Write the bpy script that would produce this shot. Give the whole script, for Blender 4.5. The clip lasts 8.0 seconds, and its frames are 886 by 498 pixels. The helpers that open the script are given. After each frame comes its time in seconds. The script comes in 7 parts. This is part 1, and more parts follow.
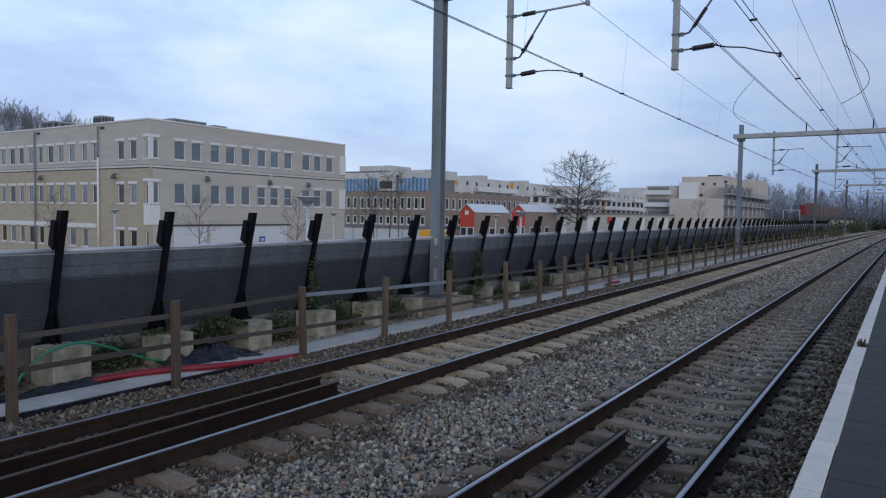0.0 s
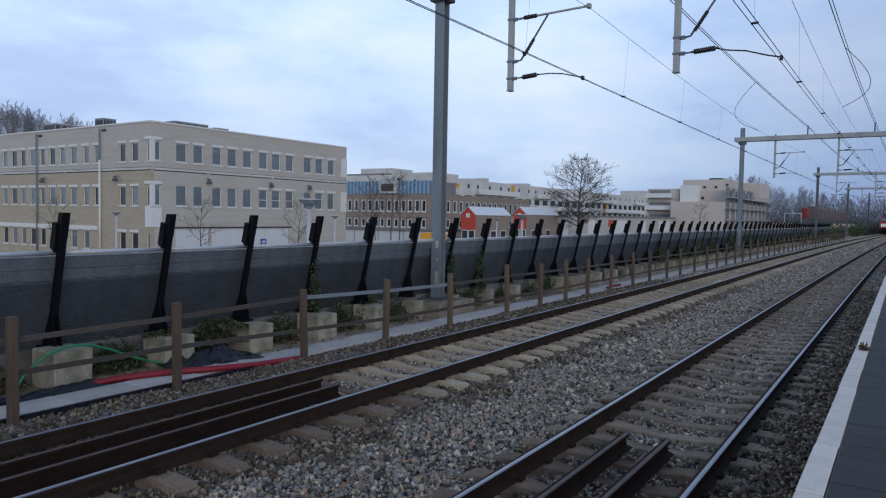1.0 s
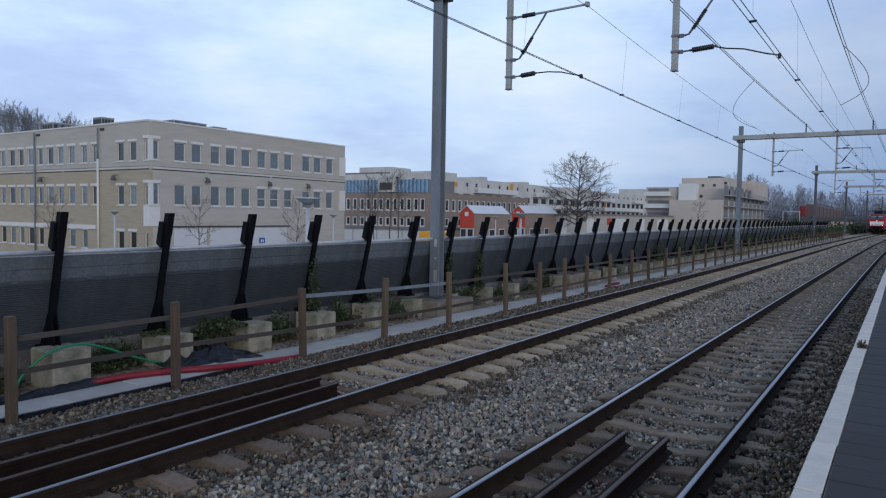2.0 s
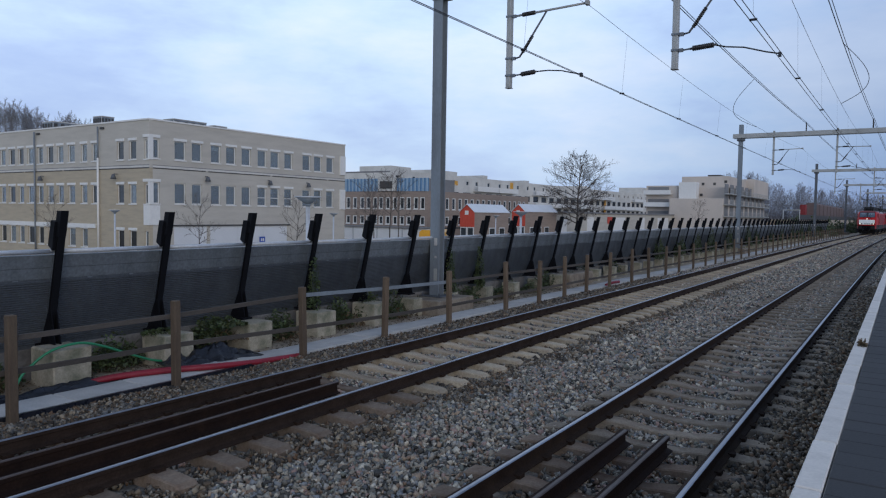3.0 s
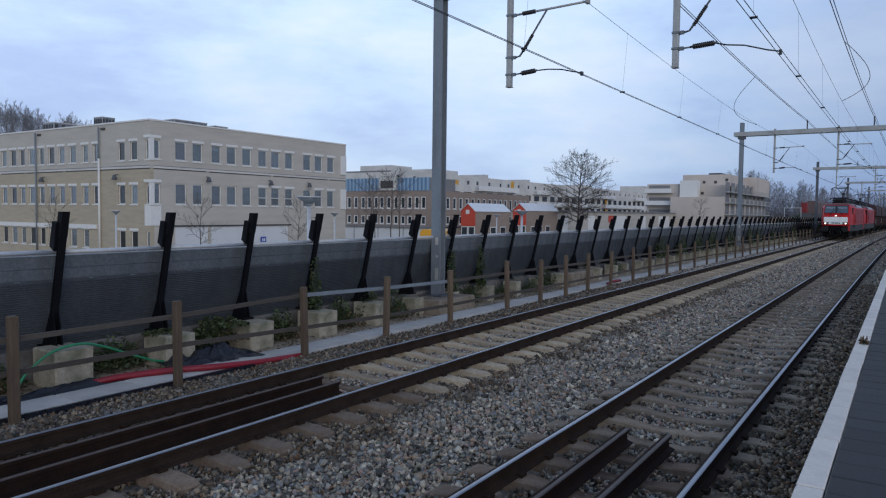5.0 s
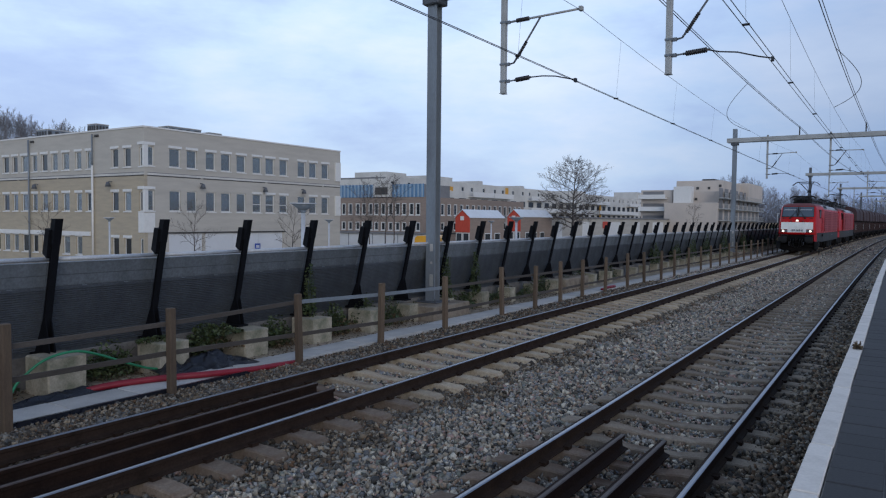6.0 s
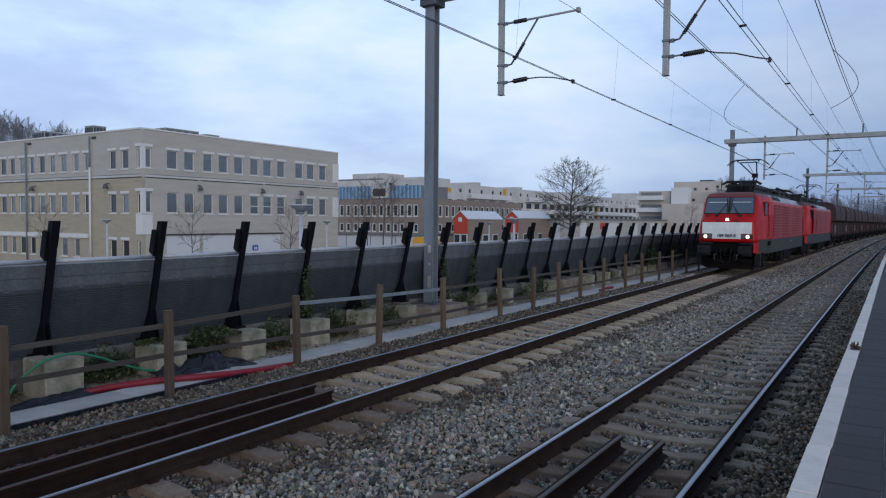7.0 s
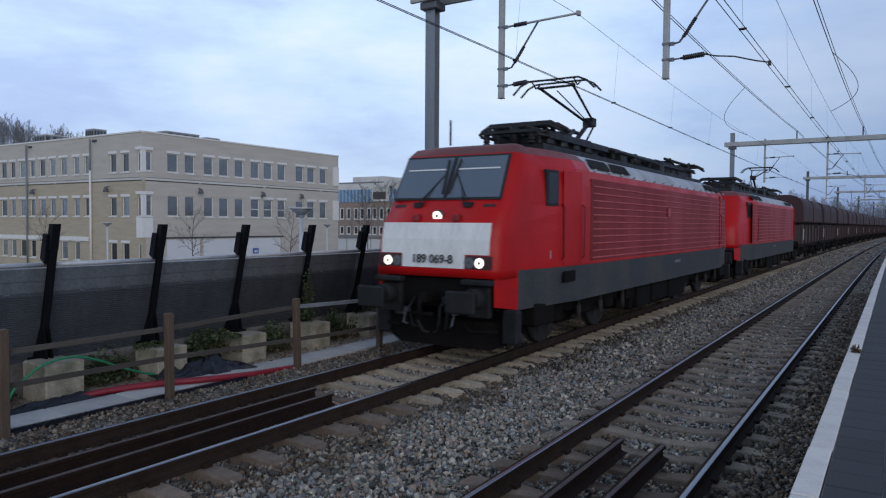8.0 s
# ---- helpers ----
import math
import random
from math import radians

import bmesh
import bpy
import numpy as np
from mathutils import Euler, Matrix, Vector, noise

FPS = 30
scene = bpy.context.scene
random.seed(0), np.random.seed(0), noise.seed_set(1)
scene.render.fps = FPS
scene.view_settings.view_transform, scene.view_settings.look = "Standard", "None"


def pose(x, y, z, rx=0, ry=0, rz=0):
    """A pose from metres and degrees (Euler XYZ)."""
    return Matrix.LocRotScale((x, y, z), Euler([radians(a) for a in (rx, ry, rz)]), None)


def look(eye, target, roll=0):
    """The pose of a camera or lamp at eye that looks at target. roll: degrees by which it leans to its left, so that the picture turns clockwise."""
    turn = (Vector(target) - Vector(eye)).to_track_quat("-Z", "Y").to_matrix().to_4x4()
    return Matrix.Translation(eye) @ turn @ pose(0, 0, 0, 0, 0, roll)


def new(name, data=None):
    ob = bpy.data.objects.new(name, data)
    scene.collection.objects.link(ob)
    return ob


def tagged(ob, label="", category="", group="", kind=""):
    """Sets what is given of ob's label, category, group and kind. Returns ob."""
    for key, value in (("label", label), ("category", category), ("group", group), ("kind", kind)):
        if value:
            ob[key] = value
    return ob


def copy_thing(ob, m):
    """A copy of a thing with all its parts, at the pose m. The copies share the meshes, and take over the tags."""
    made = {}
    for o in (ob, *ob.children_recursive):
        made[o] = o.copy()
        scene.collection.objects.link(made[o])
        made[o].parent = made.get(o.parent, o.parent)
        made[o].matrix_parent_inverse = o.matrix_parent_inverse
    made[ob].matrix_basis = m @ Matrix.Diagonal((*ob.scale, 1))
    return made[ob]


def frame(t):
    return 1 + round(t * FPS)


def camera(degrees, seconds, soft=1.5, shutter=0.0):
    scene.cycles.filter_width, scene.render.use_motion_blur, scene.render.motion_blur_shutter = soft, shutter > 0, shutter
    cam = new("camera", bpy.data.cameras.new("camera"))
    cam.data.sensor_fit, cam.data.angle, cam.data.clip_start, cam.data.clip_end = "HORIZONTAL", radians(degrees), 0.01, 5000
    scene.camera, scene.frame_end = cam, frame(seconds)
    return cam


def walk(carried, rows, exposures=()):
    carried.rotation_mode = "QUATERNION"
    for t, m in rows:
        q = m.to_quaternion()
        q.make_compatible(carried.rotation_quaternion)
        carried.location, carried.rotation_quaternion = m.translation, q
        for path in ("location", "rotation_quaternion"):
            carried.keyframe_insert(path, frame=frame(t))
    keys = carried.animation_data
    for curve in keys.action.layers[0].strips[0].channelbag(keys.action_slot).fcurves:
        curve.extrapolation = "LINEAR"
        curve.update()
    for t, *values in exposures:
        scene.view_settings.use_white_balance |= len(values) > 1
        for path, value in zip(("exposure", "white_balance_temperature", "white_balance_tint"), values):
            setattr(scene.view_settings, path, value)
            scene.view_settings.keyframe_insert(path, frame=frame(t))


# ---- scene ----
EYE = (0.0, 0.0, 2.265)
cam = camera(63.86, 8.0, soft=1.2, shutter=0.1)
PATH = [
    (0.0, look(EYE, (-10.874, 16.756, 1.263), 0.920)),
    (0.5, look(EYE, (-10.886, 16.753, 1.350), 1.074)),
    (1.0, look(EYE, (-10.904, 16.740, 1.339), 1.003)),
    (1.5, look(EYE, (-10.874, 16.759, 1.323), 0.928)),
    (3.0, look(EYE, (-10.874, 16.755, 1.265), 0.877)),
    (3.5, look(EYE, (-10.895, 16.742, 1.262), 0.811)),
    (4.0, look(EYE, (-10.895, 16.741, 1.251), 0.752)),
    (4.5, look(EYE, (-10.927, 16.717, 1.193), 0.650)),
    (6.0, look(EYE, (-10.778, 16.827, 1.426), 0.535)),
    (6.5, look(EYE, (-10.744, 16.849, 1.437), 0.437)),
    (7.0, look(EYE, (-10.731, 16.858, 1.464), 0.428)),
    (7.5, look(EYE, (-10.738, 16.856, 1.515), 0.440)),
    (8.0, look(EYE, (-10.740, 16.856, 1.550), 0.412)),]
walk(cam, PATH)

# ---- light ----
scene.view_settings.exposure = 0.2
SUN_EL, SUN_AZ = radians(14), radians(128)
world = bpy.data.worlds.new("overcast_dusk")
scene.world = world
world.use_nodes = True
wn, wl = world.node_tree.nodes, world.node_tree.links
wn.clear()
w_out = wn.new("ShaderNodeOutputWorld")
w_bg = wn.new("ShaderNodeBackground")
w_bg.inputs["Strength"].default_value = 0.1
w_sky = wn.new("ShaderNodeTexSky")
w_sky.sky_type, w_sky.sun_disc = "NISHITA", False
w_sky.sun_elevation, w_sky.sun_rotation = SUN_EL, SUN_AZ
w_sky.air_density, w_sky.dust_density = 1.0, 1.0
w_co = wn.new("ShaderNodeTexCoord")
w_map = wn.new("ShaderNodeMapping")
w_map.inputs["Scale"].default_value = (1.0, 1.0, 3.2)
w_map.inputs["Rotation"].default_value = (0.0, radians(8), radians(20))
w_n = wn.new("ShaderNodeTexNoise")
w_n.inputs["Scale"].default_value, w_n.inputs["Detail"].default_value, w_n.inputs["Roughness"].default_value = 1.7, 7.0, 0.58
w_r = wn.new("ShaderNodeValToRGB")
w_r.color_ramp.elements[0].position, w_r.color_ramp.elements[1].position = 0.3, 0.72
w_r.color_ramp.elements[0].color = (3.6, 4.9, 8.4, 1)
w_r.color_ramp.elements[1].color = (8.1, 9.15, 10.9, 1)
for w_at, w_col in ((0.42, (4.6, 6.0, 9.1, 1)), (0.51, (5.7, 7.35, 10.0, 1)), (0.6, (6.9, 8.1, 10.2, 1))):
    w_r.color_ramp.elements.new(w_at).color = w_col
w_mix = wn.new("ShaderNodeMix")
w_mix.data_type = "RGBA"
w_mix.inputs["Factor"].default_value = 0.93
wl.new(w_co.outputs["Generated"], w_map.inputs["Vector"])
wl.new(w_map.outputs["Vector"], w_n.inputs["Vector"])
wl.new(w_n.outputs["Fac"], w_r.inputs["Fac"])
wl.new(w_sky.outputs["Color"], w_mix.inputs["A"])
wl.new(w_r.outputs["Color"], w_mix.inputs["B"])
w_sep = wn.new("ShaderNodeSeparateXYZ")
w_fall = wn.new("ShaderNodeValToRGB")
for w_at, w_v in ((0.0, 0.80), (0.12, 0.90), (0.27, 1.04), (0.5, 0.86)):
    w_fall.color_ramp.elements.new(w_at + 0.0001).color = (w_v, w_v, w_v, 1)
w_fall.color_ramp.elements[0].color = (0.80, 0.80, 0.80, 1)
w_fall.color_ramp.elements[-1].color = (0.45, 0.45, 0.45, 1)
w_dim = wn.new("ShaderNodeVectorMath")
w_dim.operation = "SCALE"
wl.new(w_co.outputs["Generated"], w_sep.inputs["Vector"])
wl.new(w_sep.outputs["Z"], w_fall.inputs["Fac"])
w_side = wn.new("ShaderNodeMapRange")
w_side.interpolation_type = "SMOOTHSTEP"
w_side.inputs["From Min"].default_value, w_side.inputs["From Max"].default_value = -0.48, 0.08
w_side.inputs["To Min"].default_value, w_side.inputs["To Max"].default_value = 0.0, 1.0
w_dusk = wn.new("ShaderNodeMix")
w_dusk.data_type, w_dusk.blend_type = "RGBA", "MULTIPLY"
w_dusk.inputs["B"].default_value = (0.50, 0.56, 0.66, 1)
wl.new(w_sep.outputs["X"], w_side.inputs["Value"])
wl.new(w_side.outputs["Result"], w_dusk.inputs["Factor"])
wl.new(w_mix.outputs["Result"], w_dusk.inputs["A"])
wl.new(w_dusk.outputs["Result"], w_dim.inputs["Vector"])
wl.new(w_fall.outputs["Color"], w_dim.inputs["Scale"])
wl.new(w_dim.outputs["Vector"], w_bg.inputs["Color"])
wl.new(w_bg.outputs["Background"], w_out.inputs["Surface"])
sun_data = bpy.data.lights.new("sun", "SUN")
sun_data.energy, sun_data.angle, sun_data.color = 0.9, radians(40), (1.0, 0.96, 0.92)
sun = new("sun", sun_data)
sun.matrix_basis = look((0, 0, 0), (-math.sin(SUN_AZ) * math.cos(SUN_EL), -math.cos(SUN_AZ) * math.cos(SUN_EL), -math.sin(SUN_EL)))
sun.location = (0, -20, 40)


# ---- helpers of this scene ----
def curve_off(y):
    """The line runs straight, then bends gently to the right."""
    return 0.000243 * max(0.0, y - 20.7) ** 2 / 2


def heading(y):
    return math.degrees(math.atan(0.000243 * max(0.0, y - 20.7)))


T1, T2, EDGE, PLAT = -6.537, -2.218, -0.48, 0.717
TOWN = -1.9


def part(name, bm, material, parent=None, label=""):
    """Links a bmesh as one mesh object under a thing or a part."""
    me = bpy.data.meshes.new(name)
    bm.normal_update()
    bm.to_mesh(me)
    bm.free()
    for m in material if isinstance(material, (list, tuple)) else [material]:
        me.materials.append(m)
    ob = new(name, me)
    ob.parent = parent
    if label:
        ob["label"] = label
    return ob


def shared(name, me, parent, m=None):
    ob = new(name, me)
    ob.parent = parent
    if m is not None:
        ob.matrix_basis = m
    return ob


def thing(name, m=None, label="", category="", group="", kind=""):
    ob = new(name)
    ob.empty_display_size = 0.2
    if m is not None:
        ob.matrix_basis = m
    return tagged(ob, label, category, group, kind)


def box(bm, x0, x1, y0, y1, z0, z1, bevel=0.0, mi=0, m=None):
    vs = [bm.verts.new((x, y, z)) for x in (x0, x1) for y in (y0, y1) for z in (z0, z1)]
    if m is not None:
        for v in vs:
            v.co = m @ v.co
    fs = [bm.faces.new([vs[i] for i in f]) for f in ((0, 1, 3, 2), (4, 6, 7, 5), (0, 4, 5, 1), (2, 3, 7, 6), (0, 2, 6, 4), (1, 5, 7, 3))]
    for f in fs:
        f.material_index = mi
    if bevel:
        bmesh.ops.bevel(bm, geom=list({e for f in fs for e in f.edges}), offset=bevel, segments=1, affect="EDGES", profile=0.5)
    return vs


def tube(bm, pts, r, n=8, mi=0, r_end=None, caps=True):
    """A round bar along a line of points."""
    pts = [Vector(p) for p in pts]
    rings = []
    for i, p in enumerate(pts):
        d = (pts[min(i + 1, len(pts) - 1)] - pts[max(i - 1, 0)]).normalized()
        a = d.orthogonal().normalized() if abs(d.z) > 0.95 else d.cross(Vector((0, 0, 1))).normalized()
        b = d.cross(a)
        rr = r if r_end is None else r + (r_end - r) * i / max(1, len(pts) - 1)
        rings.append([bm.verts.new(p + rr * (math.cos(t) * a + math.sin(t) * b)) for t in (2 * math.pi * k / n for k in range(n))])
    for u, v in zip(rings, rings[1:]):
        for k in range(n):
            f = bm.faces.new((u[k], u[(k + 1) % n], v[(k + 1) % n], v[k]))
            f.material_index, f.smooth = mi, n > 5
    if caps:
        bm.faces.new(rings[0][::-1]).material_index = mi
        bm.faces.new(rings[-1]).material_index = mi


def disc(bm, c, axis, r, depth, n=20, mi=0, hub=0.0):
    """A short cylinder about c along axis."""
    c, axis = Vector(c), Vector(axis).normalized()
    tube(bm, [c - axis * depth / 2, c + axis * depth / 2], r, n, mi)


def extrude(bm, prof, stations, closed=True, mi=0, mis=None, caps=True):
    """prof: (x, z) points; stations: (y, dx, dz[, scale])."""
    rings = []
    for y, dx, dz in stations:
        rings.append([bm.verts.new((x + dx, y, z + dz)) for x, z in prof])
    n = len(prof)
    for u, v in zip(rings, rings[1:]):
        for k in range(n if closed else n - 1):
            f = bm.faces.new((u[k], u[(k + 1) % n], v[(k + 1) % n], v[k]))
            f.material_index = mis[k] if mis else mi
    if closed and caps:
        bm.faces.new(rings[0][::-1]).material_index = mi
        bm.faces.new(rings[-1]).material_index = mi
    return rings


def sheet(bm, prof, stations, mi=0):
    return extrude(bm, prof, stations, closed=False, mi=mi)


def along(y0, y1, near=4.0, far=12.0):
    """Stations that follow the line."""
    ys, y = [], y0
    while y < y1:
        ys.append(y)
        y += near if abs(y) < 60 else far
    ys.append(y1)
    return [(v, curve_off(v), 0.0) for v in ys]


# ---- materials ----
def mat(name, base, rough=0.8, metal=0.0, vary=0.25, scale=3.0, fine=40.0, bump=0.3, dist=0.01, tint=None, tint_at=0.55, spec=0.5, island=0.0, each=0.0, stretch=(1, 1, 1)):
    """Base colour with broad stains towards tint, fine grain and fine relief."""
    m = bpy.data.materials.new(name)
    m.use_nodes = True
    n, l = m.node_tree.nodes, m.node_tree.links
    b = n["Principled BSDF"]
    b.inputs["Metallic"].default_value = metal
    b.inputs["Specular IOR Level"].default_value = spec
    co = n.new("ShaderNodeTexCoord")
    mp = n.new("ShaderNodeMapping")
    mp.inputs["Scale"].default_value = stretch
    l.new(co.outputs["Object"], mp.inputs["Vector"])
    big, small = n.new("ShaderNodeTexNoise"), n.new("ShaderNodeTexNoise")
    big.inputs["Scale"].default_value, big.inputs["Detail"].default_value = scale, 6.0
    big.inputs["Roughness"].default_value = 0.62
    small.inputs["Scale"].default_value, small.inputs["Detail"].default_value = fine, 3.0
    l.new(mp.outputs["Vector"], big.inputs["Vector"])
    l.new(mp.outputs["Vector"], small.inputs["Vector"])
    ramp = n.new("ShaderNodeValToRGB")
    t = tint or tuple(c * (1 - vary) for c in base)
    ramp.color_ramp.elements[0].position, ramp.color_ramp.elements[1].position = tint_at - 0.14, tint_at + 0.14
    ramp.color_ramp.elements[0].color = (*base, 1)
    ramp.color_ramp.elements[1].color = (*t, 1)
    l.new(big.outputs["Fac"], ramp.inputs["Fac"])
    hsv = n.new("ShaderNodeHueSaturation")
    mr = n.new("ShaderNodeMapRange")
    mr.inputs["From Min"].default_value, mr.inputs["From Max"].default_value = 0.3, 0.7
    mr.inputs["To Min"].default_value, mr.inputs["To Max"].default_value = 1 - vary * 0.6, 1 + vary * 0.6
    l.new(small.outputs["Fac"], mr.inputs["Value"])
    val = mr.outputs["Result"]
    for amount, kind in ((island, "g"), (each, "o")):
        if amount:
            src = n.new("ShaderNodeNewGeometry") if kind == "g" else n.new("ShaderNodeObjectInfo")
            r2, mu = n.new("ShaderNodeMapRange"), n.new("ShaderNodeMath")
            r2.inputs["To Min"].default_value, r2.inputs["To Max"].default_value = 1 - amount, 1 + amount
            l.new(src.outputs["Random Per Island" if kind == "g" else "Random"], r2.inputs["Value"])
            mu.operation = "MULTIPLY"
            l.new(val, mu.inputs[0])
            l.new(r2.outputs["Result"], mu.inputs[1])
            val = mu.outputs["Value"]
    l.new(val, hsv.inputs["Value"])
    l.new(ramp.outputs["Color"], hsv.inputs["Color"])
    l.new(hsv.outputs["Color"], b.inputs["Base Color"])
    rr = n.new("ShaderNodeMapRange")
    rr.inputs["From Min"].default_value, rr.inputs["From Max"].default_value = 0.3, 0.7
    rr.inputs["To Min"].default_value, rr.inputs["To Max"].default_value = max(0.02, rough - 0.12), min(1.0, rough + 0.12)
    l.new(big.outputs["Fac"], rr.inputs["Value"])
    l.new(rr.outputs["Result"], b.inputs["Roughness"])
    if bump:
        bp = n.new("ShaderNodeBump")
        bp.inputs["Strength"].default_value, bp.inputs["Distance"].default_value = bump, dist
        l.new(small.outputs["Fac"], bp.inputs["Height"])
        l.new(bp.outputs["Normal"], b.inputs["Normal"])
    return m


def glow(name, colour, strength):
    m = bpy.data.materials.new(name)
    m.use_nodes = True
    b = m.node_tree.nodes["Principled BSDF"]
    b.inputs["Base Color"].default_value = (*colour, 1)
    b.inputs["Emission Color"].default_value = (*colour, 1)
    b.inputs["Emission Strength"].default_value = strength
    return m


def stone_mat(name, cols, scale):
    """Loose stones: cells of several colours with shade painted into the gaps, and relief."""
    m = mat(name, cols[0], 0.9, vary=0.3, fine=90)
    n, l = m.node_tree.nodes, m.node_tree.links
    b = n["Principled BSDF"]
    co = n.new("ShaderNodeTexCoord")
    vo, ve = n.new("ShaderNodeTexVoronoi"), n.new("ShaderNodeTexVoronoi")
    ve.feature = "DISTANCE_TO_EDGE"
    for v in (vo, ve):
        v.inputs["Scale"].default_value = scale
        l.new(co.outputs["Object"], v.inputs["Vector"])
    sep = n.new("ShaderNodeSeparateColor")
    l.new(vo.outputs["Color"], sep.inputs["Color"])
    ramp = n.new("ShaderNodeValToRGB")
    el = ramp.color_ramp.elements
    while len(el) < len(cols):
        el.new(0.5)
    for i, c in enumerate(cols):
        el[i].position, el[i].color = i / (len(cols) - 1), (*c, 1)
    l.new(sep.outputs["Red"], ramp.inputs["Fac"])
    gap = n.new("ShaderNodeMapRange")
    gap.inputs["From Max"].default_value = 0.18
    gap.inputs["To Min"].default_value = 0.7
    l.new(ve.outputs["Distance"], gap.inputs["Value"])
    hsv = n.new("ShaderNodeHueSaturation")
    l.new(ramp.outputs["Color"], hsv.inputs["Color"])
    l.new(gap.outputs["Result"], hsv.inputs["Value"])
    l.new(hsv.outputs["Color"], b.inputs["Base Color"])
    bp = n.new("ShaderNodeBump")
    bp.inputs["Strength"].default_value, bp.inputs["Distance"].default_value = 0.6, 0.02
    l.new(ve.outputs["Distance"], bp.inputs["Height"])
    l.new(bp.outputs["Normal"], b.inputs["Normal"])
    return m


def palette_mat(name, cols, rough=0.9):
    """Each separate stone takes one colour of a palette."""
    m = mat(name, cols[0], rough, vary=0.3, fine=60, bump=0.5, dist=0.006)
    n, l = m.node_tree.nodes, m.node_tree.links
    g, ramp, mx = n.new("ShaderNodeNewGeometry"), n.new("ShaderNodeValToRGB"), n.new("ShaderNodeHueSaturation")
    el = ramp.color_ramp.elements
    while len(el) < len(cols):
        el.new(0.5)
    for i, c in enumerate(cols):
        el[i].position, el[i].color = i / len(cols), (*c, 1)
    ramp.color_ramp.interpolation = "CONSTANT"
    l.new(g.outputs["Random Per Island"], ramp.inputs["Fac"])
    l.new(ramp.outputs["Color"], mx.inputs["Color"])
    old = [k for k in l if k.to_socket == n["Principled BSDF"].inputs["Base Color"]][0].from_node
    for k in [k for k in l if k.to_node == old and k.to_socket.name == "Value"]:
        l.new(k.from_socket, mx.inputs["Value"])
    l.new(mx.outputs["Color"], n["Principled BSDF"].inputs["Base Color"])
    return m


STONES = [(0.268, 0.241, 0.202), (0.356, 0.317, 0.255), (0.097, 0.09, 0.077), (0.517, 0.448, 0.348), (0.32, 0.276, 0.213), (0.393, 0.287, 0.201), (0.172, 0.163, 0.141), (0.625, 0.558, 0.448), (0.263, 0.179, 0.124), (0.052, 0.05, 0.046), (0.309, 0.282, 0.232), (0.195, 0.2, 0.164), (0.384, 0.262, 0.22), (0.246, 0.254, 0.257), (0.138, 0.141, 0.144), (0.377, 0.352, 0.317)]
BROWN_STONES = [(0.11, 0.08, 0.054), (0.215, 0.165, 0.112), (0.044, 0.035, 0.026), (0.329, 0.264, 0.186), (0.142, 0.113, 0.079), (0.16, 0.097, 0.057), (0.073, 0.06, 0.046), (0.302, 0.273, 0.226), (0.174, 0.158, 0.133), (0.092, 0.085, 0.076)]
# Bed colours darkened to stand for shade in the gaps under the loose stones.
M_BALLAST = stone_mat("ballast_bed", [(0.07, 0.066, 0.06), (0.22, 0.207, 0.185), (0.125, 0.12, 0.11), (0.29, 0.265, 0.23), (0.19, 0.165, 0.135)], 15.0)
M_STONE = palette_mat("ballast_stones", STONES)
M_STONE_B = palette_mat("rusty_ballast_stones", BROWN_STONES)
M_GROUND = mat("soil_and_grass", (0.40, 0.325, 0.245), 0.95, vary=0.4, scale=0.4, fine=9, bump=0.8, dist=0.05, tint=(0.23, 0.195, 0.125), tint_at=0.57)
M_SLEEPER = mat("sleeper_concrete", (0.42, 0.345, 0.245), 0.9, vary=0.3, scale=2.5, fine=45, tint=(0.26, 0.19, 0.13), each=0.25)
M_SLEEPER_B = mat("rusty_sleeper_concrete", (0.20, 0.15, 0.108), 0.9, vary=0.3, scale=2.5, fine=45, tint=(0.115, 0.066, 0.042), each=0.2)
M_SLEEPER_G = mat("grey_sleeper_concrete", (0.285, 0.235, 0.175), 0.9, vary=0.3, scale=2.5, fine=45, tint=(0.15, 0.108, 0.078), each=0.2)
M_RAIL = mat("rusty_rail", (0.031, 0.0195, 0.0145), 0.8, 0.1, vary=0.35, scale=4, fine=60, tint=(0.052, 0.033, 0.023), spec=0.1)
M_RAIL_BROWN = mat("brown_rusty_rail", (0.043, 0.028, 0.021), 0.8, 0.1, vary=0.35, scale=4, fine=60, tint=(0.028, 0.018, 0.0135), spec=0.12)
M_RAILTOP = mat("polished_rail_head", (0.30, 0.31, 0.345), 0.34, 1.0, vary=0.12, scale=2, fine=30, bump=0.05, stretch=(1, 0.1, 1))
M_OLD_RAIL = mat("old_rail_rust", (0.021, 0.0125, 0.010), 0.85, 0.0, vary=0.35, scale=5, fine=60, tint=(0.034, 0.02, 0.0145), spec=0.1)
# Paler top of the spare rails: the highlight is put into the colour.
M_OLD_TOP = mat("old_rail_head_highlight", (0.062, 0.042, 0.036), 0.55, 0.1, vary=0.35, scale=5, fine=50, tint=(0.10, 0.075, 0.066), spec=0.4, stretch=(1, 0.2, 1))
M_SLAB = mat("pale_concrete_slabs", (0.52, 0.505, 0.48), 0.85, vary=0.14, scale=1.5, fine=50, tint=(0.38, 0.37, 0.36), each=0.08)
M_WHITE = mat("worn_white_paint", (0.71, 0.66, 0.60), 0.7, vary=0.12, scale=2.2, fine=35, tint=(0.56, 0.52, 0.47), each=0.05)
M_PAVER = mat("dark_platform_pavers", (0.031, 0.0315, 0.034), 0.8, vary=0.3, scale=3, fine=60, tint=(0.056, 0.056, 0.058), each=0.15)
M_PLATWALL = mat("platform_wall_concrete", (0.20, 0.19, 0.18), 0.9, vary=0.3, scale=1.2, fine=25, tint=(0.11, 0.10, 0.09))
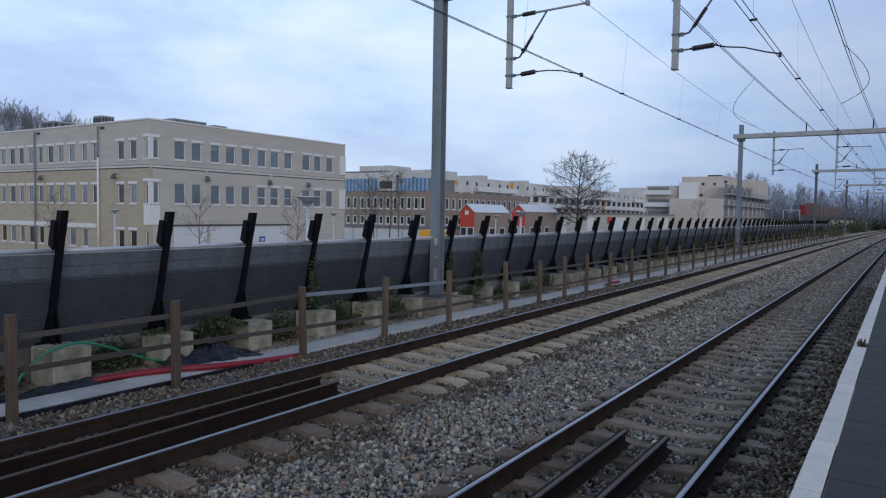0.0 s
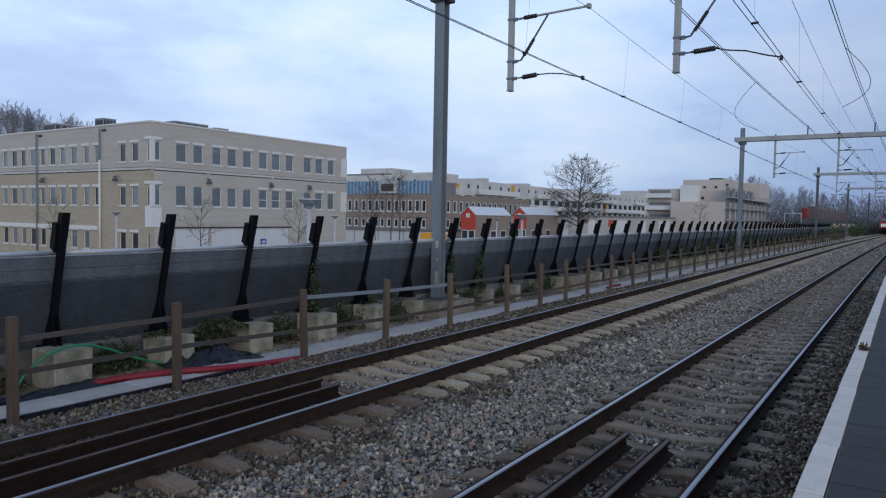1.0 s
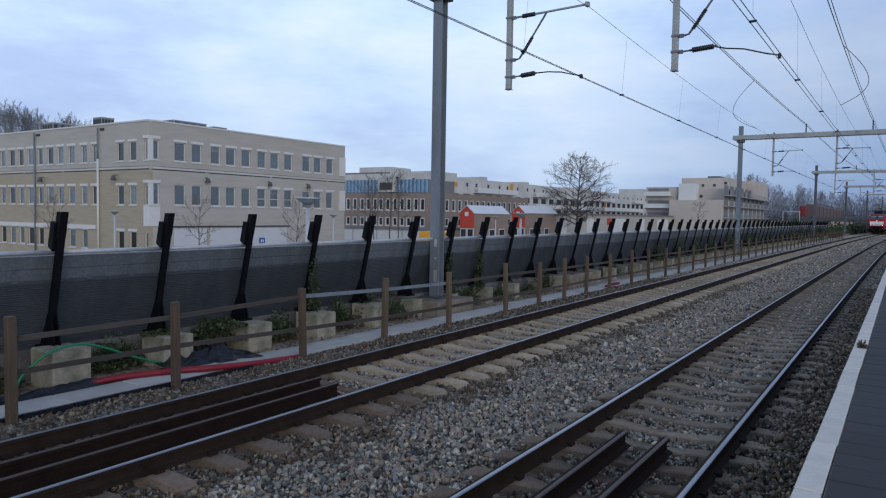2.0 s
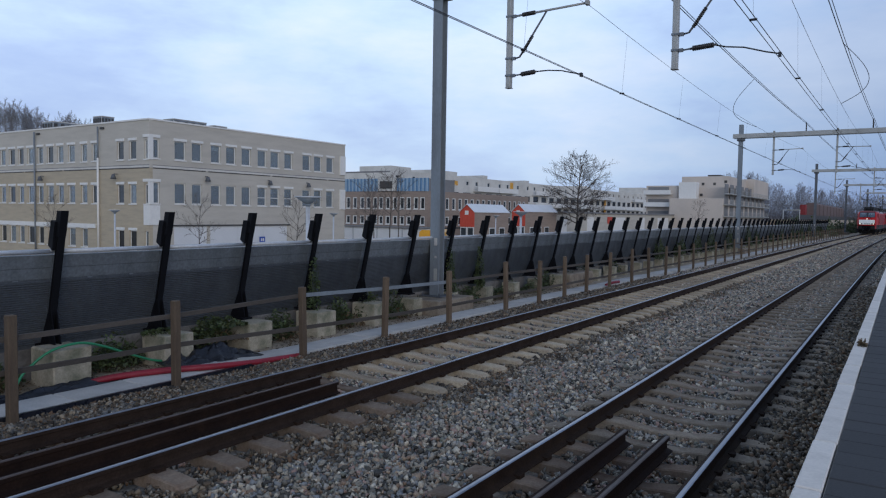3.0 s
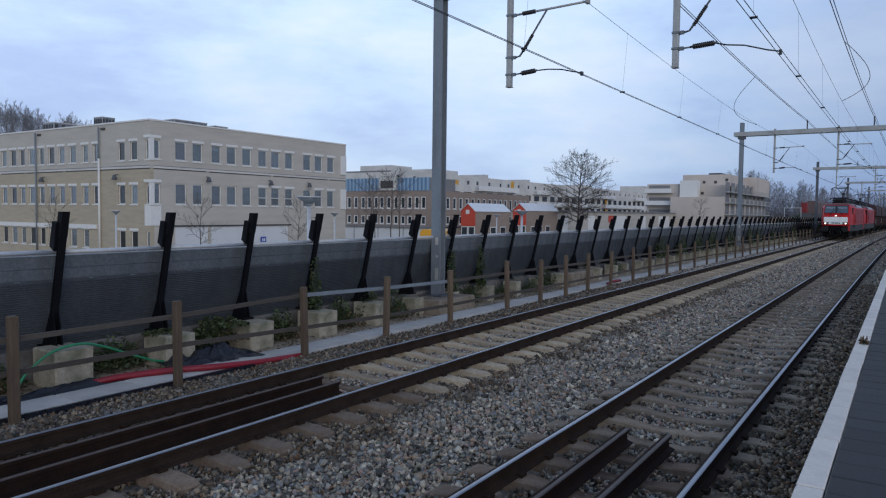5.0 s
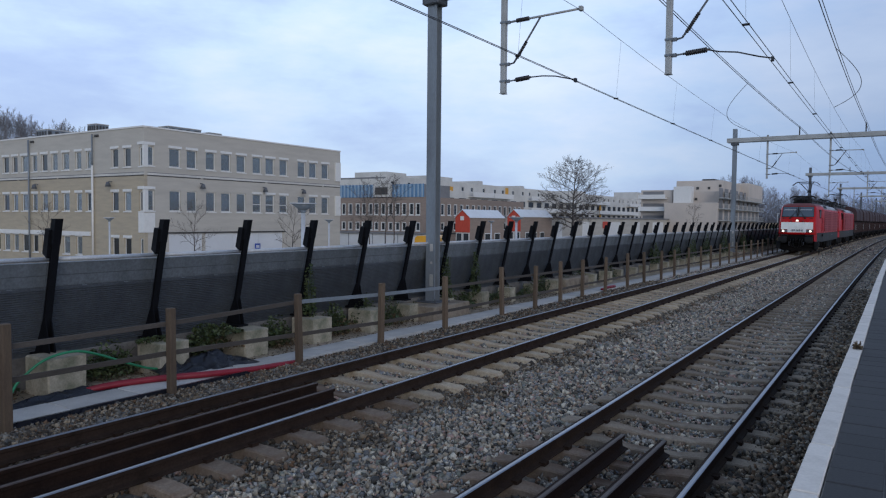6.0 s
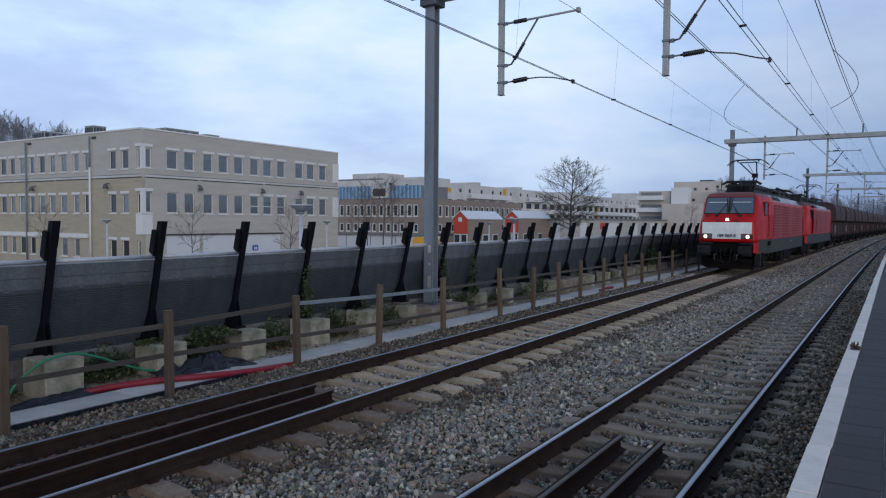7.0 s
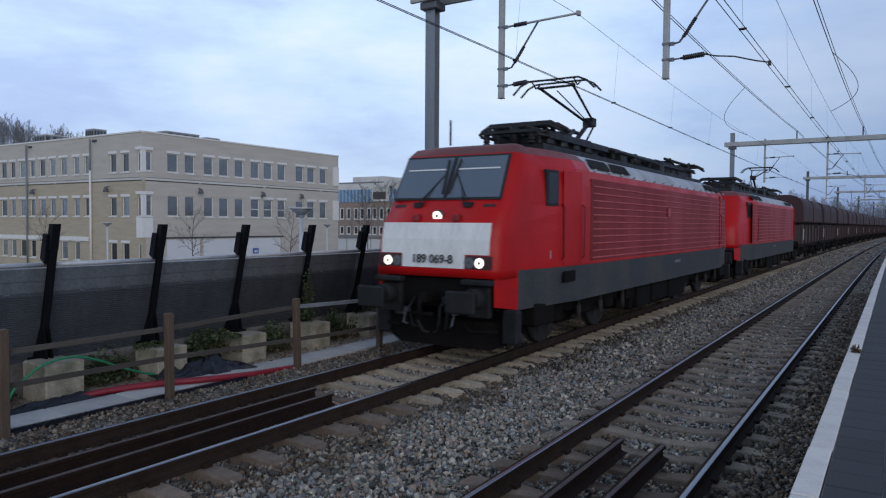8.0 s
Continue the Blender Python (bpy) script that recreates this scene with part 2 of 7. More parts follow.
M_WOOD = mat("weathered_brown_wood", (0.128, 0.09, 0.058), 0.85, vary=0.3, scale=3, fine=28, tint=(0.10, 0.07, 0.05), stretch=(6, 6, 0.7), each=0.2)
M_BOARD = mat("grey_brown_board", (0.073, 0.062, 0.053), 0.85, vary=0.3, scale=3, fine=28, tint=(0.06, 0.05, 0.043), stretch=(6, 0.7, 6), each=0.2)
M_BLACK = mat("black_painted_steel", (0.006, 0.0065, 0.009), 0.7, vary=0.3, scale=3, fine=30, spec=0.15)
M_PANEL = mat("dark_grey_noise_panel", (0.18, 0.2, 0.218), 0.55, 0.4, vary=0.3, scale=1.3, fine=25, tint=(0.115, 0.13, 0.142), each=0.14, spec=0.8, bump=0.15)
M_PANEL_RIB = mat("darker_perforated_ribs", (0.118, 0.131, 0.147), 0.5, 0.4, vary=0.3, scale=1.3, fine=25, tint=(0.08, 0.089, 0.102), each=0.14, spec=0.8, bump=0.15)
# Galvanised steel, made pale to double as the sky-lit barrier edge.
M_GALV_LIT_EDGE = mat("galvanised_and_lit_edge", (0.58, 0.60, 0.63), 0.5, 0.2, vary=0.15, scale=4, fine=40, bump=0.1)
M_MAST = mat("grey_painted_steel", (0.205, 0.238, 0.268), 0.6, 0.0, vary=0.14, scale=1.3, fine=30, bump=0.1, tint=(0.15, 0.165, 0.185), stretch=(1, 1, 0.3))
M_MAST_DARK = mat("dark_grey_painted_steel", (0.10, 0.11, 0.125), 0.6, vary=0.15, scale=1.3, fine=30, bump=0.1)
M_BEAM = mat("pale_grey_painted_steel", (0.40, 0.41, 0.40), 0.55, vary=0.12, scale=1.0, fine=30, bump=0.1, tint=(0.31, 0.315, 0.30))
M_INSUL = mat("dark_insulator", (0.035, 0.033, 0.034), 0.35, vary=0.2, fine=30)
M_WIRE = mat("oxidised_wire", (0.055, 0.058, 0.065), 0.6, 0.4, vary=0.2, fine=30, bump=0)
M_CONC = mat("mossy_concrete", (0.42, 0.37, 0.285), 0.9, vary=0.25, scale=3.2, fine=35, tint=(0.19, 0.19, 0.13), each=0.18)
M_CONC_BROWN = mat("stained_foundation_concrete", (0.30, 0.25, 0.19), 0.9, vary=0.25, scale=2.6, fine=35, tint=(0.17, 0.125, 0.09))
M_LEAF = mat("ivy_leaves", (0.045, 0.07, 0.026), 0.6, vary=0.4, scale=6, fine=60, tint=(0.075, 0.085, 0.03), island=0.5, bump=0)
M_DRYLEAF = mat("dry_leaves", (0.13, 0.085, 0.045), 0.8, vary=0.4, scale=6, fine=60, tint=(0.07, 0.055, 0.03), island=0.5, bump=0)
# Poplar bark, lightened so that its colour carries the distance haze.
M_BARK_PALE = mat("haze_paled_bark", (0.25, 0.245, 0.255), 0.9, vary=0.3, scale=4, fine=40)
# Bark of the far wood, paled and blued to paint in distance haze.
M_HAZED_BARK = mat("hazed_far_bark", (0.2, 0.197, 0.215), 0.95, vary=0.2, scale=4, fine=40)
M_BARK = mat("bare_bark", (0.105, 0.09, 0.08), 0.9, vary=0.3, scale=4, fine=40)
M_RED_HOSE = mat("red_duct", (0.27, 0.015, 0.03), 0.5, vary=0.25, scale=5, fine=60, bump=0.2)
M_GREEN_HOSE = mat("green_hose", (0.03, 0.26, 0.12), 0.45, vary=0.2, fine=50, bump=0)
M_FOIL = mat("black_plastic_sheet", (0.014, 0.016, 0.024), 0.33, vary=0.2, scale=6, fine=14, bump=0.6, dist=0.03)


# ---- ground and line ----
def build_ground():
    bm = bmesh.new()
    prof = [(-3000, TOWN), (-400, TOWN), (-60, TOWN), (-16.5, TOWN), (-13.0, -0.6), (-12.0, -0.34), (-9.6, -0.32), (-8.6, -0.34), (-8.2, -0.5), (0.4, -0.5), (7.0, -0.5), (60, -0.6), (3000, -0.6)]
    ys = [-3000, -300, -40] + [y for y, _, _ in along(-20, 420, 5, 20)] + [1000, 4500]
    st = [(y, curve_off(min(y, 420)), 0.0) for y in ys]
    sheet(bm, prof, st)
    for f in bm.faces:
        f.smooth = False
    bmesh.ops.reverse_faces(bm, faces=bm.faces)
    tagged(part("ground", bm, M_GROUND), "brown soil and thin winter grass beside the line", "ground", kind="structure")


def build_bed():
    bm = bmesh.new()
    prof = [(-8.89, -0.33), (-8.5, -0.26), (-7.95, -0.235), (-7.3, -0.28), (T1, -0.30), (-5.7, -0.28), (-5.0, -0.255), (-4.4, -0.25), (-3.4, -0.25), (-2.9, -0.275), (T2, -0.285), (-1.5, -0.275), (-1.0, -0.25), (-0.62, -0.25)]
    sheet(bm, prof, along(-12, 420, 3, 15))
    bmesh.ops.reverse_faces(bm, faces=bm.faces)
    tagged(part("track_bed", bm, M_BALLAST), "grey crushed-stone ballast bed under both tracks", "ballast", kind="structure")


RAIL_PROFILE = [(-0.07, -0.159), (0.07, -0.159), (0.07, -0.148), (0.014, -0.128), (0.009, -0.11), (0.009, -0.055), (0.034, -0.043), (0.036, -0.008), (0.026, -0.001), (-0.004, -0.001), (-0.036, -0.008), (-0.034, -0.043), (-0.009, -0.055), (-0.009, -0.11), (-0.014, -0.128), (-0.07, -0.148)]
RAIL_FACES = [0] * 7 + [1, 1, 0] + [0] * 6


def sleeper_mesh(name, material):
    """A concrete sleeper with raised rail seats, a waisted middle and four clips."""
    bm = bmesh.new()
    rings = []
    for x, top, half in ((-1.26, -0.215, 0.105), (-1.2, -0.178, 0.115), (-0.95, -0.164, 0.118), (-0.55, -0.164, 0.118), (-0.3, -0.198, 0.095), (0, -0.205, 0.088), (0.3, -0.198, 0.095), (0.55, -0.164, 0.118), (0.95, -0.164, 0.118), (1.2, -0.178, 0.115), (1.26, -0.215, 0.105)):
        rings.append([bm.verts.new(v) for v in ((x, -half - 0.035, -0.36), (x, -half, top - 0.012), (x, -half + 0.02, top), (x, half - 0.02, top), (x, half, top - 0.012), (x, half + 0.035, -0.36))])
    for u, v in zip(rings, rings[1:]):
        for k in range(5):
            bm.faces.new((u[k], u[k + 1], v[k + 1], v[k]))
    bm.faces.new(rings[0])
    bm.faces.new(rings[-1][::-1])
    bmesh.ops.recalc_face_normals(bm, faces=bm.faces)
    for s in (-0.7535, 0.7535):
        for side in (-1, 1):
            box(bm, s + side * 0.075 - 0.03, s + side * 0.075 + 0.03, -0.05, 0.05, -0.166, -0.128, mi=1)
    me = bpy.data.meshes.new(name)
    bm.to_mesh(me)
    bm.free()
    me.materials.append(material)
    me.materials.append(M_RAIL)
    return me


def build_track(name, centre, label, material, rust):
    track = thing(name, label=label, category="railway track", kind="structure")
    for s in (-0.7535, 0.7535):
        bm = bmesh.new()
        extrude(bm, [(x + centre + s, z) for x, z in RAIL_PROFILE], along(-12, 420, 4, 10), mis=RAIL_FACES)
        bmesh.ops.recalc_face_normals(bm, faces=bm.faces)
        part("rail", bm, [rust, M_RAILTOP], track, "rusty steel rail with a polished head")
    me, stained = sleeper_mesh("sleeper", material), sleeper_mesh("sleeper", M_SLEEPER_B)
    rnd = random.Random(len(name))
    n = 0
    y = 4.02 - 0.6 * 14
    far = bmesh.new()
    while y < 260:
        m = pose(centre + curve_off(y), y + rnd.uniform(-0.015, 0.015), rnd.uniform(-0.006, 0.004), 0, 0, -heading(y) + rnd.uniform(-0.6, 0.6))
        if y < 75:
            shared("sleeper", stained if y < 7.3 + rnd.uniform(-0.7, 0.7) else me, track, m)
        else:
            box(far, -1.26, 1.26, -0.12, 0.12, -0.36, -0.17, m=m)
        y += 0.6
    part("far_sleepers", far, material, track)["kind"] = "stuff"
    return track


def rail_piece(x, y0, y1, dz, turn):
    bm = bmesh.new()
    extrude(bm, RAIL_PROFILE, [(y0, 0, 0), ((y0 + y1) / 2, 0, 0), (y1, 0, 0)], mis=RAIL_FACES)
    bmesh.ops.recalc_face_normals(bm, faces=bm.faces)
    ob = part("spare_rail", bm, [M_OLD_RAIL, M_OLD_TOP])
    ob.matrix_basis = pose(x, 0, dz, 0, 0, turn)
    return tagged(ob, "dark rusty spare rail lying on the sleepers between the running rails", "spare rail", "spare rails between the tracks")


def stones(name, n_per_m2, x0, x1, y0, y1, size, material, seed, label, height, skip):
    """Loose angular stones as one mesh; skip says where none lie."""
    rng = np.random.default_rng(seed)
    n = int(n_per_m2 * (x1 - x0) * (y1 - y0))
    pos = np.stack([rng.uniform(x0, x1, n), rng.uniform(y0, y1, n)], 1)
    keep = ~skip(pos[:, 0], pos[:, 1])
    pos = pos[keep]
    n = len(pos)
    corner = np.array([(x, y, z) for x in (-1, 1) for y in (-1, 1) for z in (-1, 1)]) * 0.66
    tri = np.array([(0, 1, 3), (0, 3, 2), (4, 6, 7), (4, 7, 5), (0, 4, 5), (0, 5, 1), (2, 3, 7), (2, 7, 6), (0, 2, 6), (0, 6, 4), (1, 5, 7), (1, 7, 3)])
    v = corner[None] * rng.uniform(0.5, 1.2, (n, 8, 1)) * rng.uniform(0.4, 1.4, (n, 1, 3)) + rng.uniform(-0.27, 0.27, (n, 8, 3))
    q = rng.normal(size=(n, 4))
    q /= np.linalg.norm(q, axis=1, keepdims=True)
    w, x, y, z = q.T
    rot = np.stack([1 - 2 * (y * y + z * z), 2 * (x * y - z * w), 2 * (x * z + y * w), 2 * (x * y + z * w), 1 - 2 * (x * x + z * z), 2 * (y * z - x * w), 2 * (x * z - y * w), 2 * (y * z + x * w), 1 - 2 * (x * x + y * y)], 1).reshape(n, 3, 3)
    v = np.einsum("nij,nkj->nki", rot, v) * (size * rng.uniform(0.5, 1.45, (n, 1, 1)))
    off = np.array([curve_off(t) for t in pos[:, 1]])
    v[:, :, 0] += (pos[:, 0] + off)[:, None]
    v[:, :, 1] += pos[:, 1][:, None]
    v[:, :, 2] += (height(pos[:, 0], pos[:, 1]) + rng.uniform(-0.02, 0.012, n))[:, None]
    f = (tri[None] + 8 * np.arange(n)[:, None, None]).reshape(-1, 3)
    me = bpy.data.meshes.new(name)
    me.vertices.add(8 * n)
    me.vertices.foreach_set("co", v.reshape(-1).astype(np.float32))
    me.loops.add(3 * len(f))
    me.loops.foreach_set("vertex_index", f.reshape(-1).astype(np.int32))
    me.polygons.add(len(f))
    me.polygons.foreach_set("loop_start", np.arange(0, 3 * len(f), 3, dtype=np.int32))
    me.polygons.foreach_set("loop_total", np.full(len(f), 3, dtype=np.int32))
    me.update(calc_edges=True)
    me.materials.append(material)
    ob = new(name, me)
    return tagged(ob, label, "ballast", kind="stuff")


def bed_height(x, y):
    h = np.interp(x, [-8.87, -8.4, -8.0, -7.3, T1, -5.8, -5.0, -4.4, -3.4, -2.8, T2, -1.6, -1.1, -0.6], [-0.285, -0.25, -0.235, -0.25, -0.258, -0.255, -0.24, -0.225, -0.22, -0.237, -0.244, -0.23, -0.185, -0.185])
    return h + 0.014 * np.sin(x * 3.1 + 1.3 * np.sin(y * 1.7)) * np.sin(y * 2.3 + x)


def on_track1(x, y):
    """Keeps sleepers, rails and their seats clear."""
    s = np.abs((y - 4.02 + 0.3) % 0.6 - 0.3) < 0.122 + 0.015 * np.sin(x * 7 + y * 5)
    u = np.abs(x - T1)
    rails = np.abs(u - 0.7535) < 0.09
    return (s & (u < np.where(y < 13, 1.05, 0.96) + 0.1 * np.sin(y * 9.3))) | rails


def on_track2(x, y):
    s = np.abs((y - 4.02 + 0.3) % 0.6 - 0.3) < np.where(np.abs(x - T2) < 0.5, 0.075, 0.1)
    u = np.abs(x - T2)
    rails = np.abs(u - 0.7535) < 0.09
    return (s & (u < 1.2) & (np.sin(x * 5.0 + y * 3.7) > -0.65) & (x < T2 + 0.86)) | rails


def skip_all(x, y):
    return on_track1(x, y) | on_track2(x, y)


def build_platform():
    p = thing("platform", label="station platform with a worn white edge and dark pavers", category="platform", kind="structure")
    st = along(-14, 170, 4, 10)
    bm = bmesh.new()
    extrude(bm, [(EDGE + 0.13, -0.6), (7.0, -0.6), (7.0, PLAT - 0.045), (EDGE + 0.13, PLAT - 0.045)], st)
    bmesh.ops.recalc_face_normals(bm, faces=bm.faces)
    part("platform_body", bm, M_PLATWALL, p)
    bm = bmesh.new()
    box(bm, EDGE, EDGE + 0.145, 0.004, 1.026, PLAT - 0.16, PLAT, 0.008)
    edge = part("edge_slab", bm, M_WHITE, p, "worn white edge slab")
    edge.matrix_basis = pose(0, 4.53 - 1.035 * 8, 0)
    rnd = random.Random(4)
    for i in range(1, 80):
        y = 4.53 + 1.035 * (i - 8)
        shared("edge_slab", edge.data, p, pose(curve_off(y) + rnd.uniform(-0.004, 0.004), y, rnd.uniform(-0.003, 0.003), 0, 0, -heading(y)))["label"] = "worn white edge slab"
    bm = bmesh.new()
    extrude(bm, [(EDGE + 0.151, PLAT - 0.04), (6.9, PLAT - 0.04), (6.9, PLAT - 0.012), (EDGE + 0.151, PLAT - 0.012)], st)
    bmesh.ops.recalc_face_normals(bm, faces=bm.faces)
    part("joint_sand", bm, M_PLATWALL, p)
    bm = bmesh.new()
    box(bm, 0.003, 0.297, 0.003, 0.297, -0.03, 0.0, 0.006)
    first = part("paver", bm, M_PAVER, p)
    first.matrix_basis = pose(EDGE + 0.153, 3.0, PLAT - 0.004)
    for j in range(-1, 40):
        for i in range(7):
            if (i or j) and (j >= 0 or i % 2):
                y = 3.0 + 0.3 * j
                shared("paver", first.data, p, pose(EDGE + 0.153 + 0.3 * i, y + (0.15 if i % 2 else 0), PLAT - 0.004 + rnd.uniform(-0.003, 0.002)))
    bm = bmesh.new()
    for j in range(-40, 160):
        for i in range(0, 7):
            y = 3.0 + 0.3 * j
            if i % 2:
                y += 0.15
            if not (-1 if i % 2 else 0) <= j < 40:
                box(bm, EDGE + 0.156 + 0.3 * i + curve_off(y), EDGE + 0.45 + 0.3 * i + curve_off(y), y + 0.003, y + 0.297, PLAT - 0.035, PLAT - 0.004)
    part("far_pavers", bm, M_PAVER, p)["kind"] = "stuff"


def build_walkway():
    """Concrete duct covers beside the ballast."""
    w = thing("cable_duct", label="pale concrete cable duct covers beside the ballast", category="cable duct", kind="structure")
    bm = bmesh.new()
    box(bm, -9.5, -8.9, 0.006, 1.0, -0.42, -0.235, 0.012)
    first = part("duct_cover", bm, M_SLAB, w)
    first.matrix_basis = pose(0, -6, 0)
    rnd = random.Random(9)
    for i in range(1, 120):
        y = -6 + i * 1.006
        shared("duct_cover", first.data, w, pose(curve_off(y) + rnd.uniform(-0.012, 0.012), y, rnd.uniform(-0.01, 0.006), 0, 0, -heading(y)))
    bm = bmesh.new()
    extrude(bm, [(-8.895, -0.45), (-8.80, -0.45), (-8.80, -0.215), (-8.895, -0.228)], along(-8, 8.2, 2, 5))
    bmesh.ops.recalc_face_normals(bm, faces=bm.faces)
    part("edge_foil", bm, M_FOIL, w, "black plastic strip along the duct")


FENCE_Y = [-1.9, 0.2, 2.1, 4.17, 6.41, 8.98, 11.3, 13.7, 16.47, 18.5, 20.3, 22.1]


def build_fence():
    ys = list(FENCE_Y)
    while ys[-1] < 118:
        ys.append(ys[-1] + 2.35 + 0.25 * math.sin(ys[-1] * 7))
    rnd = random.Random(12)
    f = thing("wooden_fence", label="low brown wooden fence of posts and two boards beside the track", category="fence")
    bm = bmesh.new()
    box(bm, -0.05, 0.05, -0.055, 0.055, -0.45, 1.0, 0.01)
    post = part("post", bm, M_WOOD, f)
    post.matrix_basis = pose(-8.7, ys[0], 0)
    for y in ys[1:]:
        shared("post", post.data, f, pose(-8.7 + curve_off(y), y, rnd.uniform(-0.05, 0.03), rnd.uniform(-1.2, 1.2), rnd.uniform(-1.2, 1.2), rnd.uniform(-5, 5)))
    for y0, y1 in zip(ys, ys[1:]):
        for z, rise in ((0.70, ((0, 2.1, 4.2, 6.4, 9.0, 11.3, 13.7), (-0.03, -0.025, -0.016, 0.0, 0.07, 0.002, -0.041))), (0.125, ((4.2, 6.4, 9.0, 11.3, 13.7), (0.16, 0.15, 0.072, 0.008, -0.02)))):
            bm = bmesh.new()
            a, b = (float(np.interp(q, *rise)) + (rnd.uniform(-0.02, 0.02) if q > 14 else 0) for q in (y0, y1))
            vs = box(bm, -8.785, -8.755, y0 - 0.02, y1 + 0.02, z, z + 0.066)
            for v in vs:
                v.co.z += a if v.co.y < (y0 + y1) / 2 else b
                v.co.x += curve_off(v.co.y)
            # Upper boards of this stretch are grey: sky sheen put into the colour.
            part("board", bm, M_MAST if z > 0.5 and 8.5 < y0 < 13 else M_BOARD, f)


POST_Y0, POST_STEP, POST_N = 5.68 - 1.8 * 4, 1.8, 66


def barrier_post_mesh():
    """A leaning black steel post: rolled section, gusseted foot, wide mounting plate behind its head."""
    bm = bmesh.new()
    lean = 0.225

    def plate(pts, y0, y1):
        a = [bm.verts.new((x, y0, z)) for x, z in pts]
        b = [bm.verts.new((x, y1, z)) for x, z in pts]
        n = len(pts)
        for k in range(n):
            bm.faces.new((a[k], a[(k + 1) % n], b[(k + 1) % n], b[k]))
        bm.faces.new(a[::-1])
        bm.faces.new(b)

    def bar(x0, x1, z0, z1, y0, y1):
        plate([(lean * z0 + x0, z0), (lean * z0 + x1, z0), (lean * z1 + x1, z1), (lean * z1 + x0, z1)], y0, y1)
    bar(-0.022, 0.022, 0.0, 2.0, -0.012, 0.012)
    bar(0.016, 0.027, 0.0, 2.0, -0.054, 0.054)
    bar(-0.027, -0.016, 0.0, 2.0, -0.054, 0.054)
    bar(-0.085, 0.03, 1.62, 2.0, -0.058, 0.058)
    for y in (-0.05, 0.035):
        plate([(-0.15, 0.0), (0.25, 0.0), (0.25, 0.05), (lean * 0.52 + 0.03, 0.52), (lean * 0.52 - 0.03, 0.52), (-0.13, 0.05)], y, y + 0.015)
    plate([(lean * 1.45 - 0.15, 1.49), (lean * 1.45 - 0.04, 1.42), (lean * 1.84 - 0.04, 1.84), (lean * 1.84 - 0.15, 1.86)], -0.095, 0.05)
    box(bm, -0.17, 0.28, -0.12, 0.12, -0.03, 0.006)
    bmesh.ops.recalc_face_normals(bm, faces=bm.faces)
    return bm


def build_barrier():
    b = thing("noise_barrier", label="leaning dark grey noise barrier of panels between black steel posts", category="noise barrier")
    post = part("post", barrier_post_mesh(), M_BLACK, b, "leaning black steel post")
    post.matrix_basis = pose(-10.72, POST_Y0, 0.22)
    lean = math.degrees(math.atan(0.225))
    bm = bmesh.new()
    prof = [(-0.04, -0.12), (0.0, -0.12)]
    for z in np.arange(0.02, 1.0, 0.034):
        prof += [(0.0, z), (0.026, z + 0.006), (0.026, z + 0.016), (0.0, z + 0.022)]
    prof += [(0.0, 1.03), (0.014, 1.035), (0.014, 1.2), (0.004, 1.203), (0.004, 1.208), (0.018, 1.211), (0.018, 1.4), (-0.04, 1.4)]
    low = len(prof) - 8
    extrude(bm, prof, [(0.004, 0, 0), (POST_STEP - 0.004, 0, 0)], mis=[1 if k < low else 0 for k in range(len(prof))])
    bmesh.ops.recalc_face_normals(bm, faces=bm.faces)
    panel = part("panel", bm, [M_PANEL, M_PANEL_RIB], b, "dark grey ribbed panel")
    panel.matrix_basis = pose(-10.9, POST_Y0, 0.2, 0, lean, 0)
    # Added pale tube that paints the skylight on the panels' top edge.
    bm = bmesh.new()
    tube(bm, [(0, 0, 0), (0, POST_STEP, 0)], 0.034, 8)
    rail = part("top_rail", bm, M_GALV_LIT_EDGE, b, "pale tube standing for the sky-lit panel edge")
    rail.matrix_basis = pose(-10.53, POST_Y0, 1.62)
    bm = bmesh.new()
    tube(bm, [(0.0, 0, 0), (-0.04, -0.03, 0.14), (0.03, -0.03, 0.24)], 0.014, 6)
    tube(bm, [(0.0, -0.07, 0), (-0.04, -0.07, 0.12), (0.03, -0.05, 0.22)], 0.012, 6)
    clip = part("bracket", bm, M_GALV_LIT_EDGE, b, "bare galvanised bracket")
    clip.matrix_basis = pose(-10.5, POST_Y0, 1.62)
    bm = bmesh.new()
    box(bm, -0.006, 0.006, 0.5, 0.57, 0.0, 0.012)
    box(bm, -0.006, 0.006, 1.2, 1.27, 0.0, 0.012)
    tag = part("clip", bm, M_MAST, b, "small bright clip")
    tag.matrix_basis = pose(-10.53, POST_Y0, 1.2)
    for i in range(1, POST_N):
        y = POST_Y0 + POST_STEP * i
        o, h = curve_off(y), -heading(y)
        shared("post", post.data, b, pose(-10.72 + o, y, 0.22, 0, 0, h))["label"] = "leaning black steel post"
        shared("panel", panel.data, b, pose(-10.9 + o, y, 0.2, 0, lean, h))
        shared("top_rail", rail.data, b, pose(-10.53 + o, y, 1.62, 0, 0, h))
        if y < 50:
            shared("bracket", clip.data, b, pose(-10.5 + o, y, 1.62, 0, 0, h))
            shared("clip", tag.data, b, pose(-10.53 + o, y, 1.2, 0, 0, h))
    bm = bmesh.new()
    extrude(bm, [(-11.3, -0.5), (-10.9, -0.5), (-10.9, 0.14), (-10.95, 0.17), (-11.3, 0.17)], along(POST_Y0 - 1, POST_Y0 + POST_STEP * POST_N, 4, 8))
    bmesh.ops.recalc_face_normals(bm, faces=bm.faces)
    part("plinth", bm, M_PLATWALL, b, "dark damp concrete plinth")


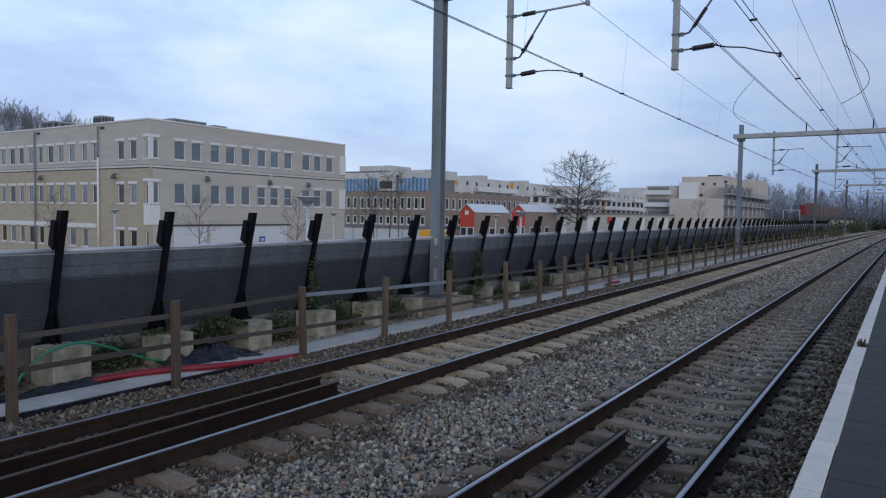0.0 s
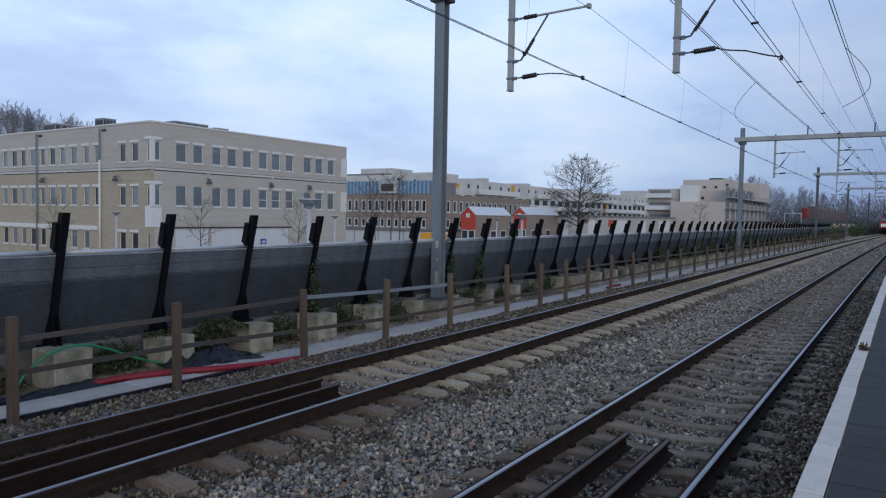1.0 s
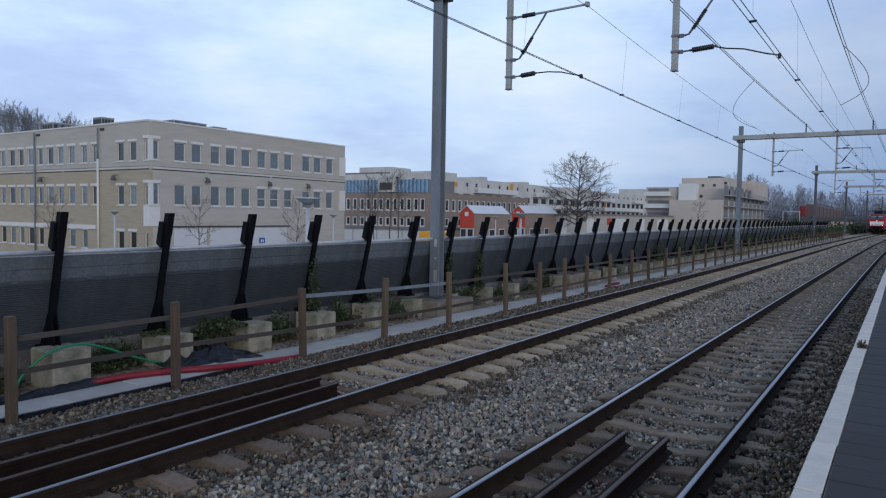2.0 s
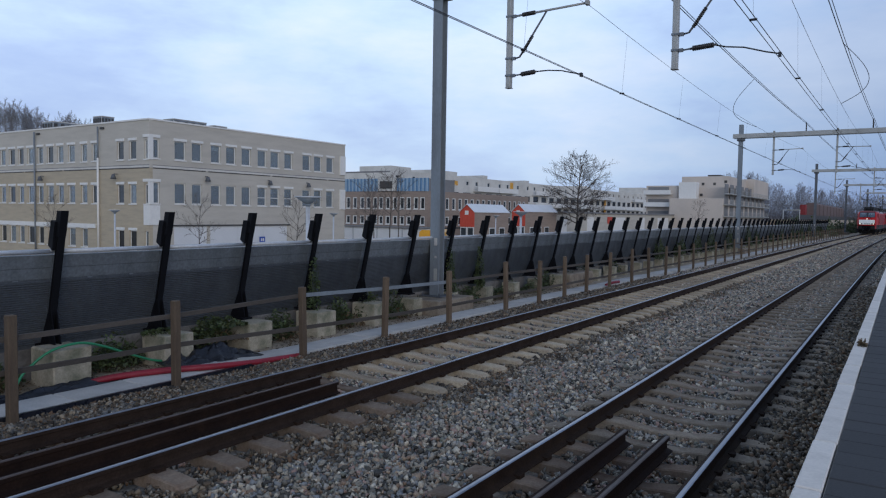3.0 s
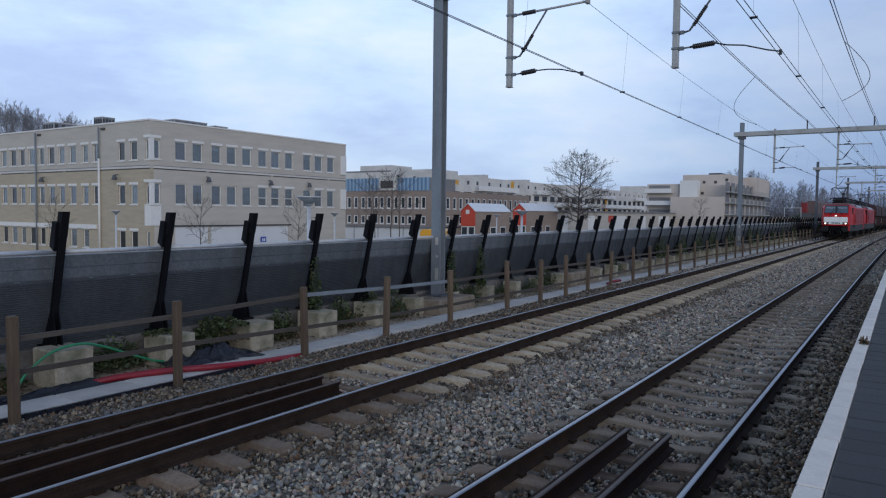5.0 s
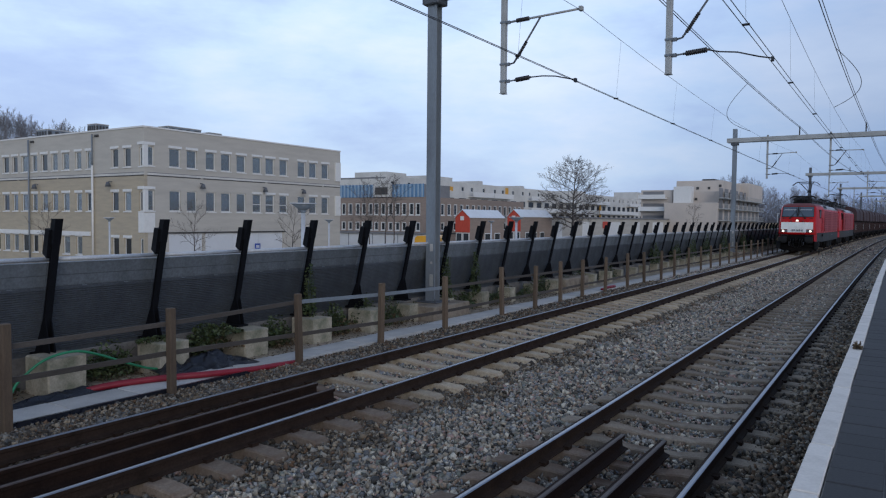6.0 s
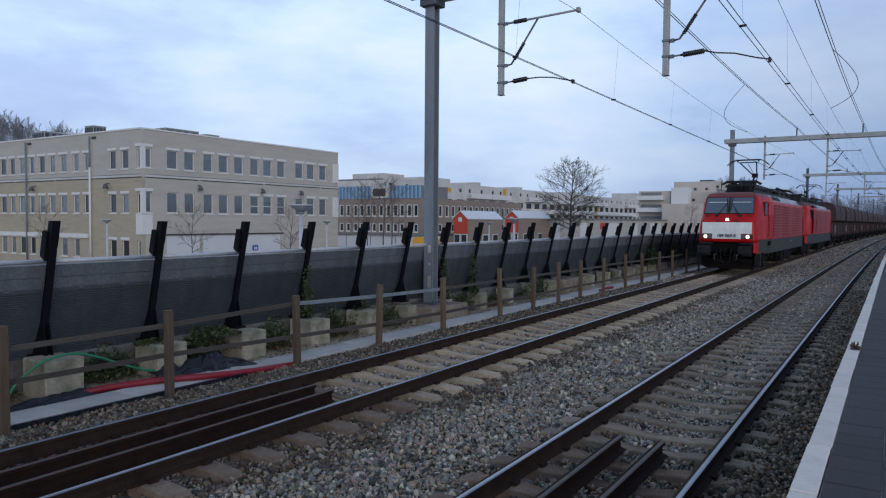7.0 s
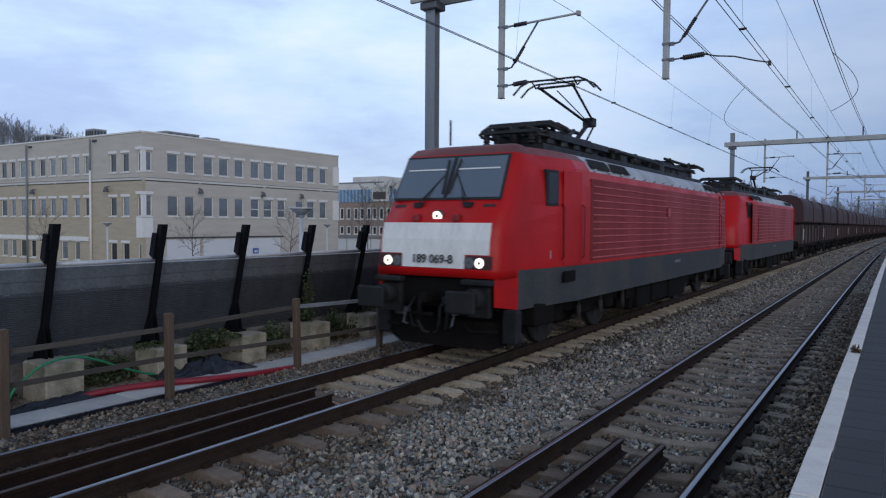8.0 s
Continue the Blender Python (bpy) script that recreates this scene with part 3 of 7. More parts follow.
def build_blocks():
    rnd = random.Random(21)
    for i in range(POST_N):
        y = POST_Y0 + POST_STEP * i - 0.06
        bm = bmesh.new()
        hgt = 0.205 + (0.03 if i == 4 else rnd.uniform(-0.015, 0.0))
        k = 1.0 if y < 13 else rnd.uniform(0.48, 0.72)
        vs = box(bm, -0.1, 0.53 * k, -0.25 * k, 0.32 * k, -0.5, hgt if y < 13 else hgt * k, 0.018)
        for v in bm.verts:
            v.co += 0.012 * Vector((rnd.uniform(-1, 1), rnd.uniform(-1, 1), rnd.uniform(-1, 0)))
        ob = part("foundation_block", bm, M_CONC)
        ob.matrix_basis = pose(-10.55 + curve_off(y), y, 0, 0, 0, rnd.uniform(-3, 3))
        tagged(ob, "weathered pale concrete block carrying a barrier post", "concrete block", "blocks under the barrier")


# ---- overhead line ----
GANTRY_Y = [15.8, 55.5, 98.5, 140.5, 183.0, 225.0, 267.0]
WIRE1, WIRE2 = 5.53, 5.55


def insulator(bm, a, b, r=0.055, n=7):
    a, b = Vector(a), Vector(b)
    tube(bm, [a - (b - a) * 0.12, b + (b - a) * 0.12], r * 0.45, 8)
    tube(bm, [a, b], r * 0.78, 10)
    for i in range(n):
        c = a.lerp(b, (i + 0.5) / n)
        tube(bm, [c - (b - a) * 0.3 / n, c + (b - a) * 0.3 / n], r, 10)


def build_gantry(i, y):
    o = curve_off(y) + (0.3 if i == 2 else 0.0)
    shift = (0.15, 0.08) if i == 1 else (0.0, 0.0)
    dark = i >= 2
    g = thing("catenary_gantry", pose(o, y, 0, 0, 0, -heading(y)), "steel portal gantry carrying the overhead wires over both tracks", "gantry", "gantries along the line")
    for x in (-10.44, 3.4):
        bm = bmesh.new()
        w, q = 0.14, 0.13
        z0 = 0.09 if x < 0 else PLAT
        prof = [(-w, -q), (w, -q), (w, -q + 0.025), (0.014, -q + 0.025), (0.014, q - 0.025), (w, q - 0.025), (w, q), (-w, q), (-w, q - 0.025), (-0.014, q - 0.025), (-0.014, -q + 0.025), (-w, -q + 0.025)]
        lo = [bm.verts.new((x + u, v, z0)) for u, v in prof]
        hi = [bm.verts.new((x + u, v, 9.05)) for u, v in prof]
        for k in range(12):
            bm.faces.new((lo[k], lo[(k + 1) % 12], hi[(k + 1) % 12], hi[k]))
        bm.faces.new(hi)
        bmesh.ops.recalc_face_normals(bm, faces=bm.faces)
        mast = part("mast", bm, M_MAST_DARK if dark else M_MAST, g)
        for z, ww, hh, col in ((1.42, 0.045, 0.1, M_SLAB), (1.02, 0.03, 0.03, M_SLAB), (0.55, 0.05, 0.16, M_BEAM)):
            bm = bmesh.new()
            box(bm, x + 0.04 - ww, x + 0.04 + ww, -0.142, -0.131, z0 + z - hh, z0 + z + hh, 0.003)
            part("mast_plate", bm, col, mast, "small pale plate")
        bm = bmesh.new()
        box(bm, x - 0.25, x + 0.25, -0.24, 0.24, 7.86, 8.05, 0.02)
        part("beam_seat", bm, M_MAST_DARK, g, "dark clamped beam seat")
        bm = bmesh.new()
        box(bm, x - 0.34, x + 0.34, -0.34, 0.34, z0 - 0.03, z0, 0.005)
        for bx in (-0.26, 0.26):
            for by in (-0.28, 0.28):
                tube(bm, [(x + bx, by, z0), (x + bx, by, z0 + 0.07)], 0.022, 6)
        part("base_plate", bm, M_MAST_DARK, g, "dark base plate with bolts")
    bm = bmesh.new()
    box(bm, -10.95, 3.9, -0.32, -0.22, 8.05, 8.36, 0.01)
    box(bm, -10.95, 3.9, 0.22, 0.32, 8.05, 8.36, 0.01)
    for k in range(9):
        x = -10.6 + k * 1.75
        box(bm, x - 0.05, x + 0.05, -0.22, 0.22, 8.12, 8.3)
    part("beam", bm, M_BEAM, g, "pale grey steel cross beam")
    for n, (x, wx, wz, mx) in enumerate(((-8.38 + shift[0], -6.48, WIRE1, -6.37), (-4.33 + shift[1], -2.25, WIRE2, -2.3))):
        bm = bmesh.new()
        box(bm, x - 0.06, x + 0.06, -0.075, 0.075, 5.4 + 0.07 * n, 8.5, 0.012)
        box(bm, x - 0.07, x + 0.07, -0.085, 0.085, 5.385 + 0.07 * n, 5.4 + 0.07 * n)
        drop = part("drop_post", bm, M_BEAM, g, "pale grey square drop post")
        zs, zd, zu = 5.69 + 0.17 * n, 6.105 + 0.095 * n, 7.13 + 0.08 * n
        for z in (zs, zd, zu):
            bm = bmesh.new()
            box(bm, x - 0.075, x + 0.075, -0.09, 0.09, z - 0.025, z + 0.025, 0.005)
            box(bm, x + 0.075, x + 0.17, -0.025, 0.025, z - 0.04, z + 0.04, 0.005)
            part("clamp", bm, M_MAST, drop, "grey bolted clamp")
        x0, x1 = x + 0.34 + 0.02 * n, x + 0.70 + 0.1 * n
        bm = bmesh.new()
        tube(bm, [(x + 0.15, 0, zs), (x0, 0, zs + 0.012)], 0.02, 8)
        part("stay_rod", bm, M_MAST, drop)
        bm = bmesh.new()
        tube(bm, [(x1, 0, zs + 0.04), (x + 1.05, 0, 5.73 + 0.10 * n), (x + 1.4, 0, 5.69 + 0.09 * n), (wx - 0.25, 0, wz + 0.09), (wx, 0, wz + 0.03)], 0.016, 6)
        part("steady_arm", bm, M_WIRE, drop, "thin dark steel steady arm")
        bm = bmesh.new()
        box(bm, wx - 0.025, wx + 0.025, -0.05, 0.05, wz - 0.03, wz + 0.06)
        part("wire_clip", bm, M_WIRE, drop)
        bm = bmesh.new()
        tube(bm, [(x + 0.15, 0, zu), (mx + 0.05, 0, 7.19)], 0.028, 8)
        part("bracket_arm", bm, M_BEAM, drop, "pale steel bracket arm")
        bm = bmesh.new()
        tube(bm, [(x + 0.17, 0, zd), (x + 0.28, 0, zd + 0.02), (x + 0.98, 0, zu + 0.01)], 0.024, 8)
        part("diagonal_strut", bm, M_MAST_DARK, drop, "dark diagonal strut")
        bm = bmesh.new()
        box(bm, mx - 0.045, mx + 0.045, -0.06, 0.06, 7.13, 7.24, 0.01)
        part("messenger_clamp", bm, M_BEAM, drop)
        for a, b, r in (((x0, 0, zs + 0.012), (x1, 0, zs + 0.04), 0.058), ((x + 0.34, 0, zu + 0.01), (x + 0.68, 0, zu + 0.02), 0.052), ((x + 0.36, 0, zd + 0.12), (x + 0.62, 0, zd + 0.12 + 0.38), 0.042)):
            bm = bmesh.new()
            insulator(bm, a, b, r, 11)
            part("insulator", bm, M_INSUL, drop, "dark ribbed insulator")
    for x in (-6.19, -2.19):
        bm = bmesh.new()
        insulator(bm, (x, 0, 8.4), (x, 0, 8.95), 0.045, 5)
        part("feeder_insulator", bm, M_INSUL, g, "dark upright insulator")


def build_base():
    bm = bmesh.new()
    box(bm, -10.6, -10.0, 23.80, 26.00, -0.5, 0.14, 0.03)
    for v in bm.verts:
        v.co += 0.015 * Vector((math.sin(v.co.y * 9), math.cos(v.co.z * 7), math.sin(v.co.x * 8)))
    tagged(part("concrete_base", bm, M_CONC_BROWN), "wide sandy concrete base beside the barrier", "concrete base")


def build_foundations():
    for i, y in enumerate(GANTRY_Y):
        o = curve_off(y)
        bm = bmesh.new()
        box(bm, -10.95, -9.72, y - 1.0, y + 0.75, -0.5, 0.055, 0.02)
        for v in bm.verts:
            v.co.x += o
        tagged(part("mast_foundation", bm, M_CONC_BROWN), "brown stained concrete foundation under a gantry mast", "foundation", "foundations of the gantry masts")


def build_wires():
    far = GANTRY_Y[-1]
    sup = [-26.0] + GANTRY_Y

    def messenger(x, y, top, sag):
        k = max(i for i in range(len(sup) - 1) if sup[i] <= y) if y < far else len(sup) - 2
        u = (y - sup[k]) / (sup[k + 1] - sup[k])
        return top - sag * 4 * u * (1 - u)

    def wire(name, x, zf, r, label):
        bm = bmesh.new()
        pts = []
        y = -26.0
        while y < far:
            pts.append((x + curve_off(y), y, zf(y)))
            y += 2.0 if y < 60 else 5.0
        tube(bm, pts, r, 5)
        return tagged(part(name, bm, M_WIRE), label, "overhead wire", "overhead wires")

    for wx, mx, wz in ((-6.48, -6.37, WIRE1), (-2.25, -2.3, WIRE2)):
        for side in ((-0.022, 0.022) if wx < -4 else (-0.05, 0.05)):
            wire("contact_wire", wx + side, lambda y, wz=wz: wz, 0.0075, "dark contact wire of a pair stretched over the track")
        cable = wire("messenger_wire", mx, lambda y: messenger(0, y, 7.16, 0.4), 0.0055, "sagging messenger cable above the contact wire")
        for k in range(len(sup) - 2):
            n = 7
            for j in range(n):
                y = sup[k] + (sup[k + 1] - sup[k]) * (j + 0.5) / n
                bm = bmesh.new()
                o = curve_off(y)
                tube(bm, [(wx + o, y, wz), (mx + o, y, messenger(0, y, 7.16, 0.4))], 0.0024, 4)
                tube(bm, [(wx + o - 0.06, y, wz + 0.005), (wx + o + 0.06, y, wz + 0.005)], 0.022, 6)
                part("dropper", bm, M_WIRE, cable, "thin dropper with a clamp")
    for x in (-6.19, -2.19):
        wire("feeder_wire", x, lambda y: messenger(0, y, 8.9, 0.15), 0.015, "thick feeder cable running over the gantry beams")
        wire("feeder_wire", x + 0.09, lambda y: messenger(0, y, 8.9, 0.158), 0.012, "thick feeder cable running over the gantry beams")
    for x0, y0, z0, x1, y1, z1, side in ((-6.19, 36.0, 8.75, -6.37, 38.2, 6.78, -1.0), (-2.19, 30.2, 8.75, -2.3, 32.0, 6.8, 0.9)):
        bm = bmesh.new()
        pts = []
        for k in range(15):
            u = k / 14
            pts.append((x0 + (x1 - x0) * u + side * math.sin(math.pi * u), y0 + (y1 - y0) * u, z0 + (z1 - z0) * u - 0.25 * math.sin(math.pi * u)))
        tube(bm, pts, 0.012, 5)
        tagged(part("jumper_cable", bm, M_WIRE), "looped jumper cable between feeder and messenger", "cable")


build_ground()
build_bed()
build_track("track_far", T1, "railway track with concrete sleepers and worn rusty rails", M_SLEEPER, M_RAIL_BROWN)
build_track("track_near", T2, "railway track with rust-stained half-buried sleepers", M_SLEEPER_G, M_RAIL)
for x, y0, y1, dz, turn in ((-6.69, -6.0, 7.28, -0.008, 0.3), (-6.25, -6.0, 7.16, -0.004, 0.5), (-2.43, -6.0, 7.38, -0.012, 0.0), (-2.0, -6.0, 7.42, -0.012, 0.0)):
    rail_piece(x, y0, y1, dz, turn)
build_platform()
build_walkway()
build_fence()
build_barrier()
build_blocks()
for i, y in enumerate(GANTRY_Y):
    build_gantry(i, y)
build_foundations()
build_base()
build_wires()


# ---- town behind the barrier ----
M_WALL_GREY = mat("grey_beige_brick", (0.51, 0.475, 0.415), 0.9, vary=0.14, scale=0.35, fine=14, bump=0.3, tint=(0.44, 0.41, 0.36), stretch=(1, 1, 6))
M_WALL_YELLOW = mat("yellow_brick", (0.455, 0.385, 0.28), 0.9, vary=0.14, scale=0.6, fine=14, bump=0.3, tint=(0.38, 0.33, 0.255), stretch=(1, 1, 6))
M_WALL_BROWN = mat("brown_brick", (0.31, 0.24, 0.195), 0.9, vary=0.18, scale=0.6, fine=10, bump=0.3, tint=(0.26, 0.205, 0.17), stretch=(1, 1, 6))
M_WALL_PINK = mat("pale_pink_render", (0.57, 0.50, 0.435), 0.9, vary=0.08, scale=0.2, fine=6, bump=0.1, tint=(0.50, 0.445, 0.395))
M_WALL_PALE = mat("pale_concrete_cladding", (0.64, 0.62, 0.575), 0.9, vary=0.1, scale=0.25, fine=6, bump=0.1, tint=(0.50, 0.485, 0.45))
M_TRIM = mat("white_window_trim", (0.74, 0.73, 0.70), 0.7, vary=0.08, fine=20, bump=0.05)
M_GARAGE = mat("white_garage_panel", (0.66, 0.67, 0.68), 0.6, vary=0.05, scale=0.5, fine=12, bump=0.05)
M_ROOF = mat("grey_roofing", (0.22, 0.22, 0.225), 0.9, vary=0.15, scale=0.5, fine=8)
M_BLUE = mat("blue_corrugated_cladding", (0.11, 0.24, 0.40), 0.55, vary=0.12, scale=0.4, fine=10, bump=0.1, tint=(0.16, 0.28, 0.42))
M_DARK = mat("dark_vent_metal", (0.06, 0.058, 0.056), 0.7, vary=0.2, fine=20)
M_RED_WALL = mat("red_boarded_gable", (0.55, 0.07, 0.04), 0.7, vary=0.12, scale=1.2, fine=18, stretch=(6, 6, 1))
M_METAL_ROOF = mat("bright_metal_roof", (0.80, 0.82, 0.84), 0.45, 0.2, vary=0.05, scale=0.8, fine=10, bump=0.05)
M_BLIND = mat("pale_blinds", (0.56, 0.58, 0.60), 0.8, vary=0.25, scale=1.5, fine=9, each=0.6, stretch=(1, 1, 0.1))
M_YELLOW = mat("yellow_vehicle_paint", (0.70, 0.34, 0.02), 0.4, vary=0.1, fine=20, bump=0)
M_SIGN_BLUE = mat("blue_sign", (0.03, 0.08, 0.36), 0.5, vary=0.05, fine=20, bump=0)
# Parked wagons: red-brown greyed to paint haze into the colour.
M_HAZED_WAGON = mat("hazed_red_brown_wagon_wall", (0.15, 0.105, 0.098), 0.9, vary=0.15, scale=0.2, fine=4, bump=0.1)
M_FAR_RED = mat("red_painted_steel", (0.26, 0.035, 0.038), 0.8, vary=0.15, scale=0.3, fine=4, bump=0.1)
M_GLASS = bpy.data.materials.new("window_glass")
M_GLASS.use_nodes = True
_b = M_GLASS.node_tree.nodes["Principled BSDF"]
_b.inputs["Base Color"].default_value = (0.50, 0.57, 0.61, 1)
_b.inputs["Roughness"].default_value = 0.06
_b.inputs["Transmission Weight"].default_value = 0.75
_b.inputs["Specular IOR Level"].default_value = 0.8


M_PANE = mat("dark_window_glass", (0.035, 0.042, 0.048), 0.12, vary=0.3, scale=0.7, fine=8, bump=0, each=0.5, spec=0.6)


def face_matrix(origin, way):
    """Facade space: x along the face, y into the building, z up."""
    u = Vector((way[0], way[1], 0)).normalized()
    n = Vector((-u.y, u.x, 0))
    m = Matrix.Identity(4)
    m.col[0], m.col[1], m.col[2], m.col[3] = (*u, 0), (*n, 0), (0, 0, 1, 0), (*origin, 1)
    return m


def facade(parent, m, length, z0, z1, rows, material, thick=0.3):
    """A wall with real openings: rows of (sill, head, [(from, to), ...])."""
    bm = bmesh.new()
    z = z0
    for sill, head, spans in sorted(rows, key=lambda r: r[0]):
        box(bm, 0, length, 0, thick, z, sill)
        x = 0.0
        for a, b in sorted(spans):
            box(bm, x, a, 0, thick, sill, head)
            x = b
        box(bm, x, length, 0, thick, sill, head)
        z = head
    box(bm, 0, length, 0, thick, z, z1)
    bmesh.ops.remove_doubles(bm, verts=bm.verts, dist=0.0005)
    w = part("wall", bm, material, parent)
    w.matrix_basis = m
    return w


_window_cache = {}


def window(parent, m, a, b, sill, head, lintel=True, blind=0.0, mullion=False, fw=0.07, glass=None):
    """Frame, pane, sill and lintel of one opening."""
    w, h = round(b - a, 2), round(head - sill, 2)
    glass = glass or M_GLASS
    key = (w, h, lintel, mullion, fw, glass.name)
    if key not in _window_cache:
        fr, pa, si, li = bmesh.new(), bmesh.new(), bmesh.new(), bmesh.new()
        for x0, x1, zz0, zz1 in ((0, fw, 0, h), (w - fw, w, 0, h), (fw, w - fw, 0, fw), (fw, w - fw, h - fw, h)):
            box(fr, x0, x1, 0.1 - (fw - 0.07), 0.18, zz0, zz1)
        if mullion:
            box(fr, 0.07, w - 0.07, 0.1, 0.17, h * 0.42, h * 0.42 + 0.06)
        box(pa, 0.06, w - 0.06, 0.13, 0.15, 0.06, h - 0.06)
        box(si, -0.06, w + 0.06, -0.07, 0.1, -0.09, 0.0)
        box(li, -0.1, w + 0.1, -0.06, 0.1, h, h + 0.2)
        me = []
        for nm, bm, ma in (("window", fr, M_TRIM), ("pane", pa, glass), ("sill", si, M_TRIM), ("lintel", li, M_TRIM)):
            d = bpy.data.meshes.new(nm)
            bm.to_mesh(d)
            bm.free()
            d.materials.append(ma)
            me.append(d)
        _window_cache[key] = me
    fr, pa, si, li = _window_cache[key]
    win = shared("window", fr, parent, m @ Matrix.Translation((a, 0, sill)))
    shared("pane", pa, win)
    shared("sill", si, win)
    if lintel:
        shared("lintel", li, win)
    if blind:
        bm = bmesh.new()
        box(bm, 0.04, w - 0.04, 0.24, 0.26, h * (1 - blind), h)
        part("blind", bm, M_BLIND, win)
    return win


def inside(parent, m, length, z0, z1, deep, floors):
    """Dark rooms behind a facade: floor slabs and a back wall."""
    bm = bmesh.new()
    box(bm, 0.3, length - 0.3, deep, deep + 0.1, z0, z1 - 0.1)
    for z in floors:
        box(bm, 0.3, length - 0.3, 0.3, deep, z - 0.15, z)
    c = part("interior", bm, M_ROOF, parent)
    c.matrix_basis = m


def build_office():
    o = thing("office_block", label="three-storey grey and yellow-brick office block with white window surrounds", category="office building")
    rnd = random.Random(31)
    mr = face_matrix((-49.2, 34.2, 0), (0, 1))
    LR = 22.6
    us = [(1.9, 2.9), (3.55, 4.5), (5.45, 6.4), (7.05, 8.05), (8.75, 9.75), (10.6, 11.6), (12.15, 13.2), (13.9, 14.9), (16.3, 17.35), (17.9, 18.95), (19.7, 20.7)]
    us = [(a + 0.08, b + 0.12) for a, b in us]
    corner = (0.06, 0.6)
    rows = [(2.7, 4.36, us + [corner]), (6.22, 7.72, us + [corner]), (-1.9, 0.9, [(1.9, 5.15), (5.45, 14.4)])]
    facade(o, mr, LR, TOWN, 9.15, rows, M_WALL_GREY)
    inside(o, mr, LR, TOWN, 9.15, 5.0, (1.6, 5.3))
    for sill, head, spans in rows[:2]:
        for i, (a, b) in enumerate(spans):
            window(o, mr, a, b, sill, head, lintel=i < 11 and (sill > 5 or i in (5, 6, 7, 9, 10)), blind=rnd.choice((0, 0.3, 0.5, 0.97, 0.97)), mullion=sill < 5 and i in (5, 6, 7))
    for a, b in rows[2][2]:
        count = 1 if b - a < 5 else 3
        for k in range(count):
            w = (b - a) / count
            bm = bmesh.new()
            box(bm, a + k * w + 0.01, a + (k + 1) * w - 0.01, 0.06, 0.1, TOWN, 0.9)
            part("garage_panel", bm, M_GARAGE, o, "white garage front panel").matrix_basis = mr
    ml = face_matrix((-49.2 - 44.0, 33.9, 0), (1, 0))
    LL = 44.0
    ss = [(1.57, 2.49), (3.22, 4.13), (6.85, 7.7), (8.4, 9.3), (10.23, 11.28), (12.0, 12.98), (13.62, 14.64), (15.3, 16.25), (16.93, 18.0), (18.65, 19.6), (20.2, 21.3), (21.95, 22.95)] + [(23.6 + 1.65 * k, 24.6 + 1.65 * k) for k in range(11)]
    ls = sorted([(LL - b - 0.1, LL - a - 0.1) for a, b in ss] + [(LL - 0.62, LL - 0.14)])
    low = [(-1.0, 0.55, [q for q in ls if q[1] < LL - 7 or q[0] > LL - 5])]
    facade(o, ml, LL, TOWN, 5.47, [(2.66, 4.2, ls)] + low, M_WALL_YELLOW)
    facade(o, ml, LL, 5.474, 9.15, [(6.15, 7.64, ls)], M_WALL_GREY)
    inside(o, ml, LL, TOWN, 9.15, 5.0, (1.6, 5.3))
    for sill, head, spans in [(2.66, 4.2, ls), (6.15, 7.64, ls)] + low:
        for a, b in spans:
            window(o, ml, a, b, sill, head, lintel=a < LL - 1, blind=rnd.choice((0, 0, 0, 0.35, 0.95)), glass=rnd.choice((M_PANE, M_GLASS)))
    for m, L in ((mr, LR), (ml, LL)):
        bm = bmesh.new()
        box(bm, 0, L, -0.07, 0.34, 9.15, 9.27)
        part("parapet_cap", bm, M_TRIM, o).matrix_basis = m
        bm = bmesh.new()
        box(bm, 0, L, -0.02, 0.0, 5.5, 5.66)
        part("string_course", bm, M_WALL_PALE, o, "pale brick course between the storeys").matrix_basis = m
        bm = bmesh.new()
        box(bm, 0, L, -0.035, 0.0, 5.665, 5.71)
        part("course_flashing", bm, M_ROOF, o, "grey metal flashing").matrix_basis = m
        x = 0.0
        while x < L - 0.05:
            e = min(L, x + rnd.uniform(0.9, 2.6))
            bm = bmesh.new()
            box(bm, x, e, -0.03, 0.0, 5.42, 5.495)
            part("joint_strip", bm, M_DARK, o, "dark open joint").matrix_basis = m
            x = e + rnd.choice((0.02, 0.02, 0.3))
    bm = bmesh.new()
    box(bm, 0, LL - 7.2, -0.12, 0.0, 0.6, 0.95)
    part("ground_floor_band", bm, M_TRIM, o, "dirty white band over the ground floor windows").matrix_basis = ml
    bm = bmesh.new()
    box(bm, 1.6, 14.7, -0.1, 0.0, 0.9, 1.02)
    part("canopy_edge", bm, M_DARK, o, "dark edge above the garage front").matrix_basis = mr
    for x0, y0, y1, z0, z1 in ((-49.34, 33.85, 34.22, 2.6, 4.36), (-49.34, 33.85, 34.22, 6.1, 7.81), (-49.9, 33.8, 34.85, 4.37, 4.6), (-49.9, 33.8, 34.85, 7.815, 8.04), (-49.86, 33.82, 34.8, 1.0, 2.56)):
        bm = bmesh.new()
        box(bm, x0, -49.12, y0, y1, z0, z1, 0.01)
        part("corner_post", bm, M_TRIM, o, "white post at the corner windows")
    for z0, z1 in ((2.5, 4.55), (6.05, 8.0)):
        bm = bmesh.new()
        box(bm, -49.6, -49.05, 55.95, 56.75, z0, z1, 0.02)
        part("corner_bay", bm, M_TRIM, o, "white corner bay")
    bm = bmesh.new()
    box(bm, -93.2, -49.5, 34.2, 56.5, 8.7, 8.9)
    part("roof", bm, M_ROOF, o)
    bm = bmesh.new()
    box(bm, -93.2, -49.51, 56.5, 56.78, TOWN, 9.15)
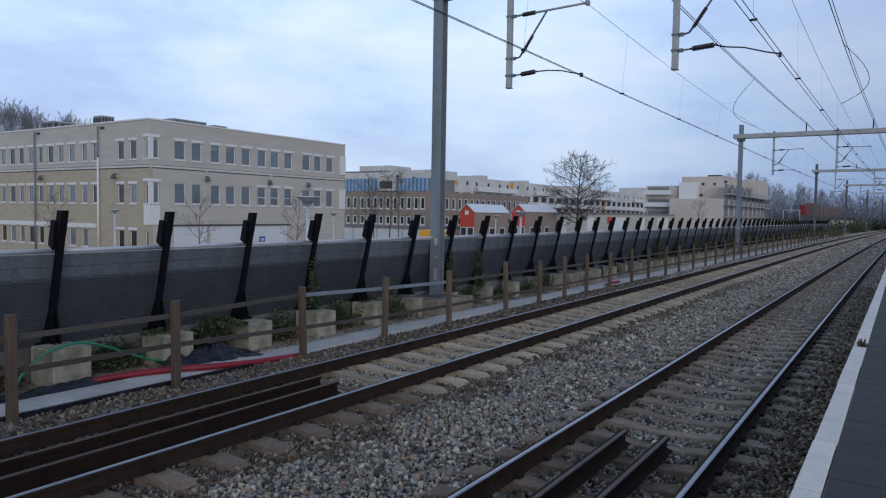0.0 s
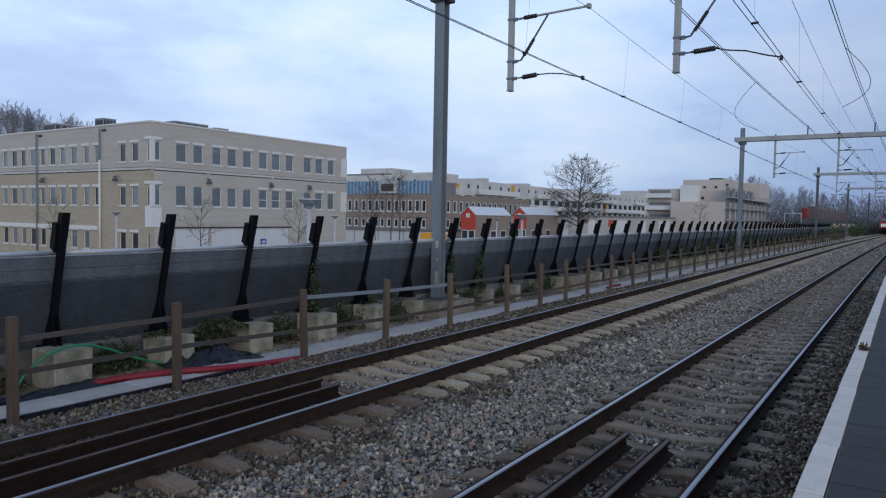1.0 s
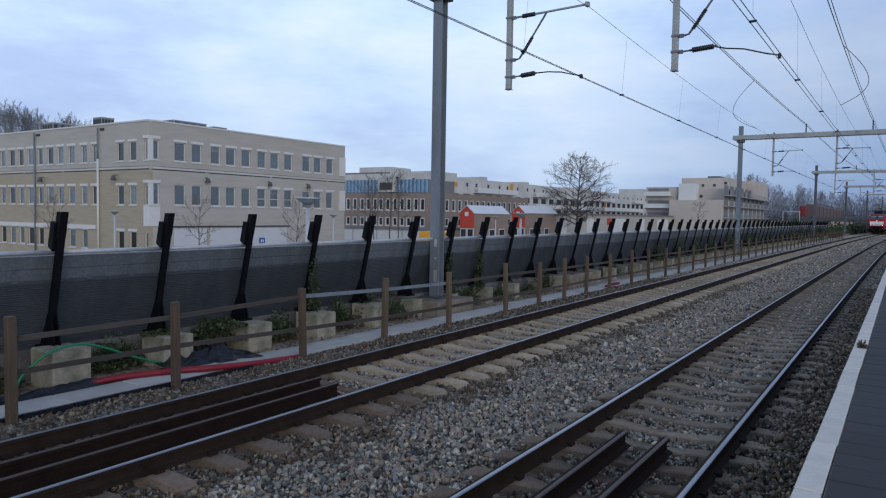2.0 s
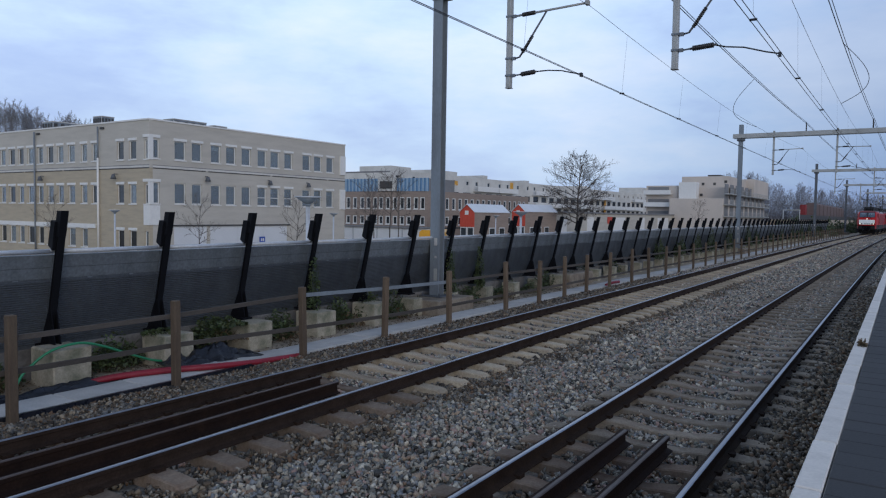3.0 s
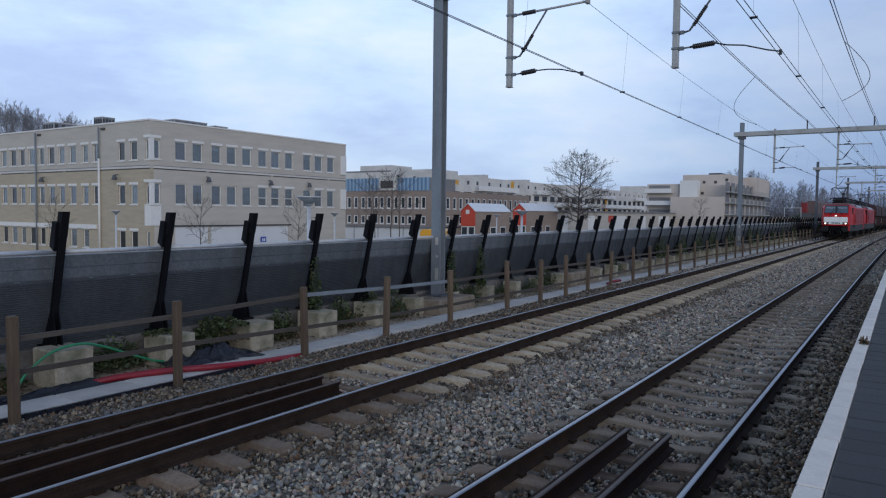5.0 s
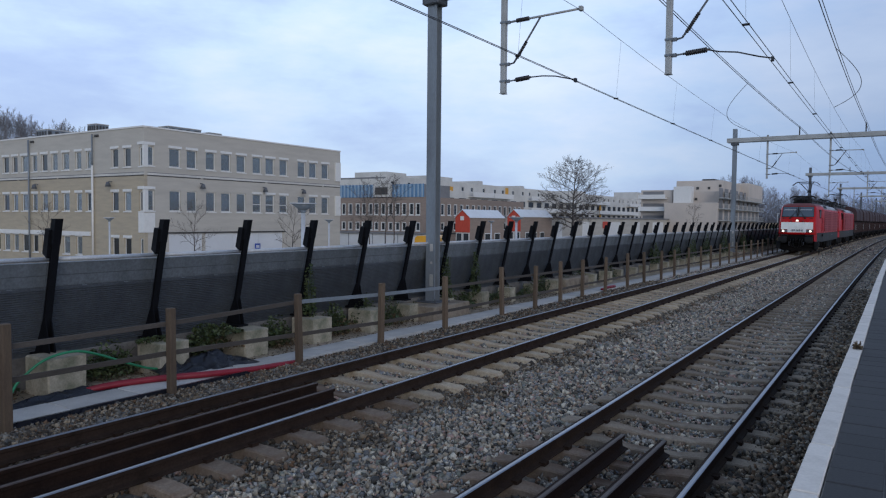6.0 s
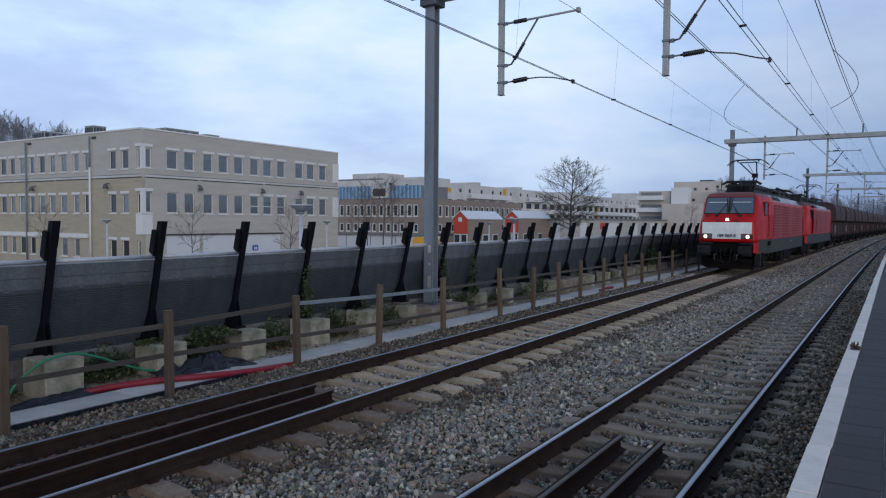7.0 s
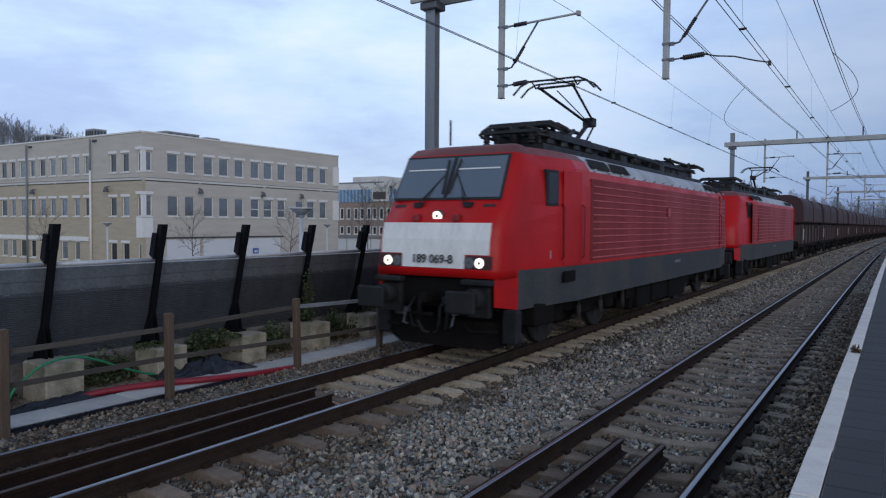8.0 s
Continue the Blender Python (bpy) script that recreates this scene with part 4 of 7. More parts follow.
    box(bm, -93.5, -93.2, 33.9, 56.8, TOWN, 9.15)
    part("rear_wall", bm, M_WALL_GREY, o)
    for x0, x1, y0, y1, z1 in ((-60.6, -59.3, 36.2, 37.4, 10.35), (-68.6, -66.8, 36.0, 38.6, 10.3), (-57.1, -55.6, 40.8, 44.4, 10.45), (-57, -55, 44.8, 46.3, 10.25)):
        bm = bmesh.new()
        box(bm, x0, x1, y0, y1, 8.9, z1 - 0.07, 0.02, mi=2)
        box(bm, x0 - 0.03, x1 + 0.03, y0 - 0.03, y1 + 0.03, z1 - 0.07, z1, 0.02)
        for k in range(4):
            xa = x0 + (x1 - x0) * (k + 0.1) / 4
            box(bm, xa, xa + (x1 - x0) * 0.16, y0 - 0.03, y0, 9.25, z1 - 0.2, mi=1)
            ya = y0 + (y1 - y0) * (k + 0.15) / 4
            box(bm, x1, x1 + 0.03, ya, ya + (y1 - y0) * 0.12, 9.25, z1 - 0.2, mi=1)
        part("rooftop_unit", bm, [M_WALL_PALE, M_DARK, M_MAST], o, "grey ventilation unit on the roof")
    for s, r in ((6.7, 0.09), (16.6, 0.08)):
        bm = bmesh.new()
        tube(bm, [(LL - s, -0.14, TOWN), (LL - s, -0.14, 6.4 if s < 10 else 9.0)], r, 8)
        part("downpipe", bm, M_TRIM if s < 10 else M_MAST, o, "white downpipe" if s < 10 else "grey downpipe").matrix_basis = ml
        if s < 10:
            bm = bmesh.new()
            tube(bm, [(LL - s, -0.14, 6.4), (LL - s, -0.14, 8.95)], r * 0.75, 8)
            part("downpipe", bm, M_MAST, o, "grey upper downpipe").matrix_basis = ml
        bm = bmesh.new()
        box(bm, LL - s + 0.25, LL - s + 0.75, -0.12, 0.02, 8.72, 8.9, 0.02)
        part("rain_outlet", bm, M_DARK, o, "dark rain outlet").matrix_basis = ml
    for m, x in ((ml, LL - 4.2), (ml, LL - 15.3), (mr, 4.95), (mr, 11.9), (mr, 16.9)):
        bm = bmesh.new()
        box(bm, x - 0.03, x + 0.03, -0.3, 0, 5.0, 5.06)
        tube(bm, [(x, -0.35, 5.0), (x, -0.35, 4.62)], 0.12, 10, r_end=0.24)
        part("wall_lamp", bm, M_MAST_DARK, o, "grey bell-shaped wall lamp").matrix_basis = m
    bm = bmesh.new()
    box(bm, 10.9, 11.55, -0.06, -0.01, -0.75, -0.1, 0.01)
    box(bm, 11.05, 11.2, -0.066, -0.06, -0.5, -0.25, mi=1)
    box(bm, 11.28, 11.4, -0.066, -0.06, -0.5, -0.25, mi=1)
    part("blue_sign", bm, [M_SIGN_BLUE, M_TRIM], o, "small blue sign with white marks").matrix_basis = mr


def build_school():
    s = thing("brick_school_building", label="two-storey brown brick building with blue corrugated upper cladding", category="school building")
    my, mx = face_matrix((-78, 88.0, 0), (1, 0)), face_matrix((-60, 88.304, 0), (0, 1))
    LY, LX = 18.0, 33.6
    wy = [(u, u + 0.85) for u in (0.6, 2.1, 3.5, 5.0, 6.25, 7.6, 8.75, 10.1, 11.5, 12.85, 14.1, 15.45, 16.65)]
    wx = [(0.9 + 1.9 * k, 1.95 + 1.9 * k) for k in range(17)]
    for m, L, ws in ((my, LY, wy), (mx, LX, wx)):
        facade(s, m, L, TOWN, 5.6, [(2.85, 4.65, ws), (0.45, 1.75, ws)], M_WALL_BROWN)
        inside(s, m, L, TOWN, 5.6, 4.0, (1.8,))
        for a, b in ws:
            window(s, m, a, b, 2.85, 4.65, lintel=False, fw=0.13, glass=M_PANE)
            window(s, m, a, b, 0.45, 1.75, lintel=False, fw=0.13, glass=M_PANE)
        bm = bmesh.new()
        box(bm, 0, L, -0.1, 0.0, 0.3 - 0.42, 0.3 - 0.2)
        part("canopy_edge", bm, M_DARK, s, "dark canopy edge").matrix_basis = m
    bm = bmesh.new()
    box(bm, -79.0, -57.6, 84.6, 87.88, TOWN, 0.0)
    low = part("low_extension", bm, M_GARAGE, s, "white single-storey extension")
    for k in range(9):
        bm = bmesh.new()
        box(bm, -78.6 + 2.35 * k, -78.52 + 2.35 * k, 84.55, 84.6, TOWN, 0.0)
        part("joint_cover", bm, M_MAST, low)
    bm = bmesh.new()
    box(bm, -79.3, -57.3, 84.3, 87.88, 0.004, 0.2, 0.02)
    part("flat_roof", bm, M_ROOF, low, "grey flat roof edge")
    bm = bmesh.new()
    prof = []
    for k in range(52):
        x = k * 0.36
        prof += [(x, 0.0), (x + 0.2, 0.0), (x + 0.24, 0.12), (x + 0.32, 0.12)]
    a = [bm.verts.new((x, -y, 5.55)) for x, y in prof if x <= 18.2]
    b = [bm.verts.new((x, -y, 7.55)) for x, y in prof if x <= 18.2]
    for k in range(len(a) - 1):
        bm.faces.new((a[k], a[k + 1], b[k + 1], b[k])).material_index = (k // 4) % 2
    part("blue_cladding", bm, [M_BLUE, mat("pale_blue_cladding", (0.34, 0.46, 0.57), 0.55, vary=0.1, scale=0.4, fine=10, bump=0.1)], s, "blue corrugated metal cladding").matrix_basis = my
    bm = bmesh.new()
    box(bm, -77.7, -60.06, 88.35, 121.6, 5.3, 5.58)
    box(bm, -77.7, -60.3, 88.3, 96, 5.62, 7.5)
    part("roof", bm, M_ROOF, s)
    bm = bmesh.new()
    box(bm, 9.3, 11.6, -0.5, -0.15, 6.0, 7.1, 0.03)
    box(bm, 8.8, 12.4, -0.3, -0.15, 5.6, 7.7, 0.03, mi=1)
    part("rooftop_unit", bm, [M_DARK, M_WALL_PALE], s, "dark ventilation unit").matrix_basis = my
    bm = bmesh.new()
    box(bm, -78.3, -78, 88, 122, TOWN, 5.6)
    box(bm, -78, -60.31, 121.7, 121.98, TOWN, 5.6)
    part("rear_wall", bm, M_WALL_BROWN, s)


def build_hut(y0, y1, eave, ridge, x0=-46.0, x1=-44.0):
    h = thing("gabled_hut", label="small brick hut with a red gable and bright metal roof", category="hut", group="red-gabled huts")
    bm = bmesh.new()
    box(bm, x0, x1, y0 + 0.15, y1, TOWN, eave)
    part("wall", bm, M_WALL_BROWN, h)
    xm = (x0 + x1) / 2
    bm = bmesh.new()
    pts = [(x0, 0.68), (x1, 0.68), (x1, eave), (xm, ridge), (x0, eave)]
    a = [bm.verts.new((x, y0, z)) for x, z in pts]
    b = [bm.verts.new((x, y0 + 0.15, z)) for x, z in pts]
    for k in range(5):
        bm.faces.new((a[k], a[(k + 1) % 5], b[(k + 1) % 5], b[k]))
    bm.faces.new(a[::-1])
    bm.faces.new(b)
    bmesh.ops.recalc_face_normals(bm, faces=bm.faces)
    part("gable", bm, M_RED_WALL, h, "red boarded gable")
    for s in (-1, 1):
        bm = bmesh.new()
        xe = x1 + 0.12 if s > 0 else x0 - 0.12
        for k in range(1):
            ya, yb = y0 - 0.1, y1 + 0.1
            q = [bm.verts.new(v) for v in ((xe, ya, eave - 0.06), (xe, yb, eave - 0.06), (xm, yb, ridge + 0.03), (xm, ya, ridge + 0.03))]
            r = [bm.verts.new(v.co + Vector((0, 0, 0.07))) for v in q]
            for i in range(4):
                bm.faces.new((q[i], q[(i + 1) % 4], r[(i + 1) % 4], r[i]))
            bm.faces.new(r if s > 0 else r[::-1])
        bmesh.ops.recalc_face_normals(bm, faces=bm.faces)
        roof = part("roof", bm, M_METAL_ROOF, h, "bright standing-seam metal roof")
        for k in range(10):
            yy = y0 + (y1 - y0) * k / 9
            bm = bmesh.new()
            tube(bm, [(xe, yy, eave + 0.03), (xm, yy, ridge + 0.12)], 0.025, 4)
            part("seam", bm, M_METAL_ROOF, roof)
    bm = bmesh.new()
    box(bm, xm - 0.28, xm + 0.22, y0 - 0.04, y0, eave - 0.35, eave + 0.15)
    part("gable_vent", bm, M_TRIM, h, "white square vent")
    for xa in (x0 + 0.05, xm + 0.05):
        bm = bmesh.new()
        box(bm, xa, xa + 0.9, y0 + 0.06, y0 + 0.149, -0.5, 0.64)
        w = part("window", bm, M_TRIM, h)
        bm = bmesh.new()
        box(bm, xa + 0.1, xa + 0.8, y0 + 0.04, y0 + 0.06, -0.4, 0.54)
        part("pane", bm, M_PANE, w)
    for ya in (y0 + 1.6, y0 + 3.8, y0 + 6.4):
        bm = bmesh.new()
        box(bm, x1 - 0.02, x1 + 0.03, ya, ya + 1.5, -0.6, 0.54)
        w = part("window", bm, M_TRIM, h)
        bm = bmesh.new()
        box(bm, x1 + 0.03, x1 + 0.05, ya + 0.12, ya + 1.38, -0.5, 0.44)
        part("pane", bm, M_PANE, w)


def build_hall():
    h = thing("low_hall", label="long low flat-roofed hall of grey-brown brick", category="hall")
    bm = bmesh.new()
    box(bm, -52, -44.3, 99.2, 185, TOWN, 2.6)
    part("wall", bm, M_WALL_GREY, h)
    bm = bmesh.new()
    box(bm, -52.3, -44.0, 99.0, 185.3, 2.6, 2.85)
    part("roof", bm, M_ROOF, h)
    for y, w in ((101, 2.5), (112, 3.0), (124, 7.0), (140, 3), (152, 8), (170, 6)):
        bm = bmesh.new()
        box(bm, -44.3, -44.24, y, y + w, TOWN, 2.0)
        part("door", bm, M_TRIM, h, "white door leaf")
    bm = bmesh.new()
    box(bm, -44.24, -44.2, 121.5, 124, 0.9, 2.1)
    part("red_sign", bm, M_RED_WALL, h, "red wall sign")


def build_flats():
    f = thing("terraced_flats", label="long pale block of flats with recessed balcony bands", category="apartment building")
    m = face_matrix((-85, 112, 0), (0, 1))
    L = 204.0
    rnd = random.Random(5)
    bays = [(1.2 + 5.2 * k, 4.6 + 5.2 * k) for k in range(39)]
    tops = [(1.4 + 5.2 * k + (k % 3) * 0.5, 2.6 + 5.2 * k + (k % 3) * 0.5) for k in range(39)]
    rows = [(-0.5, 1.1, bays), (2.5, 4.1, bays), (5.6, 7.2, bays), (8.75, 9.75, tops)]
    facade(f, m, L, TOWN, 10.7, rows, M_WALL_PALE)
    inside(f, m, L, TOWN, 10.7, 4.0, (1.5, 4.6, 7.7))
    for sill, head, spans in rows[1:]:
        for a, b in spans:
            window(f, m, a, b, sill, head, lintel=False, glass=M_PANE)
    bm = bmesh.new()
    box(bm, 0, L, 0.3, 12, 10.2, 10.5)
    part("roof", bm, M_ROOF, f)
    for xa, xb, ya, yb in ((0, L, 11.7, 12), (0.0, 0.3, 0.304, 11.7), (L - 0.3, L, 0.304, 11.7)):
        bm = bmesh.new()
        box(bm, xa, xb, ya, yb, TOWN, 10.19)
        part("wall", bm, M_WALL_PALE, f).matrix_basis = m
    for z in (1.5, 4.6, 7.7):
        for k in range(19):
            a = 10.4 * k
            if (k + int(z)) % 5 == 4 or (z > 7 and k % 4 == 1):
                continue
            bm = bmesh.new()
            box(bm, a + 0.2, a + 10.2, -1.5, 0, z - 0.2, z)
            box(bm, a + 0.2, a + 10.2, -1.5, -1.38, z, z + 0.95)
            part("balcony", bm, M_TRIM, f, "white balcony parapet")
    for a, b, z in ((1, 8, 11.6), (16, 26, 11.7), (38, 40, 11.6), (60, 63, 11.4), (100, 108, 11.6), (158, 204, 13.3)):
        bm = bmesh.new()
        box(bm, a, b, 1.0 if b - a < 20 else -0.1, 9, 10.5, z, 0.04)
        part("roof_house", bm, M_WALL_PALE, f, "pale roof structure")
    for a, z0, z1 in ((50, 8.0, 10.4), (118, 3.0, 8.6), (23, 8.6, 9.6)):
        bm = bmesh.new()
        box(bm, a, a + 1.6, -0.06, 0.0, z0, z1)
        part("yellow_panel", bm, M_YELLOW, f, "yellow facade panel").matrix_basis = m
    for o in f.children:
        if o.name.startswith(("roof", "balcony")):
            o.matrix_basis = m


def build_stepped():
    s = thing("stepped_flats", label="stepped pale pink apartment building with plain end walls and balconies", category="apartment building")
    yc = 164.0
    for x0, x1, y0, y1, z1 in ((-45.2, -33.7, yc, yc + 55, 6.45), (-43.1, -34.0, yc + 5, yc + 55, 9.2), (-45.7, -35.0, yc + 12, yc + 42, 12.0), (-51.5, -44.2, yc + 3, yc + 30, 9.5)):
        bm = bmesh.new()
        box(bm, x0, x1, y0, y1, TOWN, z1, 0.05)
        part("wall", bm, M_WALL_PINK, s)
    bm = bmesh.new()
    box(bm, -43.75, -39.9, yc + 2, yc + 4.9, 6.0, 10.2, 0.05)
    part("stair_tower", bm, M_TRIM, s, "white stair tower")
    bm = bmesh.new()
    box(bm, -41.5, -38.5, yc + 20, yc + 26, 12.0, 12.8, 0.05)
    part("roof_house", bm, M_DARK, s, "dark roof unit")
    for x, z in ((-41.6, 7.1), (-39.7, 7.1), (-41.0, 9.9), (-38.4, 9.9), (-35.9, 10.4)):
        bm = bmesh.new()
        y = yc + 4.96 if z < 9 else yc + 11.96
        box(bm, x, x + 0.6, y - 0.03, y + 0.02, z, z + 0.6)
        part("window", bm, M_DARK, s, "small dark window")
    for z in (2.0, 4.8, 7.6):
        bm = bmesh.new()
        box(bm, -51.6, -45.4, yc + 1.2, yc + 2.99, z - 0.2, z)
        box(bm, -51.6, -45.4, yc + 1.2, yc + 1.32, z, z + 0.8)
        part("balcony", bm, M_TRIM, s, "white balcony parapet")
        bm = bmesh.new()
        box(bm, -51.0, -46.2, yc + 2.94, yc + 2.99, z + 0.85, z + 1.6)
        part("window", bm, M_ROOF, s, "dark recessed window")
    for z in (-0.2, 2.6, 5.2, 7.6):
        for k in range(9):
            y = yc + 1 + k * 6
            bm = bmesh.new()
            box(bm, -33.7, -32.3, y, y + 5.4, z - 0.18, z)
            box(bm, -32.35, -32.3, y, y + 5.4, z + 0.9, z + 0.96)
            for j in range(8):
                box(bm, -32.34, -32.31, y + 0.05 + j * 0.75, y + 0.1 + j * 0.75, z, z + 0.9)
            part("balcony", bm, M_BEAM, s, "white balcony with thin railing")
            bm = bmesh.new()
            box(bm, -33.72, -33.65, y + 0.6, y + 4.6, z + 0.05, z + 2.2)
            part("window", bm, M_ROOF, s)
    bm = bmesh.new()
    box(bm, -36.0, -33.0, yc + 34, yc + 56, 7.4, 12.3, 0.05)
    part("wall", bm, M_WALL_PINK, s)


def build_portal():
    g = thing("white_portal_frame", label="white steel portal frame behind the barrier", category="portal frame")
    for x in (-15.9, -13.6):
        bm = bmesh.new()
        tube(bm, [(x, 121, -0.7), (x, 121, 3.6)], 0.06, 8)
        part("post", bm, M_BEAM, g)
    bm = bmesh.new()
    tube(bm, [(-16.0, 121, 3.6), (-13.5, 121, 3.6)], 0.07, 8)
    part("crossbar", bm, M_BEAM, g)


def street_lamp(x, y, z, size):
    """A pole with a shallow bowl lantern under a flat disc."""
    base = -0.6 if x > -13.5 else TOWN
    l = thing("street_lamp", pose(x, y, 0), "pale street lamp with an inverted cone lantern under a disc", "street lamp", "street lamps behind the barrier")
    bm = bmesh.new()
    tube(bm, [(0, 0, base), (0, 0, z - 0.35 * size)], 0.05, 8)
    part("pole", bm, M_GALV_LIT_EDGE, l)
    bm = bmesh.new()
    tube(bm, [(0, 0, z - 0.36 * size), (0, 0, z - 0.25 * size)], 0.07 * size, 14, r_end=0.12 * size)
    tube(bm, [(0, 0, z - 0.25 * size), (0, 0, z)], 0.12 * size, 14, r_end=0.46 * size)
    part("lantern", bm, mat("lamp_glass", (0.20, 0.24, 0.28), 0.25, vary=0.1, fine=10, bump=0), l, "grey cone lantern")
    bm = bmesh.new()
    tube(bm, [(0, 0, z), (0, 0, z + 0.05 * size)], 0.52 * size, 18)
    part("disc", bm, M_GALV_LIT_EDGE, l, "pale flat disc")


def bare_tree(name, height, radius, clear, seed, trunk, limbs, rise, twig, bark, kids=4, depth=3):
    """A leafless tree: a leader that reaches the top, limbs up its length, and finer and finer twigs."""
    rnd = random.Random(seed)
    t = thing(name)
    tr, cr = bmesh.new(), bmesh.new()
    lead, q, d = [Vector((0, 0, -0.3))], Vector((0, 0, -0.3)), Vector((0, 0, 1))
    steps = 12
    for k in range(steps):
        d = (d + Vector((rnd.uniform(-1, 1), rnd.uniform(-1, 1), 0)) * (0.03 if k < 4 else 0.11)).normalized()
        d = (d + Vector((0, 0, 0.25))).normalized()
        q = q + d * (height + 0.3) / steps
        lead.append(q.copy())
    tube(tr, lead, trunk, 8, r_end=twig, caps=False)

    def grow(p, way, length, r, level):
        pts, p0, w = [p], p.copy(), way.copy()
        n = 4 if level == 1 else 3
        for k in range(n):
            w = (w + Vector((rnd.uniform(-1, 1), rnd.uniform(-1, 1), rnd.uniform(-0.7, 1.0))) * 0.15).normalized()
            p0 = p0 + w * length / n
            pts.append(p0.copy())
        tube(cr, [pts[0], pts[-1]] if level > depth else pts, r, 5 if level == 1 else 3, r_end=max(twig * 0.6, r * 0.4), caps=False)
        if level > depth:
            return
        for k in range(kids + (2 if level == 1 else 0)):
            f = 0.22 + 0.76 * (k + rnd.random()) / (kids + (2 if level == 1 else 0))
            i = min(n - 1, int(f * n))
            at = pts[i].lerp(pts[i + 1], f * n - i)
            side = w.orthogonal().normalized()
            side.rotate(Matrix.Rotation(rnd.uniform(0, 6.283), 3, w))
            grow(at, (w + side * rnd.uniform(0.5, 1.15) + Vector((0, 0, 0.12))).normalized(), length * rnd.uniform(0.34, 0.6) * (1.15 - 0.4 * f), max(twig, r * 0.5), level + 1)

    for k in range(limbs):
        f = (k + rnd.random() * 0.7) / limbs
        h = clear + (height - clear) * f * 0.95
        u = h / height * steps
        i = min(steps - 1, int(u))
        at = lead[i].lerp(lead[i + 1], u - i)
        az = k * 2.4 + rnd.uniform(-0.5, 0.5)
        wide = radius * math.sin(math.pi * (0.22 + 0.72 * f)) * rnd.uniform(0.75, 1.12)
        up = rise * (0.55 + 0.9 * f)
        way = Vector((math.cos(az), math.sin(az), up)).normalized()
        grow(at, way, wide * math.sqrt(1 + 0.5 * up * up), max(twig, trunk * 0.42 * (1 - 0.75 * f)), 1)
    part("trunk", tr, bark, t)
    part("crown", cr, bark, t, "bare grey-brown twigs")
    return t


def build_trees():
    oak = bare_tree("bare_tree", 13.0, 4.4, 3.2, 39, 0.22, 42, 0.5, 0.0098, M_BARK, 5, 3)
    oak.matrix_basis = pose(-40.75, 99, TOWN, 0, 0, 150)
    tagged(oak, "large leafless tree with a broad rounded crown", "tree")
    poplar = bare_tree("poplar_tree", 21.6, 1.6, 6.0, 23, 0.15, 24, 2.6, 0.015, M_BARK_PALE, 4, 2)
    tagged(poplar, "tall bare poplar behind the office block", "tree", "bare poplars behind the office")
    poplar.matrix_basis = pose(-118, 55, TOWN)
    rnd = random.Random(6)
    for k in range(48):
        copy_thing(poplar, pose(-122 + rnd.uniform(-4, 4), 56.0 + 0.37 * k, TOWN, 0, 0, rnd.uniform(0, 360)) @ Matrix.Scale(rnd.uniform(0.9, 1.0) * (1 - 0.0016 * k), 4))
    small = bare_tree("young_tree", 4.9, 1.45, 2.1, 37, 0.05, 13, 0.8, 0.006, M_BARK, 4, 2)
    tagged(small, "young leafless street tree", "tree", "young street trees")
    small.matrix_basis = pose(-36.5, 28.6, TOWN)
    for x, y, s, r in ((-31.6, 31.9, 1.0, 70), (-48.6, 63.8, 1.75, 130), (-45.5, 56.6, 1.55, 200), (-52, 70, 1.7, 10), (-47, 59, 1.4, 300), (-56, 30, 1.0, 45), (-35.5, 150, 1.5, 80)):
        copy_thing(small, pose(x, y, TOWN, 0, 0, r) @ Matrix.Scale(s, 4))
    wood = bare_tree("woodland_tree", 19.0, 3.4, 2.0, 51, 0.15, 26, 1.5, 0.026, M_HAZED_BARK, 4, 2)
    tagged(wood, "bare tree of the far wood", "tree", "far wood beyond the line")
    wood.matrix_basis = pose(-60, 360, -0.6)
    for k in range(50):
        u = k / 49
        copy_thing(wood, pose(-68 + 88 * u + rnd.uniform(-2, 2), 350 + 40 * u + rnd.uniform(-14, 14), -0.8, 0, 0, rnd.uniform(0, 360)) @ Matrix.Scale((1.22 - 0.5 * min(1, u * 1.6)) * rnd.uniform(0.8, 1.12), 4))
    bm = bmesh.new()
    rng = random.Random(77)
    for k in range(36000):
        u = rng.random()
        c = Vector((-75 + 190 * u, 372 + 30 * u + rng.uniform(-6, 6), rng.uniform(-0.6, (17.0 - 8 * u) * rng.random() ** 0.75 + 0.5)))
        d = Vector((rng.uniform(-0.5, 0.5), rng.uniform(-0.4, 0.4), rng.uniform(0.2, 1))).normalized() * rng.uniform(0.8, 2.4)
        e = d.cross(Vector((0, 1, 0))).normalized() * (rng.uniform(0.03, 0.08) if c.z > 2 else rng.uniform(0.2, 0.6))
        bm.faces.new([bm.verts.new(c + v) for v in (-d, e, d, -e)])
    # Scrub colour carries the same painted haze as the far trees.
    tagged(part("far_undergrowth", bm, mat("hazed_far_scrub", (0.185, 0.182, 0.2), 0.9, vary=0.3, scale=0.3, fine=3, island=0.4, bump=0)), "bare scrub along the far wood, paled by painted haze", "undergrowth", kind="stuff")


